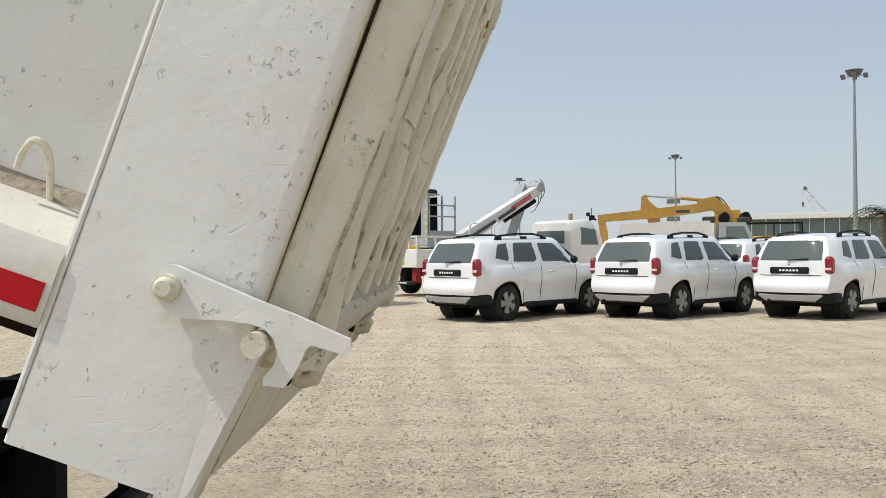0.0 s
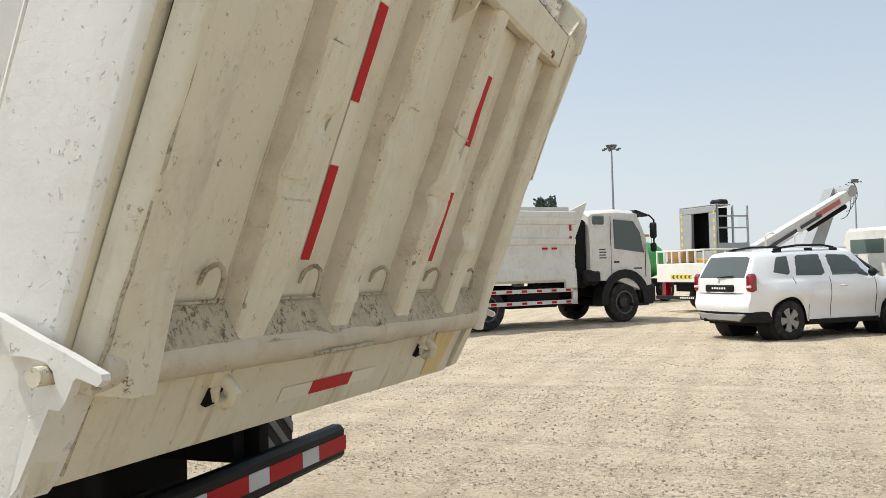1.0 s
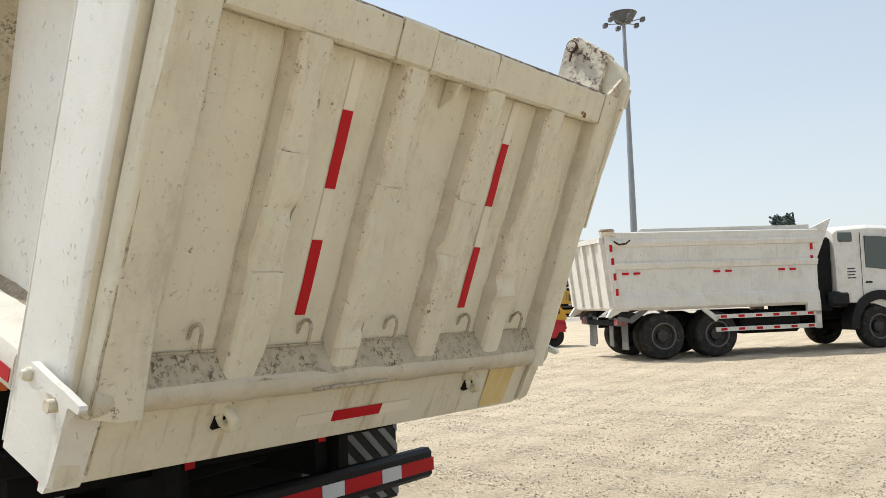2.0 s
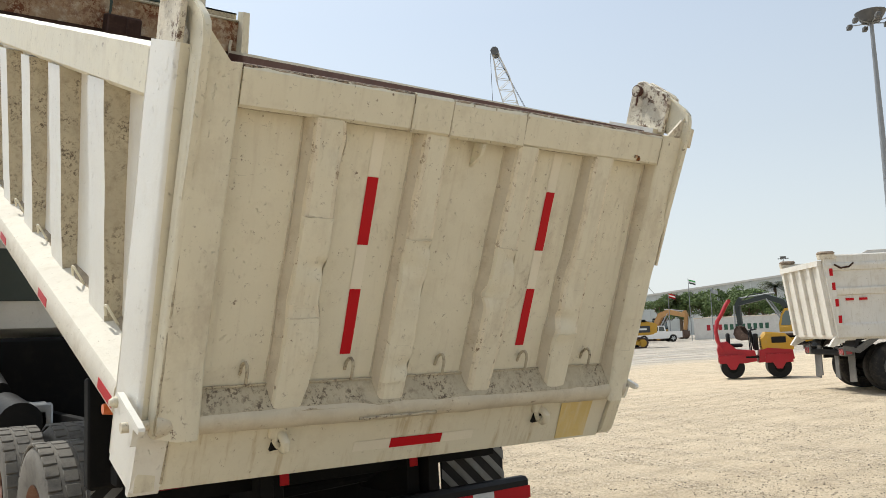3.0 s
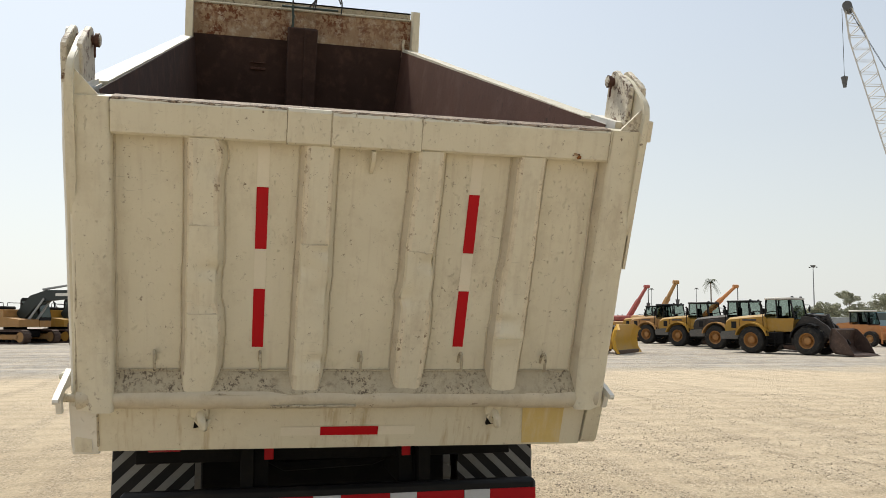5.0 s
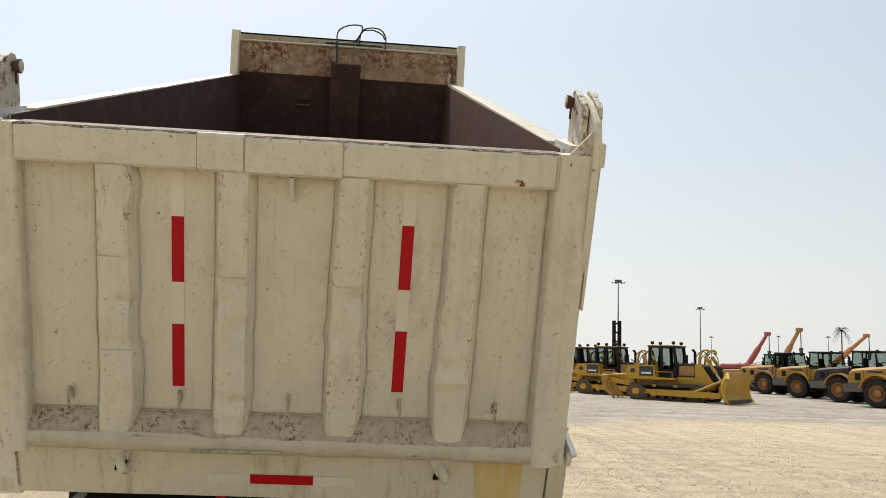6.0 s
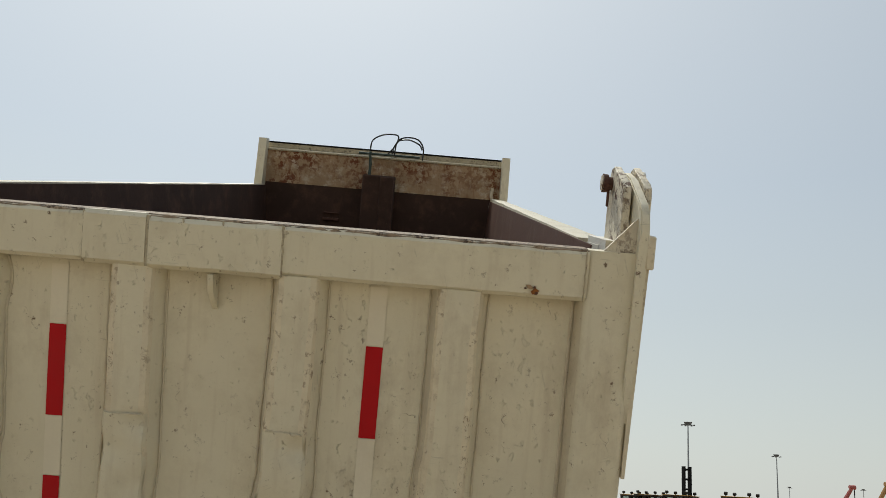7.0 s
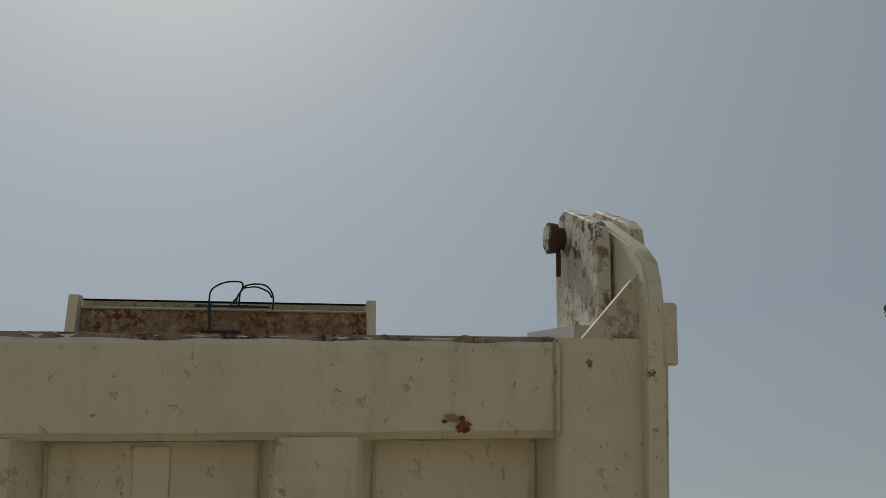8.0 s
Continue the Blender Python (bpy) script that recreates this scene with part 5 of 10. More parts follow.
part("fuel_tank", boxes((-6.3, -5.3, 1.42, 2.0, 0.5, 1.12), c=0.06), black_plastic, truck, "black fuel tank", GROUND)
for x in (-5.35, -5.6):
    part("tank_strap", boxes((x, x + 0.05, 1.405, 2.0, 0.49, 1.135), c=0.02), silver, truck, "bright tank strap", GROUND)
part("battery_box", boxes((-7.0, -6.35, 1.40, 3.70, 0.45, 1.74), c=0.04), black_steel, truck, "black box behind the cab", GROUND)
part("cab_mount", boxes((-6.75, -6.55, 2.0, 2.4, 1.5, 1.72), c=0.03), grey_paint, truck, "grey cab mount", GROUND)
part("intake_hose", mk(tube, [(-5.5, 1.6, 1.25), (-5.9, 1.55, 1.42), (-6.4, 1.6, 1.5)], 0.09, 12), black_plastic, truck, "black intake hose", GROUND)
part("engine_block", boxes((-8.4, -6.7, 2.0, 3.1, 0.9, 1.7), (-7.0, -6.6, 1.6, 3.5, 0.6, 1.3), (-6.9, -6.5, 1.95, 2.35, 1.45, 1.7), c=0.05), black_steel, truck, "dark engine and gearbox", GROUND)
# cab
cab_bm = bmesh.new()
rings = []
for x, z0, z1, y0, y1 in ((-6.62, 1.84, 2.78, 1.44, 3.68), (-6.7, 1.80, 2.86, 1.41, 3.71), (-7.2, 1.74, 2.92, 1.40, 3.72), (-7.6, 1.5, 2.92, 1.40, 3.72), (-8.2, 0.9, 2.92, 1.40, 3.72), (-8.6, 0.8, 2.6, 1.42, 3.70), (-8.75, 0.8, 1.9, 1.44, 3.68)):
    c = 0.10
    rings.append([(x, y0, z0), (x, y0, z1 - 0.5), (x, y0 + 0.04, z1 - c), (x, y0 + c + 0.04, z1), (x, y1 - c - 0.04, z1), (x, y1 - 0.04, z1 - c), (x, y1, z1 - 0.5), (x, y1, z0)])
loft(cab_bm, rings)
cab = part("cab", cab_bm, paint_white, truck, "white tilted-forward truck cab", GROUND)
part("rear_window", boxes((-6.618, -6.60, 1.68, 3.44, 2.12, 2.66), c=0.01), dark_glass, cab)
part("vent", boxes((-6.618, -6.60, 1.48, 1.56, 1.98, 2.16), c=0.008), black_plastic, cab, "black cab vent")
part("wheel_arch", mk(prism, [(-9.0, 0.75), (-9.0, 1.45), (-8.6, 1.55), (-6.9, 1.55), (-6.55, 1.35), (-6.5, 0.75), (-6.7, 0.75), (-6.95, 1.2), (-7.3, 1.35), (-8.4, 1.35), (-8.7, 0.75)], "y", 1.36, 1.75), black_plastic, truck, "black front mudguard", GROUND)
snork = bmesh.new()
tube(snork, [(-6.52, 1.62, 1.6), (-6.52, 1.62, 2.9), (-6.5, 1.62, 3.2)], 0.035)
part("intake_pipe", snork, black_steel, cab, "black intake pipe")
# open cab door with window frame and mirror
door_panel = [(0.497, 1.458), (0.515, 1.44), (0.637, 1.422), (0.725, 1.394), (0.817, 1.339), (0.895, 1.26), (0.95, 1.177), (0.989, 1.123), (1.025, 1.11), (1.405, 1.105), (1.44, 1.471), (1.445, 2.069), (1.39, 2.069), (1.165, 2.1), (0.765, 2.203), (0.625, 2.255), (0.605, 2.286), (0.5, 2.286), (0.485, 1.935)]
door_stiles = ([(0.5, 2.286), (0.51, 2.781), (0.522, 2.828), (0.55, 2.848), (0.625, 2.851), (0.625, 2.761), (0.61, 2.745), (0.605, 2.286)], [(0.625, 2.851), (1.215, 2.838), (1.305, 2.825), (1.35, 2.797), (1.385, 2.745), (1.33, 2.714), (1.31, 2.738), (1.285, 2.747), (0.625, 2.761)], [(1.385, 2.745), (1.415, 2.657), (1.44, 2.461), (1.445, 2.069), (1.39, 2.069), (1.375, 2.451), (1.355, 2.637), (1.33, 2.714)])
dbm = bmesh.new()
prism(dbm, door_panel, "x", -8.24, -8.17)
for stile in door_stiles:
    prism(dbm, stile, "x", -8.24, -8.17)
door = part("cab_door", dbm, paint, truck, "open white cab door with black inner lining", GROUND)
lining = part("door_lining", mk(prism, [(0.605, 2.26), (0.625, 2.24), (0.765, 2.188), (1.165, 2.085), (1.435, 2.054), (1.435, 1.471), (1.165, 1.476), (1.065, 1.497), (0.945, 1.569), (0.845, 1.626), (0.755, 1.659), (0.665, 1.672), (0.627, 1.683), (0.613, 1.713)], "x", -8.168, -8.145), lining_black, door, "black moulded door lining")
pockets = bmesh.new()
prism(pockets, [(0.68, 2.069), (0.695, 2.09), (0.855, 2.059), (0.865, 2.038), (0.855, 1.811), (0.835, 1.791), (0.695, 1.796), (0.68, 1.817)], "x", -8.15, -8.139)
prism(pockets, [(0.915, 2.023), (0.935, 2.038), (1.325, 1.966), (1.325, 1.626), (1.145, 1.61), (0.965, 1.693), (0.915, 1.791)], "x", -8.15, -8.137)
part("lining_panel", pockets, lining_black, lining)
part("armrest", mk(tube, [(-8.13, y, z) for y, z in [(0.965, 1.77), (1.085, 1.729), (1.245, 1.729), (1.385, 1.77)]], 0.022), lining_black, lining, "black armrest")
part("lining_badge", boxes((-8.146, -8.142, 0.70, 0.775, 1.715, 1.73), c=0.001), paint_white, lining, "small white badge")
for line, r in (([(0.565, 1.708), (0.587, 1.646), (0.625, 1.613), (0.725, 1.6), (0.815, 1.559), (0.895, 1.487), (0.95, 1.399), (0.995, 1.316), (1.065, 1.275)], 0.034), ([(0.565, 1.523), (0.665, 1.497), (0.765, 1.456), (0.855, 1.389), (0.925, 1.301), (0.985, 1.203), (1.025, 1.162)], 0.028)):
    part("pressed_bead", mk(tube, [(-8.188, y, z) for y, z in line], r, 12), paint, door, "dirty pressed metal bead")
part("latch_slot", boxes((-8.18, -8.168, 1.085, 1.165, 1.15, 1.185), (-8.18, -8.167, 1.33, 1.36, 1.15, 1.20), (-8.18, -8.167, 0.575, 0.59, 1.955, 1.975), (-8.18, -8.167, 0.575, 0.59, 1.74, 1.765), c=0.003), black_steel, door, "dark latch slot")
part("striker_plate", boxes((-8.175, -8.16, 1.245, 1.285, 1.15, 1.22), c=0.004), grey_paint, door, "worn striker plate")
part("window_seal", mk(tube, [(-8.178, y, z) for y, z in [(0.62, 2.26), (0.617, 2.73), (0.637, 2.75), (1.275, 2.738), (1.305, 2.724), (1.33, 2.688), (1.355, 2.554), (1.375, 2.296), (1.383, 2.085)]], 0.013), black_plastic, door, "thin black window seal")
part("edge_seal", mk(tube, [(-8.20, y, z) for y, z in [(0.54, 2.853), (0.625, 2.864), (1.215, 2.85), (1.31, 2.835), (1.36, 2.804), (1.4, 2.74), (1.43, 2.657), (1.453, 2.461), (1.458, 1.935)]], 0.014), black_plastic, door, "black rubber edge seal")
grip = bmesh.new()
tube(grip, [(-8.14, y, z) for y, z in [(0.74, 2.209), (0.765, 2.245), (0.825, 2.26), (0.965, 2.255), (1.065, 2.234), (1.145, 2.193), (1.215, 2.131), (1.255, 2.09)]], 0.021)
part("grab_handle", grip, black_plastic, door)
part("door_glass", boxes((-8.205, -8.20, 0.60, 1.40, 2.05, 2.75), c=0.001), pane_glass, door, "clear door window").visible_shadow = False
tilt = Matrix.Translation((-8.58, 1.195, 2.40)) @ Matrix.Rotation(radians(4), 4, "X")
part("mirror_housing", boxes((-0.04, 0.03, -0.085, 0.085, -0.215, 0.215), c=0.028), black_plastic, cab, "black door mirror", tilt)
part("mirror_glass", boxes((0.031, 0.035, -0.068, 0.068, -0.195, 0.195), c=0.002), mirror_mat, cab, "mirror glass", tilt)
part("mirror_arm", mk(tube, [(-8.62, 1.36, 2.02), (-8.62, 1.285, 2.06), (-8.62, 1.285, 2.78), (-8.62, 1.38, 2.82)], 0.011), black_plastic, cab, "thin mirror bracket")


# ---- parked cars ----
def car_wheel(r=0.36, w=0.235, spokes=5):
    tyre = bmesh.new()
    n = 32
    prof = [(r * 0.62, -w / 2 + 0.01), (r * 0.86, -w / 2), (r * 0.97, -w * 0.42), (r, -w * 0.25), (r, w * 0.25), (r * 0.97, w * 0.42), (r * 0.86, w / 2), (r * 0.62, w / 2 - 0.01)]
    vs = [[tyre.verts.new((a * math.cos(2 * math.pi * i / n), y, a * math.sin(2 * math.pi * i / n))) for a, y in prof] for i in range(n)]
    for i in range(n):
        for k in range(len(prof)):
            l = (k + 1) % len(prof)
            tyre.faces.new((vs[i][k], vs[i][l], vs[(i + 1) % n][l], vs[(i + 1) % n][k]))
    rim = bmesh.new()
    cyl(rim, (0, -w * 0.46, 0), (0, -w * 0.1, 0), r * 0.63, r * 0.60, 28, cap=False)
    cyl(rim, (0, -w * 0.45, 0), (0, -w * 0.3, 0), r * 0.16, r * 0.2, 14)
    for i in range(spokes):
        fork = [(0.05, -0.13), (0.30, -0.14), (0.60, -0.22), (0.64, -0.10), (0.64, 0.10), (0.60, 0.22), (0.30, 0.14), (0.05, 0.13)]
        prism(rim, [(r * x, r * z) for x, z in fork], "y", -w * 0.43, -w * 0.30, Matrix.Rotation(2 * math.pi * i / spokes, 4, "Y"))
    hub = bmesh.new()
    cyl(hub, (0, -w * 0.18, 0), (0, w * 0.3, 0), r * 0.58, n=20)
    return tyre, rim, hub


def set_wheels(root, places, tyre, rim, hub, hub_material=black_plastic, tyre_material=rubber, rim_material=silver, label=""):
    first = None
    for x, y, r in places:
        m = pose(x, y, r, 0, 31 * x, 0 if y < 0 else 180)
        if first is None:
            w = part("wheel", tyre, tyre_material, root, label, m)
            a = part("rim", rim, rim_material, w)
            b = part("hub", hub, hub_material, w) if hub else None
            first = (w, a, b)
        else:
            w = again(first[0], m, root)
            again(first[1], Matrix(), w)
            if first[2]:
                again(first[2], Matrix(), w)


def small_suv(m):
    """Skin given by length x and profile step k: 0 sill, 8 shoulder, 14 roof centre."""
    car = thing("car", "white compact SUV parked on sand, black plate band on tailgate", "car", "parked white cars")
    ease = lambda v: (lambda c: c * c * (3 - 2 * c))(min(max(v, 0.0), 1.0))
    SIDE = [(0.85, 0.0), (0.868, 0.10), (0.878, 0.22), (0.888, 0.36), (0.896, 0.50), (0.902, 0.64), (0.903, 0.78), (0.892, 0.90), (0.866, 1.0)]
    CABIN = [(0.846, 1.135), (0.80, 1.29), (0.745, 1.45), (0.69, 1.575), (0.60, 1.628), (0.36, 1.66), (0.0, 1.668)]
    BONNET = [(0.835, 1.0), (0.77, 1.03), (0.68, 1.045), (0.56, 1.055), (0.40, 1.062), (0.2, 1.066), (0.0, 1.068)]

    def sill(x):
        low = 0.31 if x > -1.72 else 0.31 + 0.20 * ease((-1.72 - x) / 0.12)
        for cx in (-1.337, 1.337):
            if abs(x - cx) < 0.42:
                low = max(low, 0.345 + math.sqrt(0.42 ** 2 - (x - cx) ** 2))
        return low

    def step(rows, k):
        i = min(int(k), len(rows) - 2)
        f = k - i
        return rows[i][0] * (1 - f) + rows[i + 1][0] * f, rows[i][1] * (1 - f) + rows[i + 1][1] * f

    def skin(x, k, out=0.0):
        base = sill(x)
        if k <= 8:
            y, t = step(SIDE, k)
            z = base + (1.08 - base) * t
            for cx, wide, gain in ((-1.337, 0.50, 0.085), (1.337, 0.50, 0.07)):
                y += gain * math.exp(-((x - cx) / wide) ** 4) * math.exp(-((z - 0.82) / 0.15) ** 2)
            y -= 0.035 * math.exp(-(x / 0.80) ** 4) * math.exp(-((z - 0.52) / 0.17) ** 2)
        else:
            yc, zc = step(CABIN, k - 8 - 1 if k >= 9 else 0)
            yb, zb = step(BONNET, k - 8 - 1 if k >= 9 else 0)
            if k < 9:
                y8, z8 = 0.866, 1.08
                yc, zc = y8 + (yc - y8) * (k - 8), z8 + (zc - z8) * (k - 8)
                yb, zb = y8 + (yb - y8) * (k - 8), z8 + (zb - z8) * (k - 8)
            b = min(max((1.22 - x) / 0.84, 0.0), 1.0)
            y, z = yb + (yc - yb) * b, zb + (zc - zb) * b
            z -= 0.05 * ease((x - 1.3) / 0.8) + 0.055 * ease((-0.9 - x) / 1.1) * max(z - 1.4, 0) / 0.27
        end = max(abs(x) - 1.55, 0.0) / 0.62
        y *= 1 - 0.115 * end ** 2.2
        if x > 1.2:
            z -= 0.10 * ease((x - 1.75) / 0.42) * max(z - 0.8, 0) / 0.3
        lean = (0.56 * max(z - 1.12, 0.0) - 0.05 * math.exp(-((z - 0.62) / 0.12) ** 2)) * ease((-0.9 - x) / 1.27)
        if x > 0:
            lean = -0.16 * max(z - 0.75, 0) * ease((x - 1.5) / 0.6)
        return Vector((x + lean, y + out, z))

    def tail(f, k, out=0.0):
        p = skin(-2.17, k)
        return Vector((p.x - 0.075 * (1 - f * f) - out, p.y * f, p.z))

    body = bmesh.new()
    ks = [i * 0.5 for i in range(31)]
    xs = [-2.17 + 4.34 * i / 86 for i in range(87)]
    rows = [[tail(f, k) for k in ks] for f in (0.0, 0.35, 0.65, 0.86, 0.96)] + [[skin(x, k) for k in ks] for x in xs]
    nose = rows[-1]
    rows += [[Vector((p.x + 0.06 * (1 - f * f), p.y * f, p.z)) for p in nose] for f in (0.9, 0.6, 0.3, 0.0)]
    for s in (-1, 1):
        grid = [[body.verts.new((p.x, s * p.y, p.z)) for p in row] for row in rows]
        for p, q in zip(grid, grid[1:]):
            for i in range(len(ks) - 1):
                body.faces.new((p[i], q[i], q[i + 1], p[i + 1]))
    bmesh.ops.remove_doubles(body, verts=body.verts, dist=0.0005)
    bmesh.ops.recalc_face_normals(body, faces=body.faces)
    part("body", body, car_white, car, "", None, 60)

    def pane(name, s, corners, mat, out=0.006, parent=None, surf=skin, n=6):
        """A curved panel between four corners on the skin."""
        bm = bmesh.new()
        (a, b, c, d) = [Vector(q) for q in corners]
        at = lambda i, j: (a * (1 - i) + b * i) * (1 - j) + (d * (1 - i) + c * i) * j
        for lift in (out, -0.012):
            g = []
            for i in range(n + 1):
                line = []
                for j in range(n + 1):
                    q = at(i / n, j / n)
                    round_off = -0.008 if (i in (0, n) or j in (0, n)) and lift > 0 else 0
                    p = surf(q.x, q.y, lift + round_off)
                    line.append(bm.verts.new((p.x, s * p.y, p.z)))
                g.append(line)
            for p, q in zip(g, g[1:]):
                for i in range(n):
                    bm.faces.new((p[i], q[i], q[i + 1], p[i + 1]))
        bmesh.ops.recalc_face_normals(bm, faces=bm.faces)
        return part(name, bm, mat, parent or car, "", None, 60)

    for s in (-1, 1):
        pane("quarter_window", s, [(-1.72, 9.45), (-1.26, 9.0), (-1.28, 11.65), (-1.66, 11.5)], dark_glass)
        pane("rear_door_window", s, [(-1.18, 8.95), (-0.39, 8.85), (-0.44, 11.75), (-1.10, 11.7)], dark_glass)
        pane("front_door_window", s, [(-0.29, 8.85), (0.84, 8.95), (0.20, 11.6), (-0.35, 11.75)], dark_glass)
        for x0, x1, k0, k1 in ((-0.352, -0.342, 0.6, 8.6), (0.78, 0.79, 1.2, 8.0), (-1.235, -1.225, 5.6, 8.8), (-0.9, -0.89, 0.6, 3.4)):
            pane("door_gap", s, [(x0, k0), (x1, k0), (x1, k1), (x0, k1)], black_plastic, 0.0085)
        for x in (-0.98, -0.02):
            part("door_handle", boxes((x - 0.09, x + 0.09, s * 0.885, s * 0.925, 0.93, 0.965), c=0.012), car_white, car)
        part("sill", boxes((-0.88, 0.88, s * 0.82, s * 0.872, 0.25, 0.345), c=0.015), black_plastic, car)
        for cx in (-1.337, 1.337):
            part("wheel_well", mk(cyl, (cx, s * 0.40, 0.345), (cx, s * 0.79, 0.345), 0.425, n=24), lining_black, car)
        mir = boxes((0.56, 0.70, s * 0.89, s * 1.05, 1.10, 1.25), c=0.045)
        part("door_mirror", mir, black_plastic, car, "black door mirror")
        railp = bmesh.new()
        tube(railp, [(-1.50, s * 0.635, 1.585), (-1.36, s * 0.63, 1.655), (-0.9, s * 0.625, 1.70), (-0.3, s * 0.61, 1.705), (0.02, s * 0.60, 1.66), (0.14, s * 0.59, 1.60)], 0.021, 8)
        for x in (-1.38, -0.62, 0.0):
            box(railp, x - 0.10, x + 0.10, s * 0.60, s * 0.65, 1.57, 1.655, 0.02)
        part("roof_rail", railp, black_plastic, car, "black roof rail")
        lamp = part("tail_lamp", boxes((-2.205, -2.03, s * 0.665, s * 0.845, 0.86, 1.205), c=0.05), red_lens, car, "red tail lamp")
        part("lamp_lens", boxes((-2.211, -2.10, s * 0.69, s * 0.82, 0.94, 1.0), c=0.015), white_lens, lamp)
        part("headlamp", boxes((1.90, 2.08, s * 0.52, s * 0.80, 0.74, 0.92), c=0.05), white_lens, car)
        part("lower_reflector", boxes((-2.205, -2.17, s * 0.60, s * 0.70, 0.515, 0.55), c=0.005), silver, car, "small bumper fitting")
    pane("rear_window", 1, [(-0.86, 8.9), (0.86, 8.9), (0.90, 11.75), (-0.90, 11.75)], dark_glass, 0.008, surf=tail, n=10)
    pane("tailgate_seam", 1, [(-0.79, 4.55), (0.79, 4.55), (0.79, 4.7), (-0.79, 4.7)], black_plastic, 0.0085, surf=tail, n=10)
    ws = bmesh.new()
    quad(ws, (1.12, -0.68, 1.145), (0.49, -0.56, 1.545), (0.49, 0.56, 1.545), (1.12, 0.68, 1.145), -0.03)
    part("windscreen", ws, dark_glass, car)
    wip = bmesh.new()
    tube(wip, [tail(0.02, 8.95, 0.03), tail(-0.25, 9.1, 0.03), tail(-0.52, 9.15, 0.03)], 0.013, 6)
    part("rear_wiper", wip, black_plastic, car)
    plate = part("plate_band", boxes((-2.262, -2.19, -0.40, 0.40, 0.875, 1.005), c=0.02), black_plastic, car, "black plate band")
    for i in range(6):
        part("letter_bar", boxes((-2.2655, -2.261, -0.20 + 0.07 * i, -0.155 + 0.07 * i, 0.922, 0.958), c=0.001), letter_white, plate)
    part("badge", boxes((-2.262, -2.2, -0.028, 0.028, 1.04, 1.11), c=0.012), silver, car)

    def around(z, grow, x0=-1.74):
        line = [(x0, 0.845 + grow), (-1.95, 0.835 + grow), (-2.10, 0.79 + grow), (-2.185 - grow, 0.66), (-2.225 - grow, 0.42), (-2.24 - grow, 0.15)]
        return [(x, y, z) for x, y in line] + [(x, -y, z) for x, y in line[::-1]]
    low = bmesh.new()
    loft(low, [around(0.32, -0.03), around(0.355, 0.005), around(0.50, 0.01), around(0.525, -0.012)])
    part("rear_bumper", low, black_plastic, car, "black rear bumper")
    guard = bmesh.new()
    loft(guard, [[(-2.10, -w, z), (x, -w, z), (x - 0.012, 0, z), (x, w, z), (-2.10, w, z)] for z, w, x in ((0.335, 0.50, -2.20), (0.36, 0.53, -2.25), (0.455, 0.66, -2.255), (0.475, 0.65, -2.22))])
    part("skid_plate", guard, skid_grey, car, "dusty grey skid plate")
    part("front_bumper", boxes((1.78, 2.19, -0.78, 0.78, 0.33, 0.56), c=0.07), black_plastic, car)
    part("exhaust", mk(cyl, (-2.27, 0.42, 0.345), (-2.0, 0.42, 0.345), 0.035), black_steel, car)
    part("floor_pan", boxes((-1.9, 1.9, -0.78, 0.78, 0.24, 0.50), c=0.02), black_steel, car)
    tyre, rim, hub = car_wheel(0.35, 0.215)
    set_wheels(car, [(-1.337, -0.765, 0.35), (1.337, -0.765, 0.35), (-1.337, 0.765, 0.35), (1.337, 0.765, 0.35)], tyre, rim, hub, rim_material=skid_grey)
    car.matrix_basis = m @ Matrix.Diagonal((1.03, 1.03, 1.07, 1))
    return car


suv = small_suv(pose(2.16, 19.09, 0, 0, 0, 41))
copy_thing(suv, pose(5.83, 19.18, 0, 0, 0, 41.5))
copy_thing(suv, pose(9.24, 18.64, 0, 0, 0, 40))
copy_thing(suv, pose(10.46, 26.34, 0, 0, 0, 41))


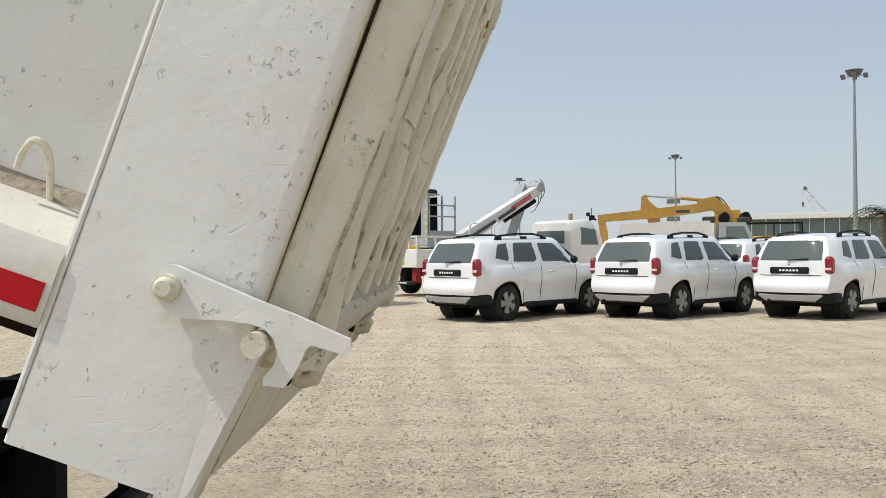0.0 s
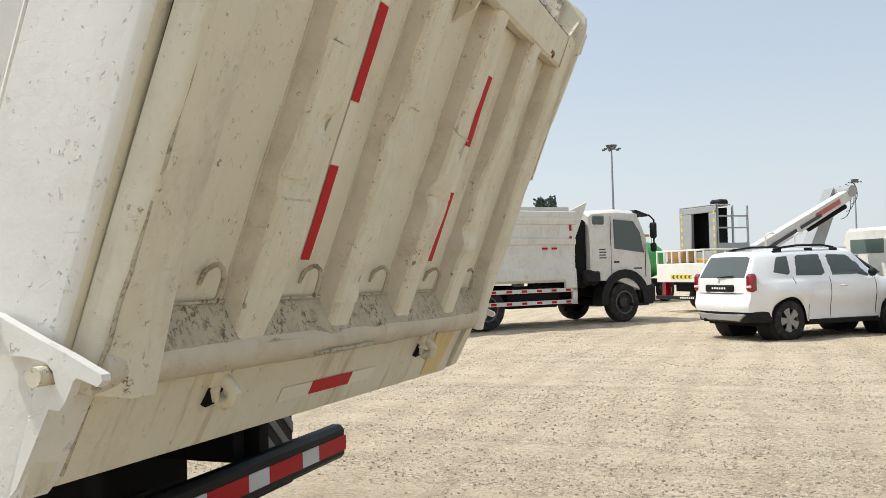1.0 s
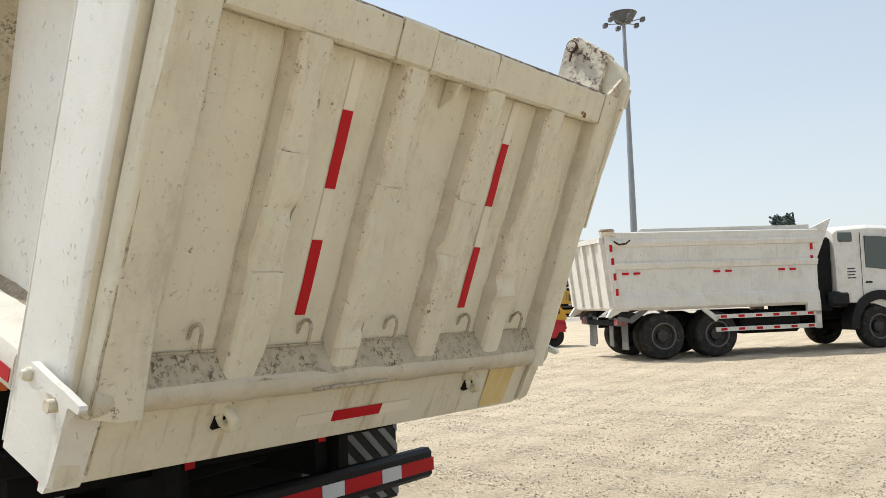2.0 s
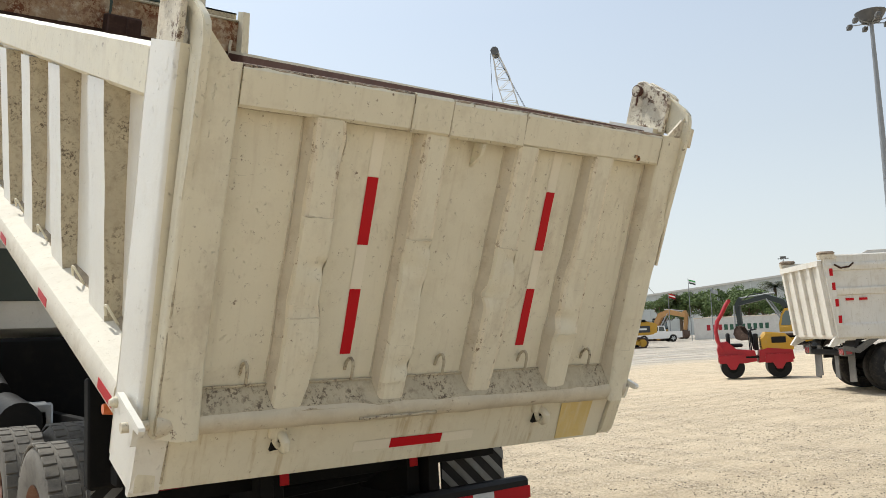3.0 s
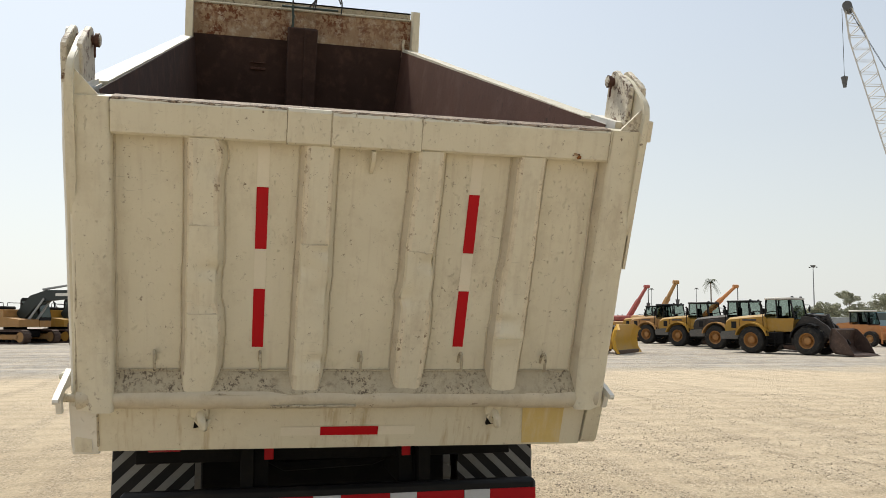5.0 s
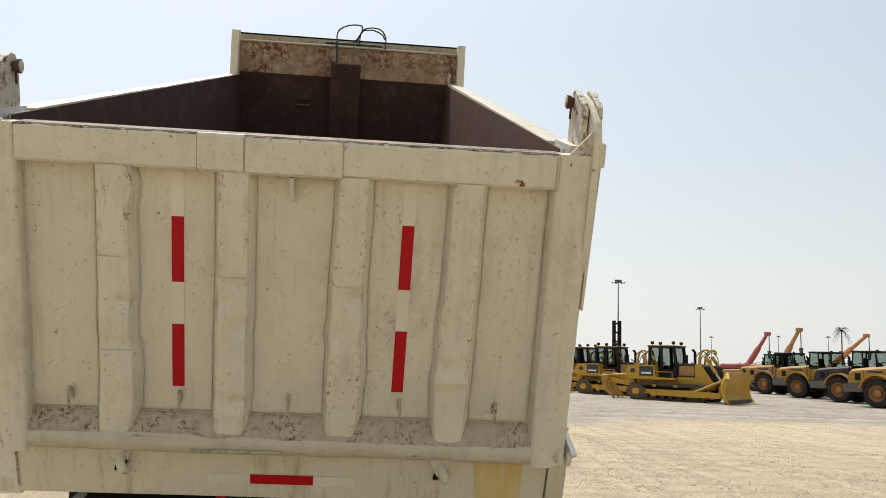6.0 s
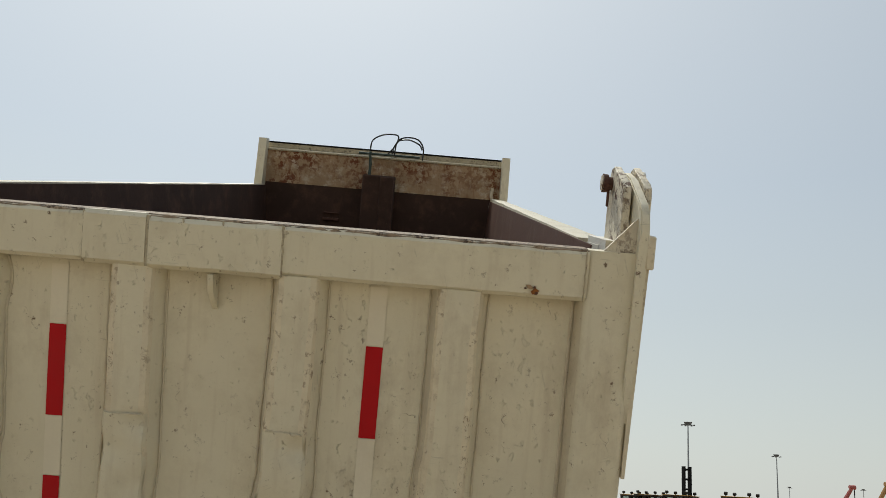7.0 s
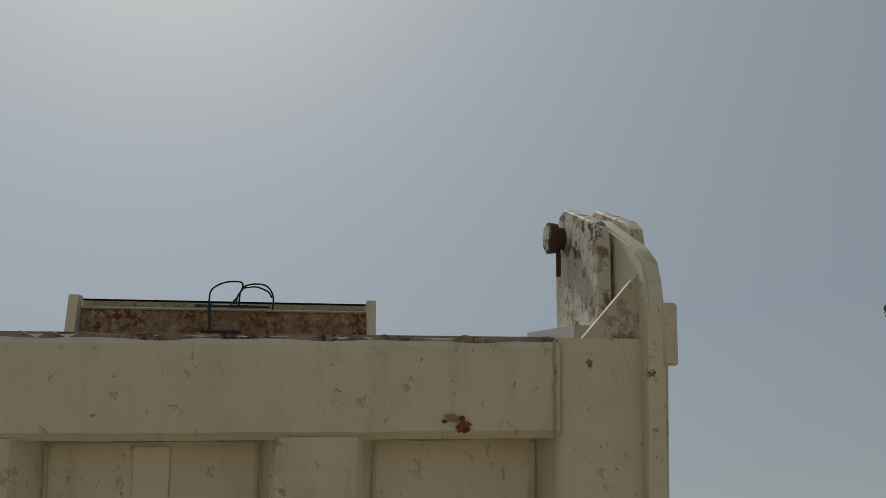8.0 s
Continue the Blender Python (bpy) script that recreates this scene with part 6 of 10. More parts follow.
# ---- second dump truck, body down ----
def parked_tipper(m):
    t = thing("dump_truck", "parked white tipper truck with red reflective marks along its body", "dump truck")
    for y in (-0.42, 0.42):
        part("chassis_rail", boxes((-0.95, 7.2, y - 0.04, y + 0.04, 0.72, 0.98)), black_steel, t)
    body = bmesh.new()
    side = [(-1.2, 1.20), (-1.38, 2.86), (-1.25, 2.92), (3.9, 2.95), (4.5, 3.2), (4.35, 2.85), (4.05, 2.2), (4.05, 1.20)]
    box(body, -1.2, 4.05, -1.14, 1.14, 1.16, 1.28)
    b = part("tipper_body", body, tipper_white, t, "white tipper body with low side ribs")
    part("headboard", boxes((3.98, 4.06, -1.14, 1.14, 1.28, 2.95)), tipper_white, b)
    for s in (-1, 1):
        part("side_wall", mk(prism, side, "y", s * 1.14, s * 1.215), tipper_white, b)
        rear = lambda z: -1.2 - 0.108 * (z - 1.2)
        skin = bmesh.new()
        folds = [(1.13, 1.20), (1.17, 1.245), (1.20, 1.27), (1.27, 1.275), (1.46, 1.255), (1.50, 1.225), (1.52, 1.220), (2.08, 1.224), (2.10, 1.262), (2.20, 1.285), (2.24, 1.280), (2.25, 1.230), (2.60, 1.234), (2.62, 1.275), (2.71, 1.30), (2.76, 1.292), (2.78, 1.262), (2.93, 1.262), (2.955, 1.23), (2.955, 1.19)]
        loft(skin, [[(rear(z) if end == 0 else 4.05 + 0.06 * max(z - 2.2, 0), s * (y + 0.004 * math.sin(5 * end)), z) for z, y in folds] + [(rear(z) if end == 0 else 4.05, s * 1.19, z) for z, y in folds[-2::-1]] for end in (0, 1)])
        part("side_skin", skin, tipper_white, b, "dusty white folded side sheet", None, 20)
        part("corner_post", mk(prism, [(-1.24, 1.2), (-1.425, 2.9), (-1.27, 2.9), (-1.09, 1.2)], "y", s * 1.20, s * 1.285), tipper_white, b, "white rear corner post")
        part("chute_lip", mk(prism, [(-1.22, 1.3), (-1.42, 1.02), (-1.34, 1.0), (-1.0, 1.16), (-1.0, 1.3)], "y", s * 1.13, s * 1.24), tipper_white, b, "worn rear chute lip")
        part("hinge_arm", mk(prism, [(-1.48, 2.86), (-1.50, 2.96), (-1.38, 3.0), (-1.2, 2.98), (-1.12, 2.90), (-1.16, 2.86)], "y", s * 1.16, s * 1.30), paint_chipped, b, "chipped hinge arm")
        part("hinge_rope", mk(tube, [(-1.2, s * 1.30, 2.74), (-1.08, s * 1.315, 2.66), (-0.9, s * 1.30, 2.68), (-0.8, s * 1.29, 2.76)], 0.02, 6), rust_dark, b)
        part("sheet_rail", mk(prism, [(-0.6, 2.95), (-0.45, 3.02), (3.9, 3.06), (3.9, 2.95)], "y", s * 1.16, s * 1.20), plaster, b, "rolled load cover edge")
        part("skirt_post", boxes((3.7, 4.05, s * 1.18, s * 1.27, 0.98, 1.22)), tipper_white, b)
        for x in (-1.0, -0.72, 1.3, 1.6, 3.0, 3.3):
            part("red_mark", boxes((x, x + 0.16, s * 1.2205, s * 1.252, 1.97, 2.02), c=0.001), tape_red, b, "red reflective mark")
        for z in (1.5, 1.85, 2.2, 2.5):
            part("red_mark", boxes((-1.20 - 0.105 * (z - 1.5), -1.13 - 0.105 * (z - 1.5), s * 1.27, s * 1.2885, z, z + 0.16), c=0.001), tape_red, b, "red reflective mark")
        for z in (2.15, 2.45):
            part("red_mark", boxes((3.88, 3.94, s * 1.2205, s * 1.252, z, z + 0.16), c=0.001), tape_red, b, "red reflective mark")
        # side guard with striped rails
        for z in (0.58, 0.88):
            g = part("side_guard", boxes((1.3, 4.1, s * 1.18, s * 1.22, z, z + 0.10)), tipper_white, t, "white side guard rail")
            for i in range(6):
                part("red_mark", boxes((1.42 + 0.46 * i, 1.58 + 0.46 * i, s * 1.2205, s * 1.225, z + 0.02, z + 0.08), c=0.001), tape_red, g, "red reflective mark")
        part("guard_post", boxes((3.95, 4.1, s * 1.15, s * 1.22, 0.56, 1.25)), tipper_white, t)
        part("guard_brace", mk(prism, [(0.85, 1.2), (1.0, 1.2), (1.4, 0.9), (1.3, 0.82)], "y", s * 1.16, s * 1.22), tipper_white, t)
        part("mudguard", mk(prism, [(-0.92, 0.98), (-0.86, 1.16), (-0.62, 1.22), (-0.30, 1.23), (-0.30, 1.19), (-0.60, 1.17), (-0.80, 1.10), (-0.87, 0.96)], "y", s * 0.68, s * 1.23), black_plastic, t, "dusty black mudguard")
        part("guard_bracket", mk(prism, [(-1.12, 0.92), (-0.80, 0.86), (-0.30, 1.20), (-0.42, 1.24), (-0.86, 0.98), (-1.12, 1.02)], "y", s * 1.16, s * 1.22), grey_dusty, t, "grey guard bracket")
        part("mud_flap", mk(prism, [(s * 0.80, 0.98), (s * 1.16, 0.98), (s * 1.14, 0.55), (s * 1.17, 0.26), (s * 0.83, 0.24), (s * 0.82, 0.6)], "x", -0.90, -0.88), grey_dusty, t, "battered hanging mud flap")
        part("mud_flap", mk(prism, [(s * 0.36, 1.0), (s * 0.62, 1.0), (s * 0.60, 0.6), (s * 0.63, 0.3), (s * 0.38, 0.33), (s * 0.40, 0.6)], "x", -1.02, -1.0), grey_dusty, t, "battered hanging mud flap")
        lampbox = part("tail_lamp_box", boxes((-1.10, -0.92, s * 0.84, s * 1.19, 0.80, 0.99), c=0.02), grey_dusty, t)
        part("tail_lamp", boxes((-1.115, -1.095, s * 0.90, s * 1.14, 0.83, 0.96), c=0.01), red_lens, lampbox, "red tail lamp")
        part("side_lamp", boxes((-1.07, -0.95, s * 1.185, s * 1.197, 0.84, 0.95), c=0.004), red_lens, lampbox)
        part("hose_coil", mk(tube, [(-1.0 + 0.10 * math.cos(a), s * 0.68 + 0.03 * a, 1.02 + 0.09 * math.sin(a)) for a in [0.7 * i for i in range(14)]], 0.014, 6), wire_black, t)
        part("corner_cap", boxes((-1.50, -1.16, s * 1.12, s * 1.318, 2.945, 3.03), c=0.035), torn_paint, b, "rusty hinge cap")
    gate = part("tailgate", mk(prism, [(-1.26, 1.2), (-1.44, 2.84), (-1.38, 2.84), (-1.2, 1.2)], "y", -1.22, 1.22), tipper_white, t, "white ribbed tailgate")
    for y in (-1.12, -0.56, 0, 0.56, 1.12):
        part("gate_rib", mk(prism, [(-1.33, 1.25), (-1.51, 2.82), (-1.43, 2.82), (-1.25, 1.25)], "y", y - 0.07, y + 0.07), tipper_white, gate)
    part("gate_rail", boxes((-1.52, -1.40, -1.22, 1.22, 2.72, 2.84)), tipper_white, gate)
    part("rear_crossbar", boxes((-1.08, -0.98, -0.84, 0.84, 0.80, 0.93), c=0.02), black_steel, t, "black rear cross bar")
    # cab
    c = bmesh.new()
    rr = []
    for x, z0, z1, h in ((4.62, 1.25, 2.92, 1.14), (4.72, 1.15, 3.0, 1.18), (5.6, 1.1, 3.05, 1.18), (6.3, 0.85, 3.02, 1.18), (6.62, 0.72, 2.4, 1.16), (6.75, 0.72, 1.7, 1.14)):
        rr.append([(x, -h, z0), (x, -h, 2.0 if z1 > 2.1 else z1 - 0.2), (x, -h + 0.06, z1 - 0.1), (x, -h + 0.2, z1), (x, h - 0.2, z1), (x, h - 0.06, z1 - 0.1), (x, h, 2.0 if z1 > 2.1 else z1 - 0.2), (x, h, z0)])
    loft(c, rr)
    cabp = part("cab", c, tipper_white, t, "white day cab")
    for s in (-1, 1):
        part("cab_window", mk(prism, [(5.42, 1.98), (6.48, 1.86), (6.34, 2.42), (6.1, 2.72), (5.45, 2.76)], "y", s * 1.12, s * 1.187), dark_glass, cabp)
        part("corner_window", boxes((4.72, 5.12, s * 1.10, s * 1.172, 2.62, 2.86), c=0.03), dark_glass, cabp)
        for x in (5.30, 6.52):
            part("door_gap", boxes((x, x + 0.012, s * 1.17, s * 1.186, 1.2, 2.85 if x < 6 else 2.1), c=0.002), black_plastic, cabp)
        part("door_handle", boxes((5.4, 5.58, s * 1.18, s * 1.2, 1.60, 1.64), c=0.006), black_plastic, cabp)
        for i in range(4):
            part("letter_bar", boxes((4.9, 5.14 - 0.03 * (i % 2), s * 1.181, s * 1.186, 1.72 + 0.075 * i, 1.75 + 0.075 * i), c=0.001), letter_dark, cabp)
        part("letter_bar", boxes((6.1, 6.38, s * 1.181, s * 1.188, 1.42, 1.46), c=0.001), letter_dark, cabp)
        part("wheel_arch", mk(prism, arc(5.75, 0.56, 0.86, 185, -5, 14) + arc(5.75, 0.56, 0.63, -5, 185, 14), "y", s * 0.85, s * 1.235), black_plastic, t, "black front mudguard")
        part("mudguard_rear", boxes((4.35, 4.95, s * 0.85, s * 1.225, 1.05, 1.42), c=0.08), black_plastic, t)
        arm = bmesh.new()
        tube(arm, [(6.3, s * 1.15, 2.85), (6.6, s * 1.28, 2.88), (6.72, s * 1.34, 2.75), (6.7, s * 1.34, 2.0)], 0.025)
        mi = part("mirror_arm", arm, black_plastic, cabp)
        part("mirror", boxes((6.62, 6.78, s * 1.24, s * 1.42, 2.25, 2.68), c=0.04), black_plastic, cabp, "black cab mirror")
        part("mirror", boxes((6.62, 6.76, s * 1.25, s * 1.42, 1.88, 2.12), c=0.04), black_plastic, cabp, "black cab mirror")
        part("step", boxes((6.0, 6.6, s * 0.95, s * 1.2, 0.42, 0.50), c=0.02), black_plastic, t)
    part("sun_visor", mk(prism, [(6.2, 2.98), (6.72, 2.86), (6.74, 2.92), (6.3, 3.04)], "y", -1.1, 1.1), black_plastic, cabp)
    part("windscreen", mk(quad, (6.70, -1.05, 1.9), (6.70, 1.05, 1.9), (6.42, 1.0, 2.8), (6.42, -1.0, 2.8), 0.02), dark_glass, cabp)
    part("front_bumper", boxes((6.3, 6.95, -1.2, 1.2, 0.45, 1.05), c=0.12), black_plastic, t, "dark front bumper")
    part("cab_back_unit", boxes((4.1, 4.6, -1.05, 1.05, 0.95, 2.75), c=0.06), black_steel, t, "dark engine intake unit")
    part("side_tank", boxes((2.0, 3.6, -1.14, -0.55, 0.5, 1.05), c=0.08), black_steel, t)
    part("air_tank", boxes((2.0, 3.4, 0.55, 1.14, 0.5, 1.05), c=0.08), black_steel, t)
    net = bmesh.new()
    for k in range(40):
        a = k * 2.399
        p = Vector((3.55 + 0.22 * math.cos(a) * (1 - k / 60), -0.6 + 0.3 * math.sin(a), 2.98 + 0.35 * (k / 40)))
        tube(net, [p, p + Vector((0.1 * math.sin(k), 0.12 * math.cos(2 * k), 0.06)), p + Vector((0.14, -0.05, -0.1))], 0.03, 5)
    part("bundled_net", net, wire_green, t, "green bundled load net")
    tb, rb = big_wheel(0.53, 0.30, rim_dark, False)
    first = part("wheel", tb, rubber, t, "black truck tyre", pose(0, -1.02, 0.53))
    r0 = part("rim", rb, rim_dark, first, "dark dusty steel rim")
    ring = part("rim_lip", mk(tube, [(0.295 * math.cos(a), -0.135, 0.295 * math.sin(a)) for a in [2 * math.pi * i / 28 for i in range(29)]], 0.018, 6), grey_dusty, first, "worn pale rim lip")
    for x, y in ((0, 1.02), (1.36, -1.02), (1.36, 1.02), (0, 0.70), (0, -0.70), (1.36, -0.70), (1.36, 0.70), (5.75, -1.02), (5.75, 1.02)):
        w = again(first, pose(x, y, 0.53, 0, 20 * x, 0 if y < 0 else 180), t)
        again(r0, Matrix(), w)
        again(ring, Matrix(), w)
    for x in (0, 1.36, 5.75):
        part("axle", mk(cyl, (x, -0.95, 0.53), (x, 0.95, 0.53), 0.12), black_steel, t)
    t.matrix_basis = m
    return t


# right rear wheel stands at about (-6.0, 18.6); heading north-east
TIP = radians(50)
parked_tipper(pose(-6.0 - 1.02 * math.sin(TIP), 18.6 + 1.02 * math.cos(TIP), 0, 0, 0, 50))


# ---- tandem roller ----
def roller(m):
    r = thing("road_roller", "small red and yellow tandem roller with a bent roll bar", "road roller")
    for x in (-0.72, 0.72):
        d = part("drum", mk(cyl, (x, -0.45, 0.37), (x, 0.45, 0.37), 0.37, n=32), black_plastic, r, "dark worn drum")
        part("drum_hub", mk(cyl, (x, -0.47, 0.35), (x, 0.47, 0.35), 0.16, n=16), black_steel, d)
        part("drum_yoke", mk(prism, [(x - 0.42, 0.5), (x - 0.42, 0.78), (x + 0.42, 0.78), (x + 0.42, 0.5), (x + 0.2, 0.5), (x + 0.08, 0.3), (x - 0.08, 0.3), (x - 0.2, 0.5)], "y", -0.52, -0.47), red_paint, r)
        part("drum_yoke", mk(prism, [(x - 0.42, 0.5), (x - 0.42, 0.78), (x + 0.42, 0.78), (x + 0.42, 0.5), (x + 0.2, 0.5), (x + 0.08, 0.3), (x - 0.08, 0.3), (x - 0.2, 0.5)], "y", 0.47, 0.52), red_paint, r)
    part("front_frame", mk(prism, [(-1.12, 0.62), (-1.18, 0.95), (-1.1, 1.2), (-0.85, 1.22), (-0.55, 0.95), (0.0, 0.9), (0.05, 0.55), (-0.3, 0.5), (-1.0, 0.55)], "y", -0.45, 0.45), red_paint, r, "red operator frame")
    part("rear_frame", mk(prism, [(0.1, 0.5), (0.15, 0.9), (0.4, 0.98), (1.15, 0.9), (1.2, 0.6), (0.9, 0.6), (0.7, 0.55)], "y", -0.45, 0.45), red_paint, r, "red engine frame")
    hood = bmesh.new()
    rr = []
    for y, k in ((-0.44, 0.94), (-0.38, 1.0), (0.38, 1.0), (0.44, 0.94)):
        rr.append([(0.22, y, 0.92), (0.2, y, 1.3 * k), (0.35, y, 1.5 * k), (0.95, y, 1.44 * k), (1.18, y, 1.2 * k), (1.2, y, 0.9)])
    loft(hood, rr)
    part("engine_hood", hood, yellow_bright, r, "yellow engine hood")
    part("hood_grille", boxes((0.52, 0.98, -0.452, 0.452, 1.12, 1.34), c=0.02), black_plastic, r)
    part("seat", boxes((-0.82, -0.35, -0.25, 0.25, 1.02, 1.14), (-0.86, -0.74, -0.25, 0.25, 1.1, 1.5), c=0.04), black_plastic, r, "black seat")
    part("console", boxes((0.0, 0.14, -0.22, 0.22, 0.9, 1.45), c=0.03), black_plastic, r)
    wheel = bmesh.new()
    tube(wheel, [(-0.08 + 0.06 * math.sin(a), 0.19 * math.cos(a), 1.5 + 0.17 * math.sin(a)) for a in [2 * math.pi * i / 20 for i in range(21)]], 0.02, 6)
    part("steering_wheel", wheel, black_plastic, r)
    for y in (-0.42, 0.42):
        bar = bmesh.new()
        tube(bar, [(-0.98, y, 0.9), (-1.13, y, 1.25), (-1.17, y, 1.6), (-1.10, y, 1.9), (-0.94, y, 2.15), (-0.80, y, 2.42), (-0.70, y, 2.56)], 0.058, 10)
        part("roll_bar", bar, red_paint, r, "bent red roll bar")
    part("roll_bar_top", mk(cyl, (-0.70, -0.42, 2.56), (-0.70, 0.42, 2.56), 0.058), red_paint, r)
    part("roll_bar_tie", mk(cyl, (-1.17, -0.42, 1.6), (-1.17, 0.42, 1.6), 0.04), red_paint, r)
    part("tilt_column", mk(tube, [(0.02, 0, 0.95), (-0.08, 0, 1.5)], 0.045), black_plastic, r)
    for k in range(6):
        part("hood_louvre", boxes((0.20, 0.235, -0.36, 0.36, 1.0 + 0.06 * k, 1.03 + 0.06 * k), c=0.006), black_plastic, r)
    part("floor_step", boxes((-0.36, 0.12, -0.46, 0.46, 0.66, 0.72), c=0.01), black_steel, r)
    for y in (-0.3, 0.3):
        part("head_lamp", mk(cyl, (1.18, y, 1.02), (1.215, y, 1.02), 0.06), white_lens, r)
    for y in (-0.36, 0.36):
        part("hood_rail", mk(tube, [(-0.1, y, 0.9), (-0.12, y, 1.55), (0.1, y, 1.6)], 0.02), black_plastic, r)
    r.matrix_basis = m @ Matrix.Scale(0.88, 4)
    return r


roller(pose(-11.85, 22.25, 0, 0, 0, 38))


# ---- earth-moving machines ----
def track(bm, x0, x1, y0, y1, r):
    """Crawler track: a hollow band with raised pads."""
    out = [(x, z + r) for x, z in arc(x1 - r, 0, r, -90, 90, 8)] + [(x, z + r) for x, z in arc(x0 + r, 0, r, 90, 270, 8)]
    inn = [(x, z + r) for x, z in arc(x1 - r, 0, r - 0.10, -90, 90, 8)] + [(x, z + r) for x, z in arc(x0 + r, 0, r - 0.10, 90, 270, 8)]
    ring = [[bm.verts.new(q) for q in ((a, y0 + 0.04, b), (a, y1 - 0.04, b), (c, y1 - 0.04, d), (c, y0 + 0.04, d))] for (a, b), (c, d) in zip(out, inn)]
    for p, q in zip(ring, ring[1:] + ring[:1]):
        for k in range(4):
            bm.faces.new((p[k], p[(k + 1) % 4], q[(k + 1) % 4], q[k]))
    n = int((x1 - x0) / 0.2)
    for i in range(n):
        x = x0 + r + (x1 - x0 - 2 * r) * i / (n - 1)
        box(bm, x - 0.075, x + 0.075, y0, y1, 2 * r - 0.01, 2 * r + 0.035, 0.01)
        box(bm, x - 0.075, x + 0.075, y0, y1, -0.0, 0.03, 0.01)
    for c, s in ((x0 + r, 180), (x1 - r, 0)):
        for a in (-60, -30, 0, 30, 60):
            mm = Matrix.Translation((c, 0, r)) @ Matrix.Rotation(-radians(a + s), 4, "Y")
            box(bm, r - 0.01, r + 0.035, y0, y1, -0.075, 0.075, 0.01, mm)


def limb(bm, pts, w0, w1, wide, y=0.0):
    """A box-section arm along a bent line in the x-z plane."""
    up, low = [], []
    for i, (x, z) in enumerate(pts):
        a, b = pts[max(i - 1, 0)], pts[min(i + 1, len(pts) - 1)]
        d = Vector((b[0] - a[0], b[1] - a[1])).normalized()
        h = (w0 + (w1 - w0) * i / (len(pts) - 1)) / 2
        if 0 < i < len(pts) - 1:
            h *= 1.25
        up.append((x - d.y * h, z + d.x * h))
        low.append((x + d.y * h, z - d.x * h))
    prism(bm, up + low[::-1], "y", y - wide / 2, y + wide / 2)


def digger_bucket(bm, x, z, s=1.0, wide=1.3, turn=0.0):
    """A curled bucket hanging from x, z."""
    shell = [(0.1, 0.1), (0.35, -0.1), (0.55, -0.55), (0.42, -1.0), (0.0, -1.22), (-0.55, -1.25), (-0.95, -1.12), (-0.6, -1.12), (-0.1, -1.08), (0.25, -0.9), (0.36, -0.55), (0.2, -0.2), (-0.1, 0.0)]
    m = Matrix.Translation((x, 0, z)) @ Matrix.Rotation(radians(turn), 4, "Y") @ Matrix.Scale(s, 4)
    prism(bm, shell, "y", -wide / 2, wide / 2, m)
    cheek = [(0.1, 0.1), (0.5, -0.4), (0.42, -1.0), (0.0, -1.22), (-0.6, -1.25), (-0.85, -1.1), (-0.35, -0.55), (-0.12, 0.0)]
    for y in (-wide / 2, wide / 2 - 0.04):
        prism(bm, cheek, "y", y, y + 0.04, m)
    for i in range(5):
        y = -wide / 2 + 0.08 + (wide - 0.16) * i / 4
        prism(bm, [(-0.85, -1.22), (-1.12, -1.15), (-0.85, -1.1)], "y", y - 0.06, y + 0.06, m)


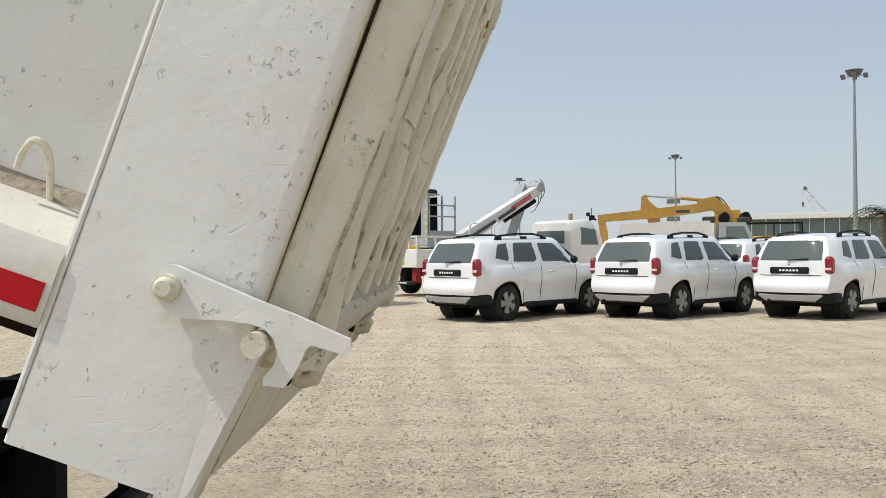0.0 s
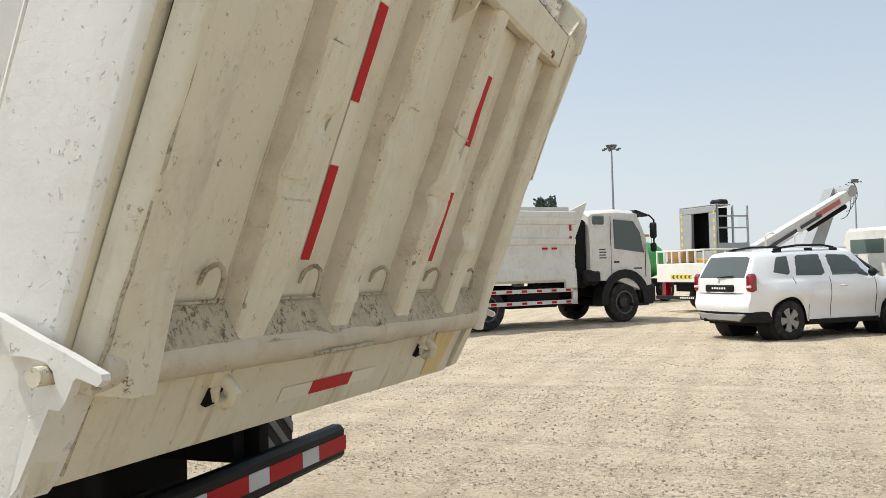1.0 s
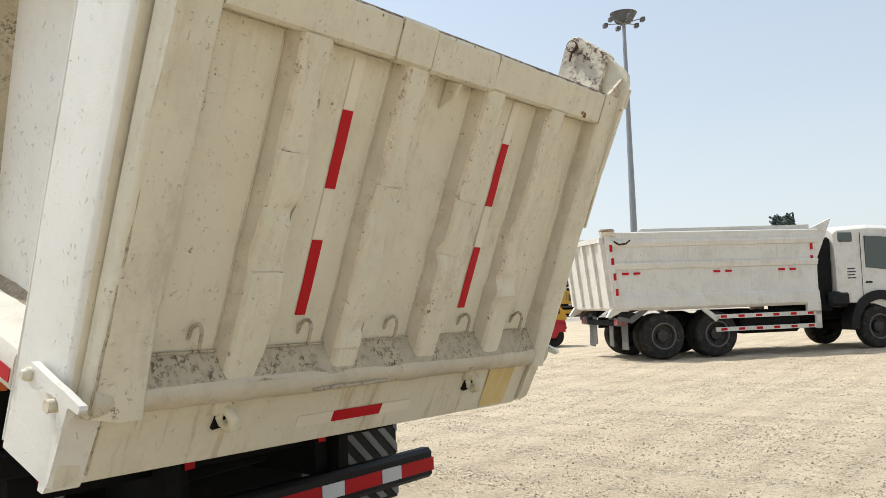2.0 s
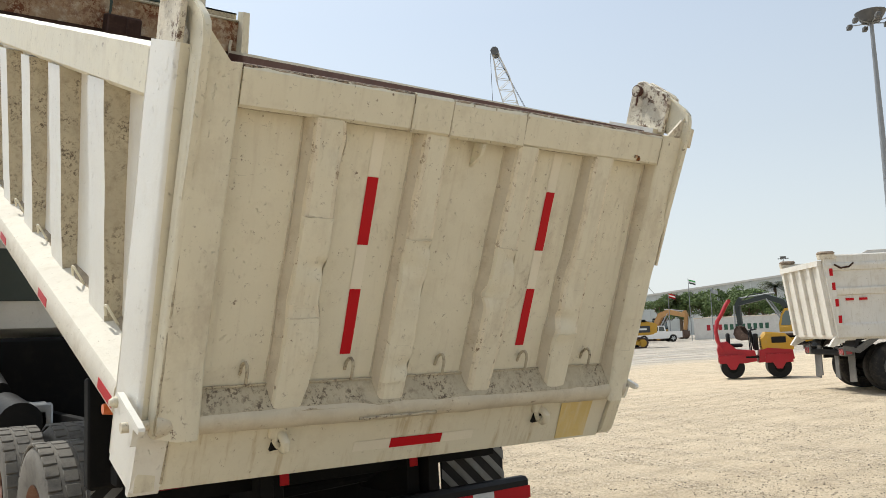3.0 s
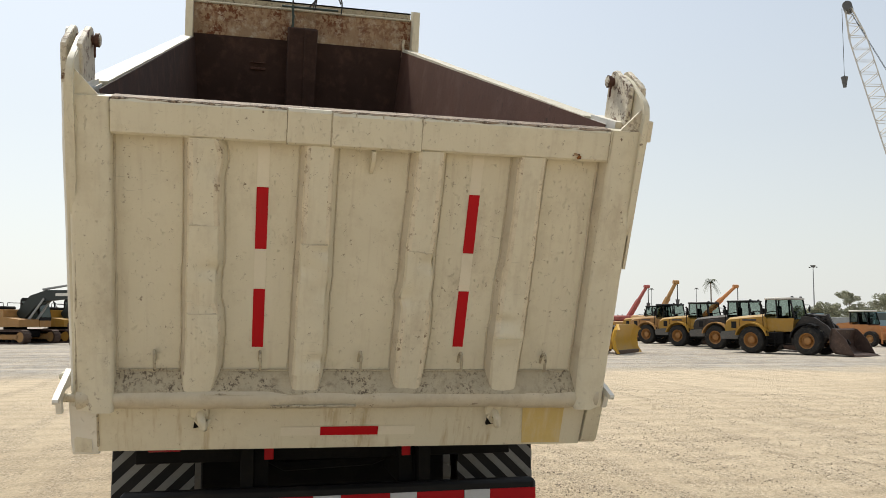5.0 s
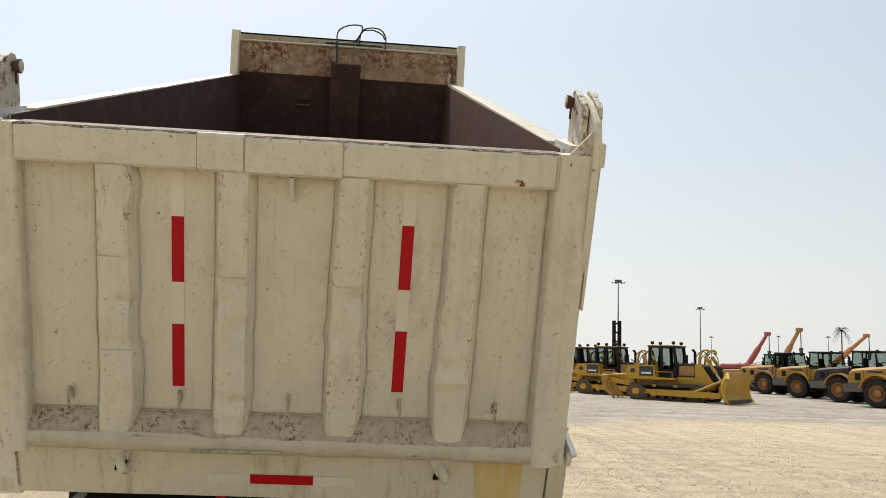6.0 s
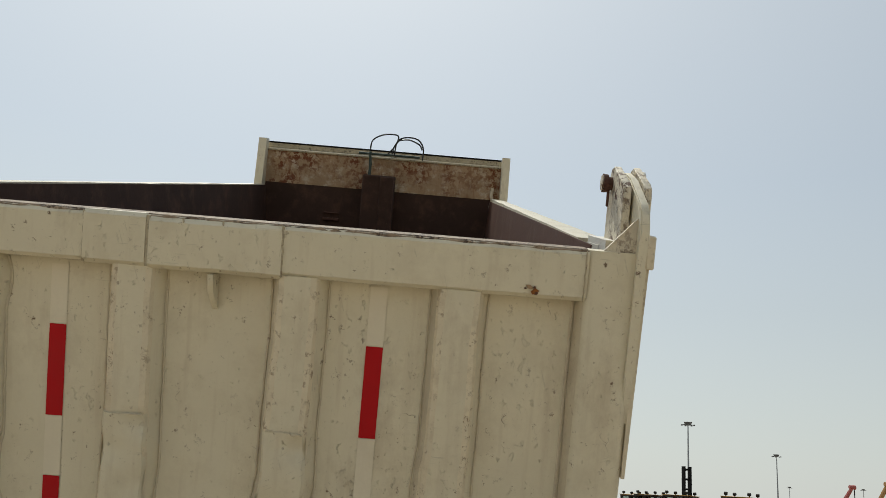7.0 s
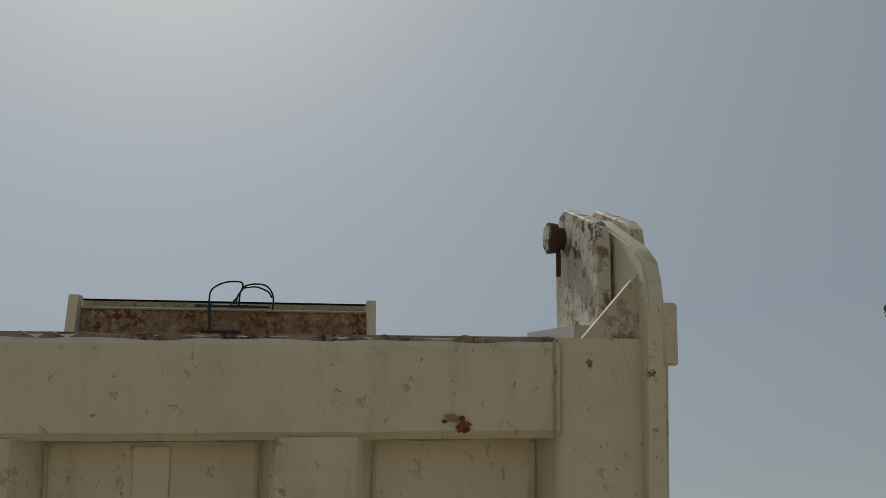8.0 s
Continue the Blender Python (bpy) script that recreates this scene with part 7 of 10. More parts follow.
def excavator(m, colour, arm_colour, label, arm=None, group="", band=letter_dark, cab_paint=black_plastic):
    e = thing("excavator", label, "excavator", group)
    for y in (-1, 1):
        tr = bmesh.new()
        track(tr, -2.25, 2.25, y * 1.28 - 0.3, y * 1.28 + 0.3, 0.44)
        tk = part("track", tr, bucket_dark, e, "dusty steel crawler track")
        part("track_frame", boxes((-1.7, 1.7, y * 1.28 - 0.2, y * 1.28 + 0.2, 0.26, 0.6), c=0.05), colour, tk)
        for x in (-1.81, 1.81):
            part("sprocket", mk(cyl, (x, y * 1.28 - 0.2, 0.44), (x, y * 1.28 + 0.2, 0.44), 0.32, n=16), colour, tk)
    part("undercarriage", boxes((-1.2, 1.2, -1.0, 1.0, 0.42, 0.85), c=0.1), black_steel, e)
    part("slew_ring", mk(cyl, (0, 0, 0.85), (0, 0, 1.08), 0.7, n=24), black_steel, e)
    house = bmesh.new()
    prism(house, [(-2.75, 1.15), (-2.85, 1.5), (-2.75, 2.15), (-2.3, 2.25), (0.3, 2.2), (0.3, 1.7), (1.55, 1.55), (1.55, 1.08), (-2.2, 1.08)], "y", -1.35, 0.35)
    prism(house, [(-2.75, 1.15), (-2.85, 1.5), (-2.75, 2.15), (-0.1, 2.2), (-0.1, 1.08), (-2.2, 1.08)], "y", 0.35, 1.35)
    part("house", house, colour, e, "engine house")
    part("counterweight", mk(prism, [(-2.6, 1.12), (-3.05, 1.3), (-3.1, 1.9), (-2.9, 2.1), (-2.6, 2.1)], "y", -1.36, 1.36), colour, e)
    part("side_panel", boxes((-2.5, -1.1, -1.365, 1.365, 1.3, 1.9), c=0.03), band, e, "dark side panel")
    part("engine_cover", boxes((-2.2, -0.8, -0.9, 0.9, 2.2, 2.42), c=0.08), black_steel, e)
    part("exhaust", mk(tube, [(-1.9, -0.5, 2.4), (-1.9, -0.5, 2.75), (-2.05, -0.5, 2.85)], 0.06), black_steel, e)
    for y in (-1.3, 0.3):
        part("hand_rail", mk(tube, [(0.25, y, 2.15), (0.2, y, 2.62), (-1.0, y, 2.66), (-1.05, y, 2.2)], 0.025, 6), black_steel, e)
    for y in (-1.362, 1.35):
        for x in (-0.95, -0.15):
            part("panel_seam", boxes((x, x + 0.02, y, y + 0.012, 1.15, 2.1), c=0.002), black_plastic, e)
        part("letter_bar", boxes((-2.2, -1.4, y - 0.006, y + 0.018, 1.52, 1.68), c=0.002), letter_white, e)
    for y in (-1, 1):
        for k in range(6):
            part("track_roller", mk(cyl, (-1.3 + 0.52 * k, y * 1.28 - 0.22, 0.17), (-1.3 + 0.52 * k, y * 1.28 + 0.22, 0.17), 0.13, n=10), black_steel, e)
    cab = bmesh.new()
    prism(cab, [(-0.05, 1.1), (-0.05, 2.85), (0.1, 2.98), (1.1, 2.95), (1.4, 2.5), (1.62, 1.7), (1.6, 1.1)], "y", 0.38, 1.36)
    part("cab_lamp", boxes((1.0, 1.12, 0.5, 0.66, 2.95, 3.06), (1.0, 1.12, 1.05, 1.21, 2.95, 3.06), c=0.03), black_plastic, e)
    c = part("cab", cab, cab_paint, e, "operator cab with dark glass")
    part("cab_skirt", boxes((-0.06, 1.62, 0.37, 1.37, 1.08, 1.5), c=0.02), colour, e)
    for y in (0.374, 1.346):
        part("side_glass", mk(prism, [(0.08, 1.6), (0.08, 2.75), (1.02, 2.75), (1.28, 2.4), (1.45, 1.6)], "y", y, y + 0.02), cab_glass, c)
    for y in (0.366, 1.352):
        part("door_post", boxes((0.62, 0.70, y, y + 0.024, 1.5, 2.8), c=0.008), cab_paint, c)
    part("front_glass", mk(quad, (1.635, 0.45, 1.7), (1.635, 1.3, 1.7), (1.415, 1.3, 2.5), (1.415, 0.45, 2.5), 0.015), cab_glass, c)
    part("rear_glass", boxes((-0.07, -0.05, 0.5, 1.25, 2.2, 2.8), c=0.005), cab_glass, c)
    arm = arm or dict(boom=[(0.5, 1.6), (1.25, 2.9), (2.1, 3.95), (2.9, 4.35), (4.9, 4.55)], stick=[(4.65, 5.15), (5.1, 4.6), (5.25, 3.4), (5.2, 1.6)], bucket=(5.2, 1.6, 0), slim=0.98, scoop=1.2)
    bm = bmesh.new()
    limb(bm, arm["boom"], 0.7 * arm.get("slim", 1), 0.45 * arm.get("slim", 1), 0.5)
    part("boom", bm, arm_colour, e, "bent boom")
    bm = bmesh.new()
    limb(bm, arm["stick"], 0.5 * arm.get("slim", 1), 0.35, 0.36)
    part("stick", bm, arm_colour, e)
    bm = bmesh.new()
    digger_bucket(bm, *arm["bucket"][:2], 0.95 * arm.get("scoop", 1), arm.get("wide", 1.35), arm["bucket"][2])
    part("bucket", bm, bucket_steel, e, "worn toothed bucket")
    b1, b2 = arm["boom"][1], arm["boom"][2]
    for y in (-0.35, 0.35):
        ram = bmesh.new()
        cyl(ram, (1.3, y, 1.45), (b2[0] - 0.1, y, b2[1] - 0.2), 0.085, 0.06, 10)
        part("boom_ram", ram, grey_paint, e)
    s0 = arm["stick"][0]
    ram = bmesh.new()
    cyl(ram, (b1[0] + 0.6, 0, b1[1] + 0.75), (s0[0], 0, s0[1]), 0.09, 0.06, 10)
    part("stick_ram", ram, grey_paint, e)
    s1, s2 = arm["stick"][1], arm["stick"][-1]
    ram = bmesh.new()
    cyl(ram, (s1[0] + 0.32, 0, s1[1] - 0.1), (s2[0] + 0.45, 0, s2[1] - 0.1), 0.07, 0.05, 10)
    part("bucket_ram", ram, grey_paint, e)
    hose = bmesh.new()
    tube(hose, [(b2[0], 0.22, b2[1] + 0.3), (b2[0] + 1.2, 0.24, b2[1] + 0.25), (s1[0] - 0.3, 0.24, s1[1] + 0.1), (s1[0] + 0.1, 0.2, s1[1] - 0.8)], 0.035, 6)
    part("hose", hose, wire_black, e)
    e.matrix_basis = m
    return e


excavator(pose(-44.1, 51.9, 0, 0, 0, 226) @ Matrix.Scale(0.93, 4), yellow_bright, yellow, "large yellow excavator with bucket resting on the ground", group="yellow machines")
excavator(pose(-63.5, 78.7, 0, 0, 0, 8) @ Matrix.Scale(0.9, 4), yellow, tan_paint, "yellow excavator with folded boom by the hedge", dict(boom=[(0.5, 1.7), (1.5, 3.3), (2.8, 3.7), (5.2, 3.1)], stick=[(4.9, 3.7), (5.2, 3.1), (4.9, 1.3)], bucket=(4.9, 1.3, 20)))
excavator(pose(-29.5, 54.5, 0, 0, 0, 195) @ Matrix.Scale(0.86, 4), yellow_bright, surface("dark_green_grey_boom_paint", (0.022, 0.03, 0.027), 0.5), "yellow excavator with a dark arched boom",
          dict(boom=[(0.5, 1.7), (1.6, 3.5), (2.9, 4.0), (5.2, 3.5)], stick=[(5.0, 4.0), (5.3, 3.5), (5.2, 1.7)], bucket=(5.2, 1.6, 10), slim=0.6), cab_paint=yellow_bright)
dark_boom = bpy.data.materials["dark_green_grey_boom_paint"]
# a row of diggers facing the lane, buckets down
ROW = dict(boom=[(0.5, 1.7), (1.5, 2.75), (2.6, 3.1), (4.85, 3.2)], stick=[(4.78, 3.85), (5.0, 3.3), (4.78, 1.25)], bucket=(4.78, 1.25, -50), scoop=0.82, wide=1.9, slim=1.05)
for x, y, body, arm_paint, text in ((-56.0, -12.7, tan_paint, dark_boom, "tan excavator with dark boom, bucket on the ground"), (-59.3, -10.7, yellow, dark_boom, "yellow excavator with dark boom, bucket on the ground"),
                                    (-62.5, -9.93, yellow, yellow, "yellow excavator parked in the row of diggers"), (-65.7, -9.23, tan_paint, yellow, "tan excavator with yellow boom parked in the row of diggers")):
    dig = excavator(pose(x, y, 0, 0, 0, 60), body, arm_paint, text, ROW, "row of diggers")
    if arm_paint == dark_boom:
        part("boom_mark", boxes((3.3, 4.3, -0.256, 0.256, 3.06, 3.24), c=0.002), paint_white, dig, "pale mark on the boom")
excavator(pose(-80.0, -6.7, 0, 0, 0, 48), yellow, yellow, "yellow excavator seen far down the lane", dict(boom=[(0.5, 1.6), (1.6, 2.5), (2.8, 2.75), (5.0, 2.6)], stick=[(4.7, 3.1), (5.1, 2.6), (5.6, 1.1)], bucket=(5.6, 1.1, -20), scoop=0.85, slim=0.9))


def motor_grader(m):
    """Six wheels, long beam with a blade, ripper rake behind."""
    e = thing("motor_grader", "yellow motor grader with a rusty toothed ripper at its rear", "motor grader")
    tb, rb = big_wheel(0.60, 0.40, yellow, True)
    set_wheels(e, [(x, y, 0.60) for x in (-2.45, -0.95, 4.1) for y in (-1.0, 1.0)], tb, rb, None, tyre_material=rubber, rim_material=yellow, label="lugged grader tyre")
    part("engine_hood", mk(prism, [(-2.9, 0.85), (-2.95, 1.7), (-2.7, 1.85), (-0.6, 1.95), (-0.5, 0.85)], "y", -0.55, 0.55), yellow, e, "engine hood")
    for y in (-0.72, 0.72):
        part("tandem_case", boxes((-2.65, -0.75, y - 0.1, y + 0.1, 0.42, 0.78), c=0.05), yellow, e)
    part("axle", mk(cyl, (4.1, -0.85, 0.6), (4.1, 0.85, 0.6), 0.11, n=12), black_steel, e)
    beam = bmesh.new()
    limb(beam, [(-0.6, 1.1), (0.6, 1.75), (2.6, 1.75), (4.3, 0.95)], 0.4, 0.34, 0.34)
    part("main_beam", beam, yellow, e, "arched main beam")
    part("blade", mk(prism, [(1.5, 0.04), (1.62, 0.1), (1.55, 0.35), (1.62, 0.62), (1.58, 0.64), (1.48, 0.35)], "y", -1.8, 1.8), bucket_steel, e, "curved steel blade")
    part("blade_circle", mk(cyl, (1.55, 0, 0.66), (1.55, 0, 0.78), 0.62, n=24), black_steel, e)
    part("drawbar", boxes((1.9, 3.9, -0.12, 0.12, 0.68, 0.84), c=0.02), yellow, e)
    for y in (-0.45, 0.45):
        part("blade_ram", mk(cyl, (1.6, y, 0.75), (1.5, y, 2.1), 0.06, n=10), grey_paint, e)
    cab = part("cab", boxes((-0.45, 0.85, -0.68, 0.68, 1.5, 2.75), c=0.06), black_plastic, e, "operator cab with dark glass")
    part("cab_roof", boxes((-0.55, 0.95, -0.75, 0.75, 2.75, 2.86), c=0.03), yellow, cab)
    for y in (-0.69, 0.675):
        part("side_glass", boxes((-0.35, 0.75, y, y + 0.015, 1.85, 2.66), c=0.003), cab_glass, cab)
    part("ripper_link", mk(limb, [(-2.85, 1.0), (-3.3, 1.05), (-3.5, 0.62)], 0.2, 0.2, 0.5), tan_paint, e, "ripper link")
    bar = part("ripper_bar", boxes((-3.60, -3.44, -0.9, 0.9, 0.55, 0.70), c=0.02), yellow, e, "rusty yellow ripper bar")
    for i in range(4):
        y = -0.84 + 0.56 * i
        part("tine", mk(prism, [(-3.66, 0.85), (-3.40, 0.85), (-3.42, 0.50), (-3.50, 0.28), (-3.42, 0.08), (-3.28, 0.01), (-3.42, 0.0), (-3.58, 0.10), (-3.66, 0.30)], "y", y - 0.04, y + 0.04), yellow, bar, "curved ripper tine")
    part("ripper_ram", mk(cyl, (-2.8, 0, 1.35), (-3.45, 0, 0.85), 0.06, n=10), grey_paint, e)
    e.matrix_basis = m


motor_grader(pose(-39.2, 2.4, 0, 0, 0, 125))


def glazed_cab(e, low, high, y, z0, z1, roof, mid, post=0.05, frame_paint=black_plastic):
    """Cab of corner posts, tinted panes, seat and roof; low and high give its rear and front ends at sill and roof height."""
    c = part("cab", boxes((low[0], low[1], -y, y, z0 - 0.06, z0), c=0.02), frame_paint, e, "glazed operator cab with dark posts")
    at = lambda f, z: (low[0] + (high[0] - low[0]) * (z - z0) / (z1 - z0)) * (1 - f) + (low[1] + (high[1] - low[1]) * (z - z0) / (z1 - z0)) * f
    for s in (-1, 1):
        for f in (0.0, mid, 1.0):
            part("cab_post", mk(limb, [(at(f, z0), z0), (at(f, z1), z1)], post * 1.6, post * 1.6, post, s * (y - post / 2)), frame_paint, c)
        for f0, f1 in ((0.0, mid), (mid, 1.0)):
            pane = part("side_glass", mk(prism, [(at(f0, z0), z0), (at(f0, z1), z1), (at(f1, z1), z1), (at(f1, z0), z0)], "y", s * (y - 0.03), s * (y - 0.022)), tinted_glass, c)
            pane.visible_shadow = False
    for f in (0.0, 1.0):
        pane = part("end_glass", mk(quad, (at(f, z0), -y + 0.04, z0), (at(f, z0), y - 0.04, z0), (at(f, z1), y - 0.04, z1), (at(f, z1), -y + 0.04, z1), 0.008), tinted_glass, c)
        pane.visible_shadow = False
    x = at(0.42, z0)
    part("seat", boxes((x - 0.25, x + 0.2, -0.26, 0.26, z0, z0 + 0.16), (x - 0.32, x - 0.2, -0.25, 0.25, z0 + 0.1, z0 + 0.72), c=0.05), black_plastic, c, "black operator seat")
    part("console", boxes((at(0.8, z0) - 0.08, at(0.8, z0) + 0.06, -0.2, 0.2, z0, z0 + 0.42), c=0.04), black_plastic, c)
    part("cab_roof", boxes((high[0] - 0.10, high[1] + 0.10, -y - 0.05, y + 0.05, z1 - 0.02, z1 + 0.10), c=0.045), roof, c, "flat cab roof")
    return c


def wheel_loader(m, colour, label, group="", s=1.0, roof=black_plastic, rear_dark=False):
    e = thing("wheel_loader", label, "wheel loader", group)
    tb, rb = big_wheel(0.76, 0.58, rim_ochre, True)
    set_wheels(e, [(-1.6, -1.0, 0.76), (1.6, -1.0, 0.76), (-1.6, 1.0, 0.76), (1.6, 1.0, 0.76)], tb, rb, None, tyre_material=rubber, rim_material=rim_ochre, label="large lugged tyre")
    rear = bmesh.new()
    rr = []
    for y, k in ((-0.85, 0.94), (-0.74, 1.0), (0.74, 1.0), (0.85, 0.94)):
        rr.append([(-3.35, y, 1.0), (-3.42, y, 1.45), (-3.34, y, 1.86 * k), (-3.15, y, 2.02 * k), (-2.3, y, 2.12 * k), (-1.0, y, 2.22 * k), (-0.85, y, 2.0 * k), (-0.8, y, 1.25), (-0.9, y, 1.0)])
    loft(rear, rr)
    hood = part("engine_hood", rear, arm_dark if rear_dark else colour, e, "sloping engine hood")
    part("lower_frame", mk(prism, [(-3.1, 0.72), (-3.1, 1.02), (-0.3, 1.25), (0.4, 1.1), (0.4, 0.6), (-0.8, 0.5), (-2.6, 0.6)], "y", -0.6, 0.6), black_steel, e, "black lower frame")
    part("counterweight", mk(prism, [(-3.58, 0.78), (-3.64, 1.05), (-3.55, 1.22), (-2.75, 1.28), (-2.45, 0.98), (-2.55, 0.80)], "y", -1.02, 1.02), grey_dusty, e, "grey rear counterweight")
    for y in (-1, 1):
        part("hood_vent", boxes((-3.0, -2.68, y * 0.845, y * 0.868, 1.42, 1.80), c=0.01), black_plastic, hood)
        part("hood_mark", boxes((-2.3, -1.45, y * 0.845, y * 0.866, 1.84, 1.94), c=0.006), letter_dark, hood)
        part("hood_seam", boxes((-2.50, -2.48, y * 0.845, y * 0.862, 1.1, 1.95), c=0.002), black_plastic, hood)
        part("mudguard", mk(prism, arc(-1.6, 0.76, 1.00, 165, 15, 12) + arc(-1.6, 0.76, 0.93, 15, 165, 12), "y", y * 0.70, y * 1.30), colour, e, "curved rear mudguard")
        part("front_mudguard", mk(prism, arc(1.6, 0.76, 0.96, 170, 60, 10) + arc(1.6, 0.76, 0.90, 60, 170, 10), "y", y * 0.72, y * 1.28), black_plastic, e, "black front mudguard")
        part("step", boxes((-0.72, -0.2, y * 0.85, y * 1.22, 0.45, 0.50), (-0.72, -0.2, y * 0.85, y * 1.18, 0.80, 0.85), (-0.72, -0.66, y * 1.12, y * 1.18, 0.45, 1.3), (-0.26, -0.2, y * 1.12, y * 1.18, 0.45, 1.3), c=0.015), black_steel, e, "black entry steps")
        part("side_box", boxes((-0.85, 0.15, y * 0.60, y * 0.98, 0.55, 1.22), c=0.05), black_steel, e)
        part("hand_rail", mk(tube, [(-0.95, y * 1.05, 1.35), (-0.95, y * 1.05, 2.3), (-1.3, y * 0.95, 2.4), (-1.9, y * 0.85, 2.3)], 0.025, 6), black_steel, e)
        part("mirror_arm", mk(tube, [(0.55, y * 0.80, 2.75), (0.75, y * 1.08, 2.75), (0.75, y * 1.08, 2.4)], 0.02, 6), black_plastic, e)
        part("mirror", boxes((0.71, 0.79, y * 1.0, y * 1.16, 2.35, 2.65), c=0.03), black_plastic, e)
    part("cab_base", mk(prism, [(-0.98, 1.25), (-0.98, 1.98), (0.72, 1.98), (0.62, 1.25)], "y", -0.80, 0.80), colour, e, "lower cab panel")
    glazed_cab(e, (-0.95, 0.74), (-0.88, 0.52), 0.79, 1.98, 3.05, roof, 0.42)
    part("roof_lamp", boxes((0.46, 0.58, -0.6, -0.44, 3.10, 3.22), (0.46, 0.58, 0.44, 0.6, 3.10, 3.22), c=0.03), black_plastic, e)
    part("front_frame", mk(prism, [(0.3, 0.62), (0.35, 1.3), (0.95, 1.95), (1.35, 2.05), (1.75, 1.8), (2.1, 1.0), (1.9, 0.6), (0.6, 0.5)], "y", -0.52, 0.52), arm_dark, e, "oily front frame")
    for y in (-0.62, 0.62):
        part("lift_arm", mk(limb, [(1.05, 1.95), (1.7, 1.86), (2.35, 1.45), (3.05, 0.55)], 0.34, 0.28, 0.16, y), arm_dark, e, "dark worn lift arm")
        ram = part("lift_ram", mk(cyl, (0.9, y * 0.8, 0.95), (1.75, y * 0.85, 1.20), 0.085, n=12), arm_dark, e)
        part("ram_rod", mk(cyl, (1.75, y * 0.85, 1.20), (2.35, y * 0.9, 1.38), 0.05, n=10), silver, ram)
    part("tilt_link", mk(limb, [(1.75, 1.75), (2.25, 2.12), (2.45, 1.55), (2.6, 1.1)], 0.2, 0.16, 0.16), arm_dark, e)
    part("tilt_ram", mk(cyl, (1.1, 0, 2.15), (2.2, 0, 2.10), 0.09, n=12), arm_dark, e)
    for k, y in enumerate((-0.3, -0.15, 0.15, 0.3)):
        part("hose", mk(tube, curl([(0.9, y, 1.6), (1.1, y * 1.2, 2.12 + 0.04 * k), (1.5, y * 1.3, 2.2), (1.9, y, 1.95)]), 0.022, 6), wire_black, e)
    bk = bmesh.new()
    shell = [(3.0, 1.45), (2.85, 1.0), (2.9, 0.45), (3.15, 0.12), (4.25, 0.02), (4.25, 0.08), (3.25, 0.22), (3.02, 0.5), (2.98, 0.95), (3.1, 1.38)]
    prism(bk, shell, "y", -1.4, 1.4)
    for y in (-1.4, 1.36):
        prism(bk, [(3.0, 1.45), (2.87, 1.0), (2.92, 0.45), (3.15, 0.12), (4.15, 0.03), (3.7, 0.9), (3.2, 1.42)], "y", y, y + 0.04)
    scoop = part("bucket", bk, bucket_dark, e, "worn dark brown loading bucket")
    for k in range(5):
        y = -1.1 + 0.55 * k
        part("bucket_rib", mk(prism, [(2.98, 1.40), (2.80, 1.0), (2.85, 0.45), (3.1, 0.1), (3.12, 0.15), (2.92, 0.5), (2.88, 1.0)], "y", y - 0.03, y + 0.03), bucket_dark, scoop)
    part("cutting_edge", boxes((4.1, 4.34, -1.42, 1.42, 0.005, 0.05), c=0.01), bucket_steel, scoop, "worn bright cutting edge")
    part("exhaust", mk(tube, [(-1.75, 0.35, 2.1), (-1.75, 0.35, 2.72), (-1.86, 0.35, 2.84)], 0.07), black_steel, e)
    part("air_cleaner", mk(cyl, (-1.35, -0.3, 2.15), (-1.35, -0.3, 2.55), 0.13, n=14), black_plastic, e)
    e.matrix_basis = m @ Matrix.Diagonal((0.9 * s, 0.9 * s, 0.90 * s, 1))
    return e


wheel_loader(pose(-33.9, 28.8, 0, 0, 0, 29), yellow, "faded yellow wheel loader with bucket lowered and pale roof", "wheel loaders", roof=plaster)
wheel_loader(pose(-40.1, 30.5, 0, 0, 0, 29), tan_paint, "tan wheel loader with dark cab and dark hood top", "wheel loaders", rear_dark=True)
wheel_loader(pose(-45.3, 30.9, 0, 0, 0, 29), yellow, "yellow wheel loader parked in a row", "wheel loaders")
wheel_loader(pose(-51.1, 31.6, 0, 0, 0, 29), tan_paint, "tan wheel loader parked in a row", "wheel loaders")
wheel_loader(pose(-57.5, 34.0, 0, 0, 0, 29), yellow, "yellow wheel loader at the far end of a row", "wheel loaders")


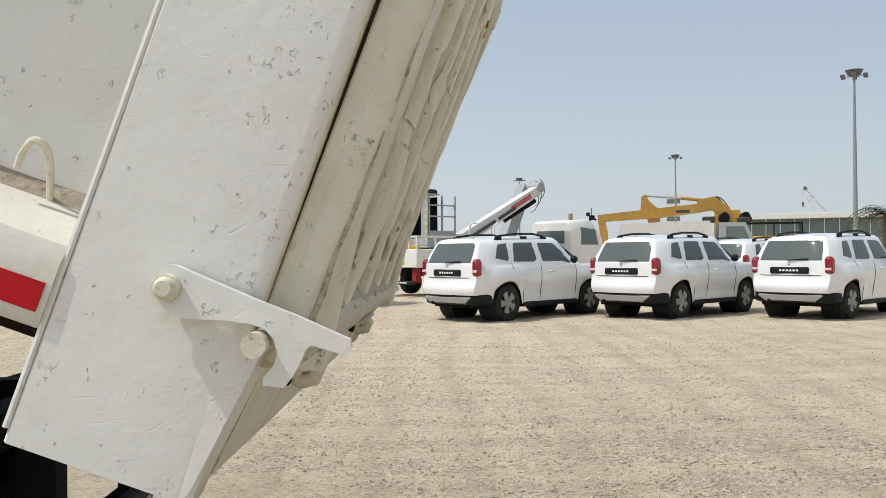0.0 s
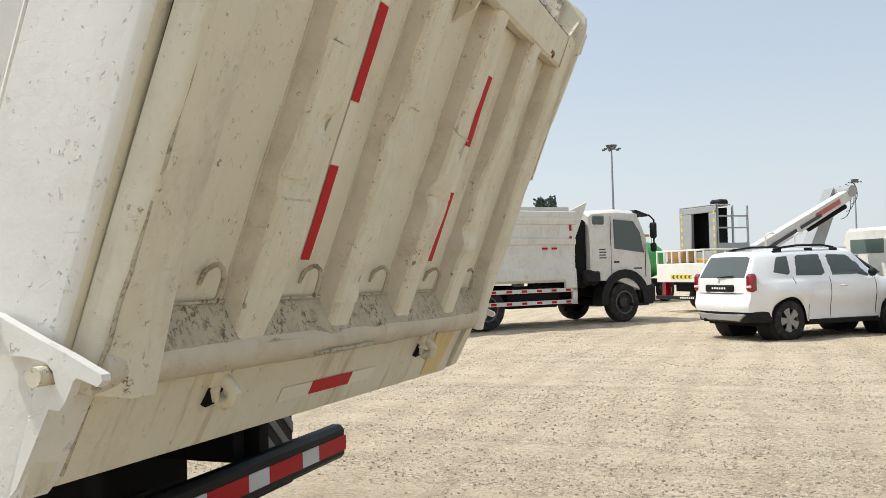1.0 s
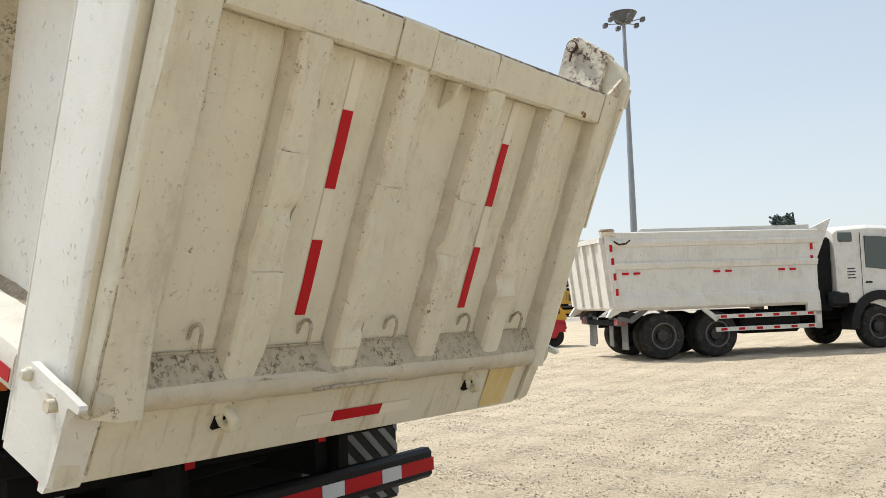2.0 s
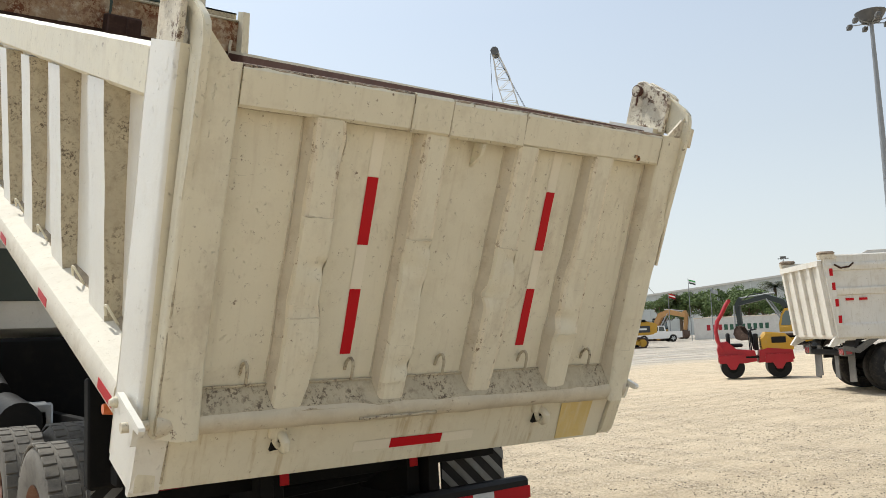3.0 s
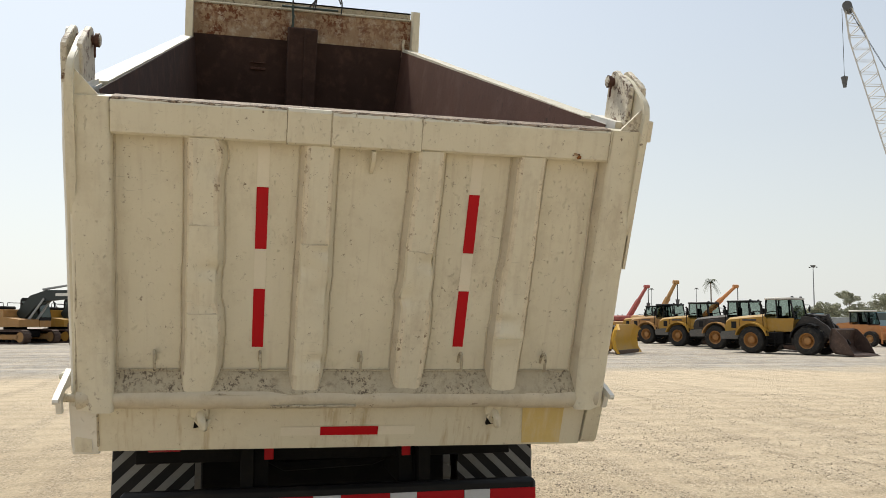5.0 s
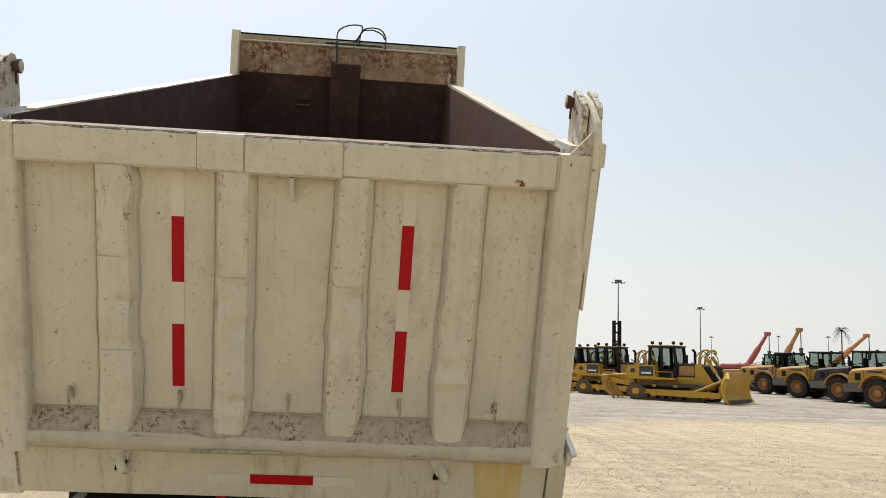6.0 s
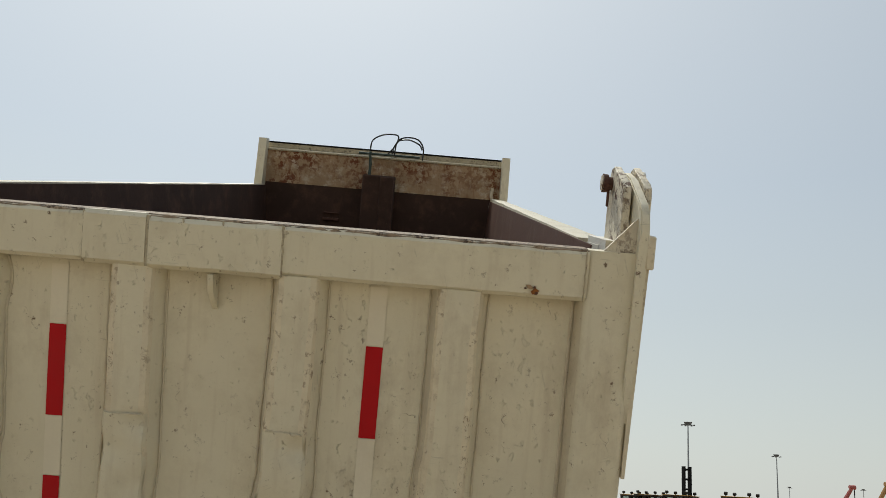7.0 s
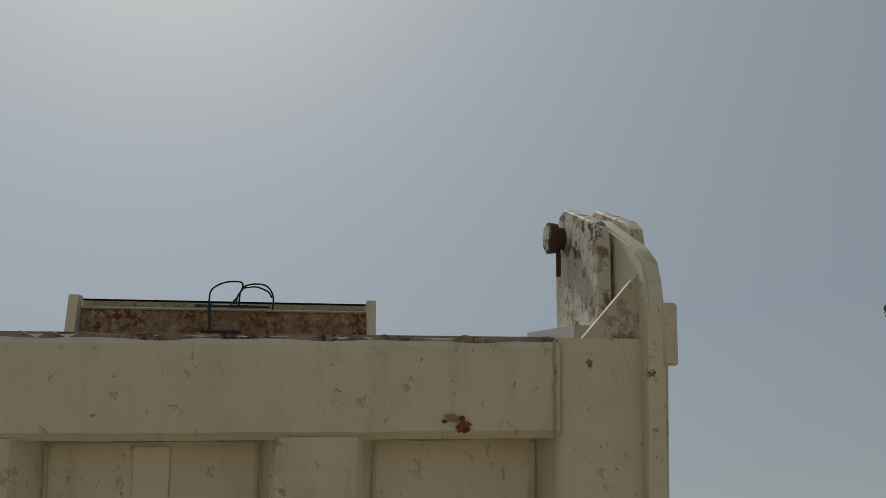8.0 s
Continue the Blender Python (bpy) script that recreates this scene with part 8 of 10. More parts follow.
def compact_loader(m):
    e = thing("compact_loader", "small orange loader with a front guard frame", "loader")
    tb, rb = big_wheel(0.5, 0.36, rim_rusty, True)
    set_wheels(e, [(-1.0, -0.75, 0.5), (1.0, -0.75, 0.5), (-1.0, 0.75, 0.5), (1.0, 0.75, 0.5)], tb, rb, None, tyre_material=rubber, rim_material=tan_paint)
    part("hood", mk(prism, [(-1.8, 0.6), (-1.85, 1.3), (-1.6, 1.5), (-0.5, 1.6), (-0.4, 0.6)], "y", -0.6, 0.6), orange_paint, e, "orange engine hood")
    part("front_frame", mk(prism, [(0.2, 0.5), (0.3, 1.3), (1.5, 1.35), (1.7, 0.9), (1.6, 0.5)], "y", -0.6, 0.6), orange_paint, e)
    part("cab_base", boxes((-0.6, 0.72, -0.62, 0.62, 0.9, 1.48), c=0.03), orange_paint, e)
    glazed_cab(e, (-0.6, 0.74), (-0.58, 0.48), 0.62, 1.48, 2.30, plaster, 0.5, 0.04)
    for z in (0.45, 0.85, 1.15):
        part("guard_bar", boxes((1.8, 1.88, -0.9, 0.9, z, z + 0.09), c=0.01), orange_paint, e)
    for y in (-0.85, 0.0, 0.77):
        part("guard_post", boxes((1.78, 1.86, y, y + 0.08, 0.2, 1.24), c=0.01), orange_paint, e)
    e.matrix_basis = m
    return e


compact_loader(pose(-44.8, 42.3, 0, 0, 0, 15))


def dozer(m, label, group="", colour=yellow_bright):
    e = thing("bulldozer", label, "bulldozer", group)
    for y in (-1, 1):
        tr = bmesh.new()
        track(tr, -1.9, 1.9, y * 1.05 - 0.28, y * 1.05 + 0.28, 0.46)
        t = part("track", tr, track_steel, e, "dusty crawler track with steel pads")
        part("track_frame", boxes((-1.2, 1.3, y * 1.30 - 0.03, y * 1.30 + 0.03, 0.34, 0.60), c=0.02), colour, t)
        for x, r in ((-1.42, 0.40), (1.42, 0.36)):
            sp = part("sprocket", mk(cyl, (x, y * 1.28, 0.46), (x, y * 1.38, 0.46), r, n=24), track_steel, t, "toothed drive wheel" if x < 0 else "")
            part("sprocket_cap", mk(cyl, (x, y * 1.36, 0.46), (x, y * 1.44, 0.46), 0.18, n=16), colour, sp)
            if x < 0:
                for k in range(14):
                    mm = Matrix.Translation((x, 0, 0.46)) @ Matrix.Rotation(2 * math.pi * k / 14, 4, "Y")
                    part("tooth", mk(box, r - 0.02, r + 0.06, y * 1.29, y * 1.36, -0.035, 0.035, 0.01, mm), track_steel, sp)
        part("track_core", boxes((-1.5, 1.5, y * 1.05 - 0.2, y * 1.05 + 0.2, 0.2, 0.72), c=0.05), black_steel, t)
        for i in range(6):
            part("track_roller", mk(cyl, (-1.0 + 0.41 * i, y * 1.3, 0.22), (-1.0 + 0.41 * i, y * 1.36, 0.22), 0.13, n=12), track_steel, t)
        for x in (-0.55, 0.45):
            part("carrier_roller", mk(cyl, (x, y * 1.2, 0.80), (x, y * 1.36, 0.80), 0.08, n=10), yellow, t)
        part("push_arm", mk(limb, [(-0.55, 0.42), (1.2, 0.42), (2.55, 0.40)], 0.26, 0.28, 0.2, y * 1.52), colour, e, "yellow push arm")
        part("arm_pivot", mk(cyl, (-0.5, y * 1.30, 0.42), (-0.5, y * 1.66, 0.42), 0.17, n=16), colour, e)
        ram = part("blade_ram", mk(cyl, (1.55, y * 0.52, 2.45), (2.05, y * 0.58, 1.55), 0.085, n=12), colour, e)
        part("ram_rod", mk(cyl, (2.05, y * 0.58, 1.55), (2.5, y * 0.62, 0.75), 0.05, n=10), silver, ram)
        part("blade_brace", mk(cyl, (1.35, y * 1.50, 0.52), (2.55, y * 1.42, 1.15), 0.075, n=10), yellow, e)
        part("ram_bracket", mk(tube, curl([(1.25, y * 0.42, 1.75), (1.28, y * 0.46, 2.35), (1.42, y * 0.50, 2.72), (1.66, y * 0.52, 2.78), (1.75, y * 0.52, 2.55)]), 0.06, 8), colour, e, "arched ram bracket")
        part("ram_hose", mk(tube, curl([(1.0, y * 0.4, 2.05), (1.14, y * 0.45, 2.45), (1.45, y * 0.56, 2.72), (1.78, y * 0.6, 2.4), (1.80, y * 0.6, 1.9)]), 0.022, 6), wire_black, e)
        part("front_guard", mk(prism, [(1.15, 0.95), (1.15, 2.02), (1.42, 2.0), (2.02, 0.95), (1.8, 0.75)], "y", y * 0.64, y * 0.71), colour, e, "sloped radiator guard plate")
        part("grille_panel", boxes((0.36, 1.10, y * 0.60, y * 0.635, 1.38, 1.90), c=0.015), yellow, e, "louvred hood panel")
        for k in range(2):
            part("grille_recess", boxes((0.42 + 0.34 * k, 0.70 + 0.34 * k, y * 0.63, y * 0.64, 1.45, 1.84), c=0.004), tan_paint, e)
        part("fender", boxes((-1.85, 0.35, y * 0.70, y * 1.32, 1.12, 1.24), c=0.03), colour, e, "yellow fender")
        part("side_tank", mk(prism, [(-1.95, 1.22), (-1.98, 1.62), (-1.85, 1.88), (-0.62, 1.92), (-0.52, 1.22)], "y", y * 0.66, y * 1.26), colour, e)
        part("name_panel", boxes((-1.30, -0.62, y * 1.25, y * 1.27, 1.30, 1.84), c=0.01), letter_dark, e, "dark name panel")
        part("letter_bar", boxes((-1.2, -0.74, y * 1.268, y * 1.276, 1.42, 1.52), c=0.002), letter_white, e)
        part("round_mark", mk(cyl, (-1.62, y * 1.255, 1.58), (-1.62, y * 1.268, 1.58), 0.13, n=20), letter_dark, e)
        part("hand_rail", mk(tube, [(-0.5, y * 1.2, 1.24), (-0.5, y * 1.2, 1.55), (0.25, y * 1.2, 1.55), (0.25, y * 1.2, 1.24)], 0.022, 6), colour, e)
    part("hull", boxes((-1.7, 1.7, -0.68, 0.68, 0.6, 1.30), c=0.08), colour, e)
    part("engine_hood", mk(prism, [(0.28, 1.28), (0.28, 2.02), (0.6, 2.06), (1.35, 2.0), (1.5, 1.85), (1.5, 0.8), (0.28, 0.8)], "y", -0.6, 0.6), arm_dark, e, "dark engine hood top")
    part("radiator", boxes((1.5, 2.02, -0.60, 0.60, 0.9, 1.95), c=0.06), black_plastic, e, "black radiator front")
    for k in range(6):
        part("radiator_slat", boxes((2.015, 2.035, -0.52, 0.52, 1.05 + 0.14 * k, 1.10 + 0.14 * k), c=0.006), black_steel, e)
    part("cab_base", mk(prism, [(-0.98, 1.22), (-0.98, 1.72), (0.30, 1.72), (0.30, 1.22)], "y", -0.74, 0.74), black_plastic, e)
    glazed_cab(e, (-1.0, 0.30), (-0.98, 0.16), 0.74, 1.72, 2.90, arm_dark, 0.46, 0.085)
    part("roof_edge", boxes((-1.1, 0.28, -0.80, 0.80, 2.985, 3.02), c=0.01), yellow, e, "yellow roof edge")
    for x in (-0.92, 0.10):
        for y in (-0.55, 0.55):
            lamp = part("work_lamp", mk(cyl, (x - 0.06, y, 3.16), (x + 0.06, y, 3.16), 0.085, n=14), black_plastic, e)
            part("lamp_stalk", boxes((x - 0.02, x + 0.02, y - 0.02, y + 0.02, 3.0, 3.1), c=0.004), black_plastic, lamp)
    part("exhaust", mk(tube, [(0.85, 0.25, 2.0), (0.85, 0.25, 2.68), (0.74, 0.25, 2.82)], 0.07), black_steel, e)
    part("air_cleaner", mk(cyl, (0.55, -0.22, 2.05), (0.55, -0.22, 2.5), 0.12, n=14), black_plastic, e)
    bl = bmesh.new()
    rr = []
    for y in (-2.0, -1.55, -1.5, 0, 1.5, 1.55, 2.0):
        back = -0.20 * max(abs(y) - 1.5, 0) / 0.5
        top = 1.62 - 0.30 * max(abs(y) - 1.5, 0) / 0.5
        rr.append([(2.86 - back, y, 0.02), (2.68 - back, y, 0.35), (2.62 - back, y, 0.85), (2.72 - back, y, 1.3), (2.86 - back, y, top), (2.76 - back, y, top + 0.01), (2.60 - back, y, 1.3), (2.50 - back, y, 0.85), (2.54 - back, y, 0.35), (2.72 - back, y, 0.02)])
    loft(bl, rr)
    blade = part("blade", bl, colour, e, "curved yellow blade with angled wings")
    part("blade_edge", boxes((2.80, 2.95, -1.95, 1.95, 0.0, 0.20), c=0.02), bucket_steel, blade, "worn steel cutting edge")
    for y in (-0.62, 0.62, -1.4, 1.4):
        part("blade_stay", mk(prism, [(2.62, 0.3), (2.40, 0.45), (2.42, 0.85), (2.60, 1.2)], "y", y - 0.05, y + 0.05), yellow, blade)
    # ripper on a four-bar link
    beam = part("ripper_beam", boxes((-3.35, -2.98, -0.95, 0.95, 0.95, 1.32), c=0.06), yellow, e, "yellow ripper beam")
    part("ripper_mount", boxes((-2.05, -1.7, -0.8, 0.8, 0.65, 1.45), c=0.06), colour, e)
    for y in (-0.6, 0.6):
        part("ripper_link", mk(limb, [(-1.85, 0.80), (-3.1, 1.05)], 0.24, 0.22, 0.16, y), colour, e, "yellow ripper link")
        part("ripper_ram", mk(cyl, (-1.8, y * 0.7, 1.38), (-3.0, y * 0.7, 1.28), 0.10, 0.07, 12), colour, e)
        part("ripper_shank", mk(limb, [(-3.28, 1.45), (-3.35, 0.95), (-3.22, 0.45), (-2.82, 0.04)], 0.24, 0.12, 0.12, y), yellow, beam, "curved ripper shank")
    part("ripper_shank", mk(limb, [(-3.28, 1.45), (-3.35, 0.95), (-3.22, 0.45), (-2.82, 0.04)], 0.24, 0.12, 0.12), yellow, beam, "curved ripper shank")
    e.matrix_basis = m @ Matrix.Diagonal((1.09, 0.94, 0.90, 1))
    return e


dozer(pose(-37.8, 18.5, 0, 0, 0, 48), "bright yellow bulldozer with its blade resting on the ground", "bulldozers")
for x, y in ((-43.8, 17.4), (-48.5, 17.0), (-53.0, 17.2)):
    dozer(pose(x, y, 0, 0, 0, 48), "yellow bulldozer parked in a row", "bulldozers")
dozer(pose(-53.1, 57.9, 0, 0, 0, 50), "yellow bulldozer behind the large excavator")


# ---- platform lift truck ----
def lift_truck(m):
    e = thing("platform_lift_truck", "white flatbed lift truck with a folded boom and grey cage", "lift truck")
    part("chassis", boxes((-4.2, 5.4, -0.45, 0.45, 0.65, 0.95)), black_steel, e)
    deck = part("flatbed", boxes((-4.4, 1.6, -1.2, 1.2, 0.95, 1.55), c=0.02), paint_white, e, "white flatbed body")
    for i in range(5):
        y = -0.56 + 0.2 * i
        ch = bmesh.new()
        prism(ch, [(y, 1.07), (y + 0.06, 1.12), (y, 1.17), (y + 0.07, 1.17), (y + 0.13, 1.12), (y + 0.07, 1.07)], "x", -4.412, -4.402)
        part("chevron", ch, letter_dark, deck)
    part("warning_band", boxes((-4.406, -4.401, -0.6, 0.45, 1.05, 1.19), c=0.001), yellow_mark, deck, "yellow warning band")
    part("rail_top", boxes((-4.4, -4.34, -1.2, 1.2, 1.92, 1.98), c=0.01), paint_white, e)
    for y in (-1.17, -0.78, -0.39, 0, 0.39, 0.78, 1.17):
        part("rail_post", boxes((-4.4, -4.35, y - 0.03, y + 0.03, 1.55, 1.95), c=0.008), paint_white, e)
    for s in (-1, 1):
        part("side_rail", boxes((-4.4, 1.4, s * 1.17, s * 1.21, 1.92, 1.98), c=0.01), paint_white, e)
        for x in (-3.6, -2.8, -2.0, -1.2, -0.4, 0.4, 1.2):
            part("rail_post", boxes((x, x + 0.05, s * 1.17, s * 1.21, 1.55, 1.95), c=0.008), paint_white, e)
    part("rear_bumper", boxes((-4.5, -4.4, -1.15, 1.15, 0.40, 0.52), c=0.02), black_plastic, e, "black rear bumper bar")
    for i in range(8):
        part("letter_bar", boxes((-4.505, -4.499, -0.8 + 0.09 * i, -0.74 + 0.09 * i, 0.44, 0.49), c=0.001), letter_white, e)
    for y in (-1.05, 0.85):
        part("lamp_post", boxes((-4.3, -4.1, y, y + 0.2, 0.45, 0.95)), red_lens, e)
    # cage with open doorway, window and hatch
    x0, x1, y0, y1, z0, z1 = -3.65, -2.35, -0.9, 0.9, 1.66, 3.38
    cage = part("work_cage", boxes((x0, x1, y0, y1, z0 - 0.06, z0), c=0.02), grey_paint, e, "grey enclosed work cage")
    for a, b in ((y0, y0 + 0.35), (y1 - 0.6, y1)):
        part("front_panel", boxes((x0, x0 + 0.05, a, b, z0 + 0.25, z1 - 0.25), c=0.02), grey_paint, cage)
    part("front_panel", boxes((x0, x0 + 0.05, y0, y1, z1 - 0.25, z1 - 0.04), c=0.02), grey_paint, cage)
    part("front_panel", boxes((x0, x0 + 0.05, y0, y1, z0, z0 + 0.25), c=0.02), grey_paint, cage)
    part("side_panel", boxes((x0 + 0.05, x1, y1 - 0.05, y1, z0, z1 - 0.04), c=0.02), grey_paint, cage)
    part("cage_roof", boxes((x0, x1 - 0.7, y0, y1, z1 - 0.04, z1), c=0.02), grey_paint, cage)
    for x in (x0 + 0.06, -3.0, x1 - 0.06):
        part("cage_post", boxes((x, x + 0.06, y0, y0 + 0.06, z0, z1 - 0.04), c=0.01), grey_paint, cage)
    for z in (z0 + 0.35, z0 + 0.95, z1 - 0.4):
        part("cage_rail", boxes((x0 + 0.05, x1, y0, y0 + 0.04, z, z + 0.05), c=0.01), grey_paint, cage)
    part("cage_inside", boxes((x0 + 0.5, x0 + 0.54, y0 + 0.1, y1 - 0.1, z0 + 0.02, z1 - 0.1), c=0.01), black_steel, cage)
    part("cage_window", boxes((x0 + 0.9, x1 - 0.02, y0 + 0.015, y0 + 0.025, z0 + 1.0, z1 - 0.42), c=0.002), pane_glass, cage, "clear side window").visible_shadow = False
    part("cage_skirt", boxes((x0 + 0.06, x1, y0 - 0.01, y0 + 0.03, z0, z0 + 0.5), c=0.012), grey_paint, cage)
    part("beacon", boxes((-2.9, -2.5, -0.2, 0.3, z1, z1 + 0.22), c=0.06), black_plastic, cage, "black roof fitting")
    for y in (y0 + 0.05, y1 - 0.16):
        for i in range(6):
            part("warning_mark", boxes((x0 - 0.006, x0 - 0.001, y, y + 0.07, z0 + 0.2 + 0.24 * i, z0 + 0.32 + 0.24 * i), c=0.001), yellow_mark, cage)
    # boom
    low = bmesh.new()
    limb(low, [(-1.9, 1.72), (2.5, 3.78)], 0.46, 0.34, 0.36, -0.3)
    part("boom_section", low, plaster, e, "white upper boom section")
    pan = bmesh.new()
    limb(pan, [(0.9, 3.03), (2.0, 3.545)], 0.17, 0.17, 0.38, -0.3)
    part("boom_mark", pan, crane_red, e, "faded red panel")
    ram = bmesh.new()
    cyl(ram, (0.7, -0.3, 2.6), (2.4, -0.3, 3.38), 0.09, n=12)
    part("boom_ram", ram, black_steel, e)
    post = bmesh.new()
    limb(post, [(1.2, 1.5), (2.5, 3.95)], 0.55, 0.42, 0.42, 0.3)
    part("boom_post", post, grey_paint, e, "grey lower boom section")
    el = bmesh.new()
    cyl(el, (2.55, -0.52, 3.9), (2.55, 0.5, 3.9), 0.2, n=18)
    part("elbow", el, grey_paint, e)
    for k in range(3):
        h = bmesh.new()
        tube(h, [(2.7 + (0.30 + 0.12 * k) * math.cos(a), -0.3 + 0.25 * k, 3.85 - 0.15 * k + (0.38 + 0.10 * k) * math.sin(a)) for a in [0.3 * i - 1.5 for i in range(11)]], 0.013, 6)
        part("hose", h, wire_black, e, "looped black hose")
    for a, b in ((-1.2, 1.2), (0.2, 0.9)):
        part("boom_link", mk(limb, [(a, 1.66 + 0.468 * (a + 1.9)), (a + b, 1.66 + 0.468 * (a + b + 1.9))], 0.10, 0.10, 0.05, -0.5), letter_dark, e, "dark boom side rod")
    part("ladder_hoop", mk(tube, [(-1.7, -0.9, 1.55), (-1.7, -0.9, 2.35), (-1.55, -0.9, 2.45), (-1.35, -0.9, 2.45)], 0.03, 8), paint_white, e, "white grab hoop")
    part("ladder_hoop", mk(tube, [(-0.5, -0.9, 1.55), (-0.5, -0.9, 2.35), (-0.35, -0.9, 2.45), (-0.15, -0.9, 2.45)], 0.03, 8), paint_white, e, "white grab hoop")
    part("cage_bracket", boxes((-3.7, -1.6, -0.5, 0.5, 1.52, 1.70), c=0.05), yellow, e, "yellow cage bracket")
    part("tool_box", boxes((-4.2, -3.6, 0.1, 0.9, 1.55, 2.0), c=0.05), tan_paint, e, "brown tool box on the deck")
    part("turret", mk(cyl, (2.2, 0, 0.95), (2.2, 0, 1.7), 0.7, n=20), grey_paint, e)
    # cab
    c = bmesh.new()
    rr = []
    for x, z1, h in ((3.7, 2.55, 1.0), (3.85, 2.65, 1.05), (5.0, 2.72, 1.05), (5.6, 2.3, 1.02), (5.85, 1.7, 1.0)):
        rr.append([(x, -h, 0.8), (x, -h, z1 - 0.5), (x, -h + 0.08, z1 - 0.1), (x, -h + 0.2, z1), (x, h - 0.2, z1), (x, h - 0.08, z1 - 0.1), (x, h, z1 - 0.5), (x, h, 0.8)])
    loft(c, rr)
    cabp = part("cab", c, paint_white, e, "white truck cab")
    part("rear_window", boxes((3.68, 3.705, -0.7, 0.7, 1.75, 2.25), c=0.008), cab_glass, cabp)
    for s in (-1, 1):
        part("door_window", mk(prism, [(4.3, 1.7), (5.4, 1.7), (5.2, 2.3), (4.3, 2.38)], "y", s * 0.99, s * 1.056), cab_glass, cabp)
    part("beacon", mk(cyl, (4.6, -0.3, 2.7), (4.6, -0.3, 2.95), 0.09), rust_orange, cabp)
    tb, rb, hb = car_wheel(0.42, 0.3, 6)
    set_wheels(e, [(-2.8, -0.95, 0.42), (-2.8, 0.95, 0.42), (4.9, -0.95, 0.42), (4.9, 0.95, 0.42)], tb, rb, hb, rim_material=rim_steel)
    e.matrix_basis = m
    return e


lift_truck(pose(2.15, 30.6, 0, 0, 0, 42))


# ---- pale cab truck, loader crane and green tank further back ----
def loader_crane(m):
    e = thing("crane_truck", "truck with a folded yellow knuckle boom over its deck", "crane truck")
    part("deck", boxes((-4.0, 3.0, -1.2, 1.2, 0.9, 1.5), c=0.03), paint_white, e)
    part("cab", mk(prism, [(3.1, 0.8), (3.1, 2.7), (4.6, 2.7), (5.1, 1.8), (5.1, 0.8)], "y", -1.1, 1.1), grey_paint, e, "grey crew cab")
    part("cab_window", mk(prism, [(3.5, 1.8), (3.5, 2.5), (4.5, 2.5), (4.85, 1.8)], "y", -1.115, 1.115), cab_glass, e)
    main = part("boom", mk(limb, [(-4.0, 3.02), (-0.2, 3.25), (2.2, 3.47)], 0.36, 0.44, 0.42), crane_yellow, e, "dusty yellow folded boom")
    part("knuckle", mk(limb, [(2.0, 3.55), (2.9, 3.68), (3.6, 3.25), (4.15, 2.5)], 0.62, 0.42, 0.5), crane_yellow, e, "bent boom knuckle")
    part("fin_bracket", mk(prism, [(-1.42, 3.28), (-1.36, 4.06), (-1.12, 4.22), (-0.86, 3.84), (-0.30, 3.44), (-0.30, 3.30)], "y", -0.16, 0.16), crane_yellow, main, "raised ram bracket")
    part("boom_ram", mk(cyl, (1.0, 0, 3.98), (2.9, 0, 3.80), 0.085, n=12), crane_yellow, main)
    part("ram_rod", mk(cyl, (-1.1, 0, 4.14), (1.0, 0, 3.98), 0.05, n=10), grey_paint, main)
    part("boom_plate", boxes((0.7, 1.5, -0.222, 0.222, 3.24, 3.38), c=0.01), letter_dark, main)
    for k in range(4):
        part("boom_strap", boxes((-3.2 + 1.2 * k, -3.12 + 1.2 * k, -0.218, 0.218, 2.86 + 0.07 * k, 3.25 + 0.075 * k), c=0.008), yellow, main)
    part("boom_foot", mk(prism, [(-1.0, 2.98), (-0.95, 2.75), (-0.25, 2.8), (-0.2, 3.05)], "y", -0.12, 0.12), crane_yellow, main)
    part("boom_post", mk(limb, [(-3.8, 2.95), (-3.65, 2.3), (-3.5, 1.5)], 0.42, 0.34, 0.4), crane_yellow, e, "yellow boom rest")
    hook = part("hook_gear", mk(tube, [(-4.1, 0, 2.95), (-4.35, 0, 3.05), (-4.55, 0, 2.9), (-4.5, 0, 2.6), (-4.3, 0, 2.5)], 0.05, 8), black_steel, e, "black hook gear")
    part("hook_block", boxes((-4.55, -4.2, -0.12, 0.12, 2.95, 3.2), (-4.72, -4.5, -0.08, 0.08, 3.15, 3.35), (-4.42, -4.38, -0.03, 0.03, 3.2, 3.6), c=0.03), black_steel, hook)
    for k in range(3):
        part("hose", mk(tube, curl([(2.4, 0.2 - 0.2 * k, 3.9), (3.0 + 0.1 * k, 0.2 - 0.2 * k, 3.98), (3.5 + 0.12 * k, 0.2 - 0.2 * k, 3.5), (3.9 + 0.1 * k, 0.2 - 0.2 * k, 2.9)]), 0.03, 6), wire_black, e, "black hydraulic hose")
    part("control_panel", boxes((4.3, 5.0, -0.9, 0.9, 2.7, 2.95), (2.2, 2.9, -1.0, -0.4, 2.7, 3.0), c=0.04), arm_dark, e, "dark control gear")
    for x in (4.0, 5.2):
        bm = bmesh.new()
        cyl(bm, (x - 0.5, -0.6, 2.95), (x - 0.5, 0.6, 2.95), 0.27, n=18)
        part("hose_drum", bm, black_steel, e, "black hose drum")
    part("canvas", mk(prism, [(-3.0, 1.5), (-2.6, 2.7), (2.6, 2.8), (2.9, 1.5)], "y", -1.1, 1.1), plaster, e, "pale covered load")
    tb, rb, hb = car_wheel(0.45, 0.3)
    set_wheels(e, [(-2.8, -1.0, 0.45), (-2.8, 1.0, 0.45), (4.0, -1.0, 0.45), (4.0, 1.0, 0.45)], tb, rb, hb, rim_material=rim_steel)
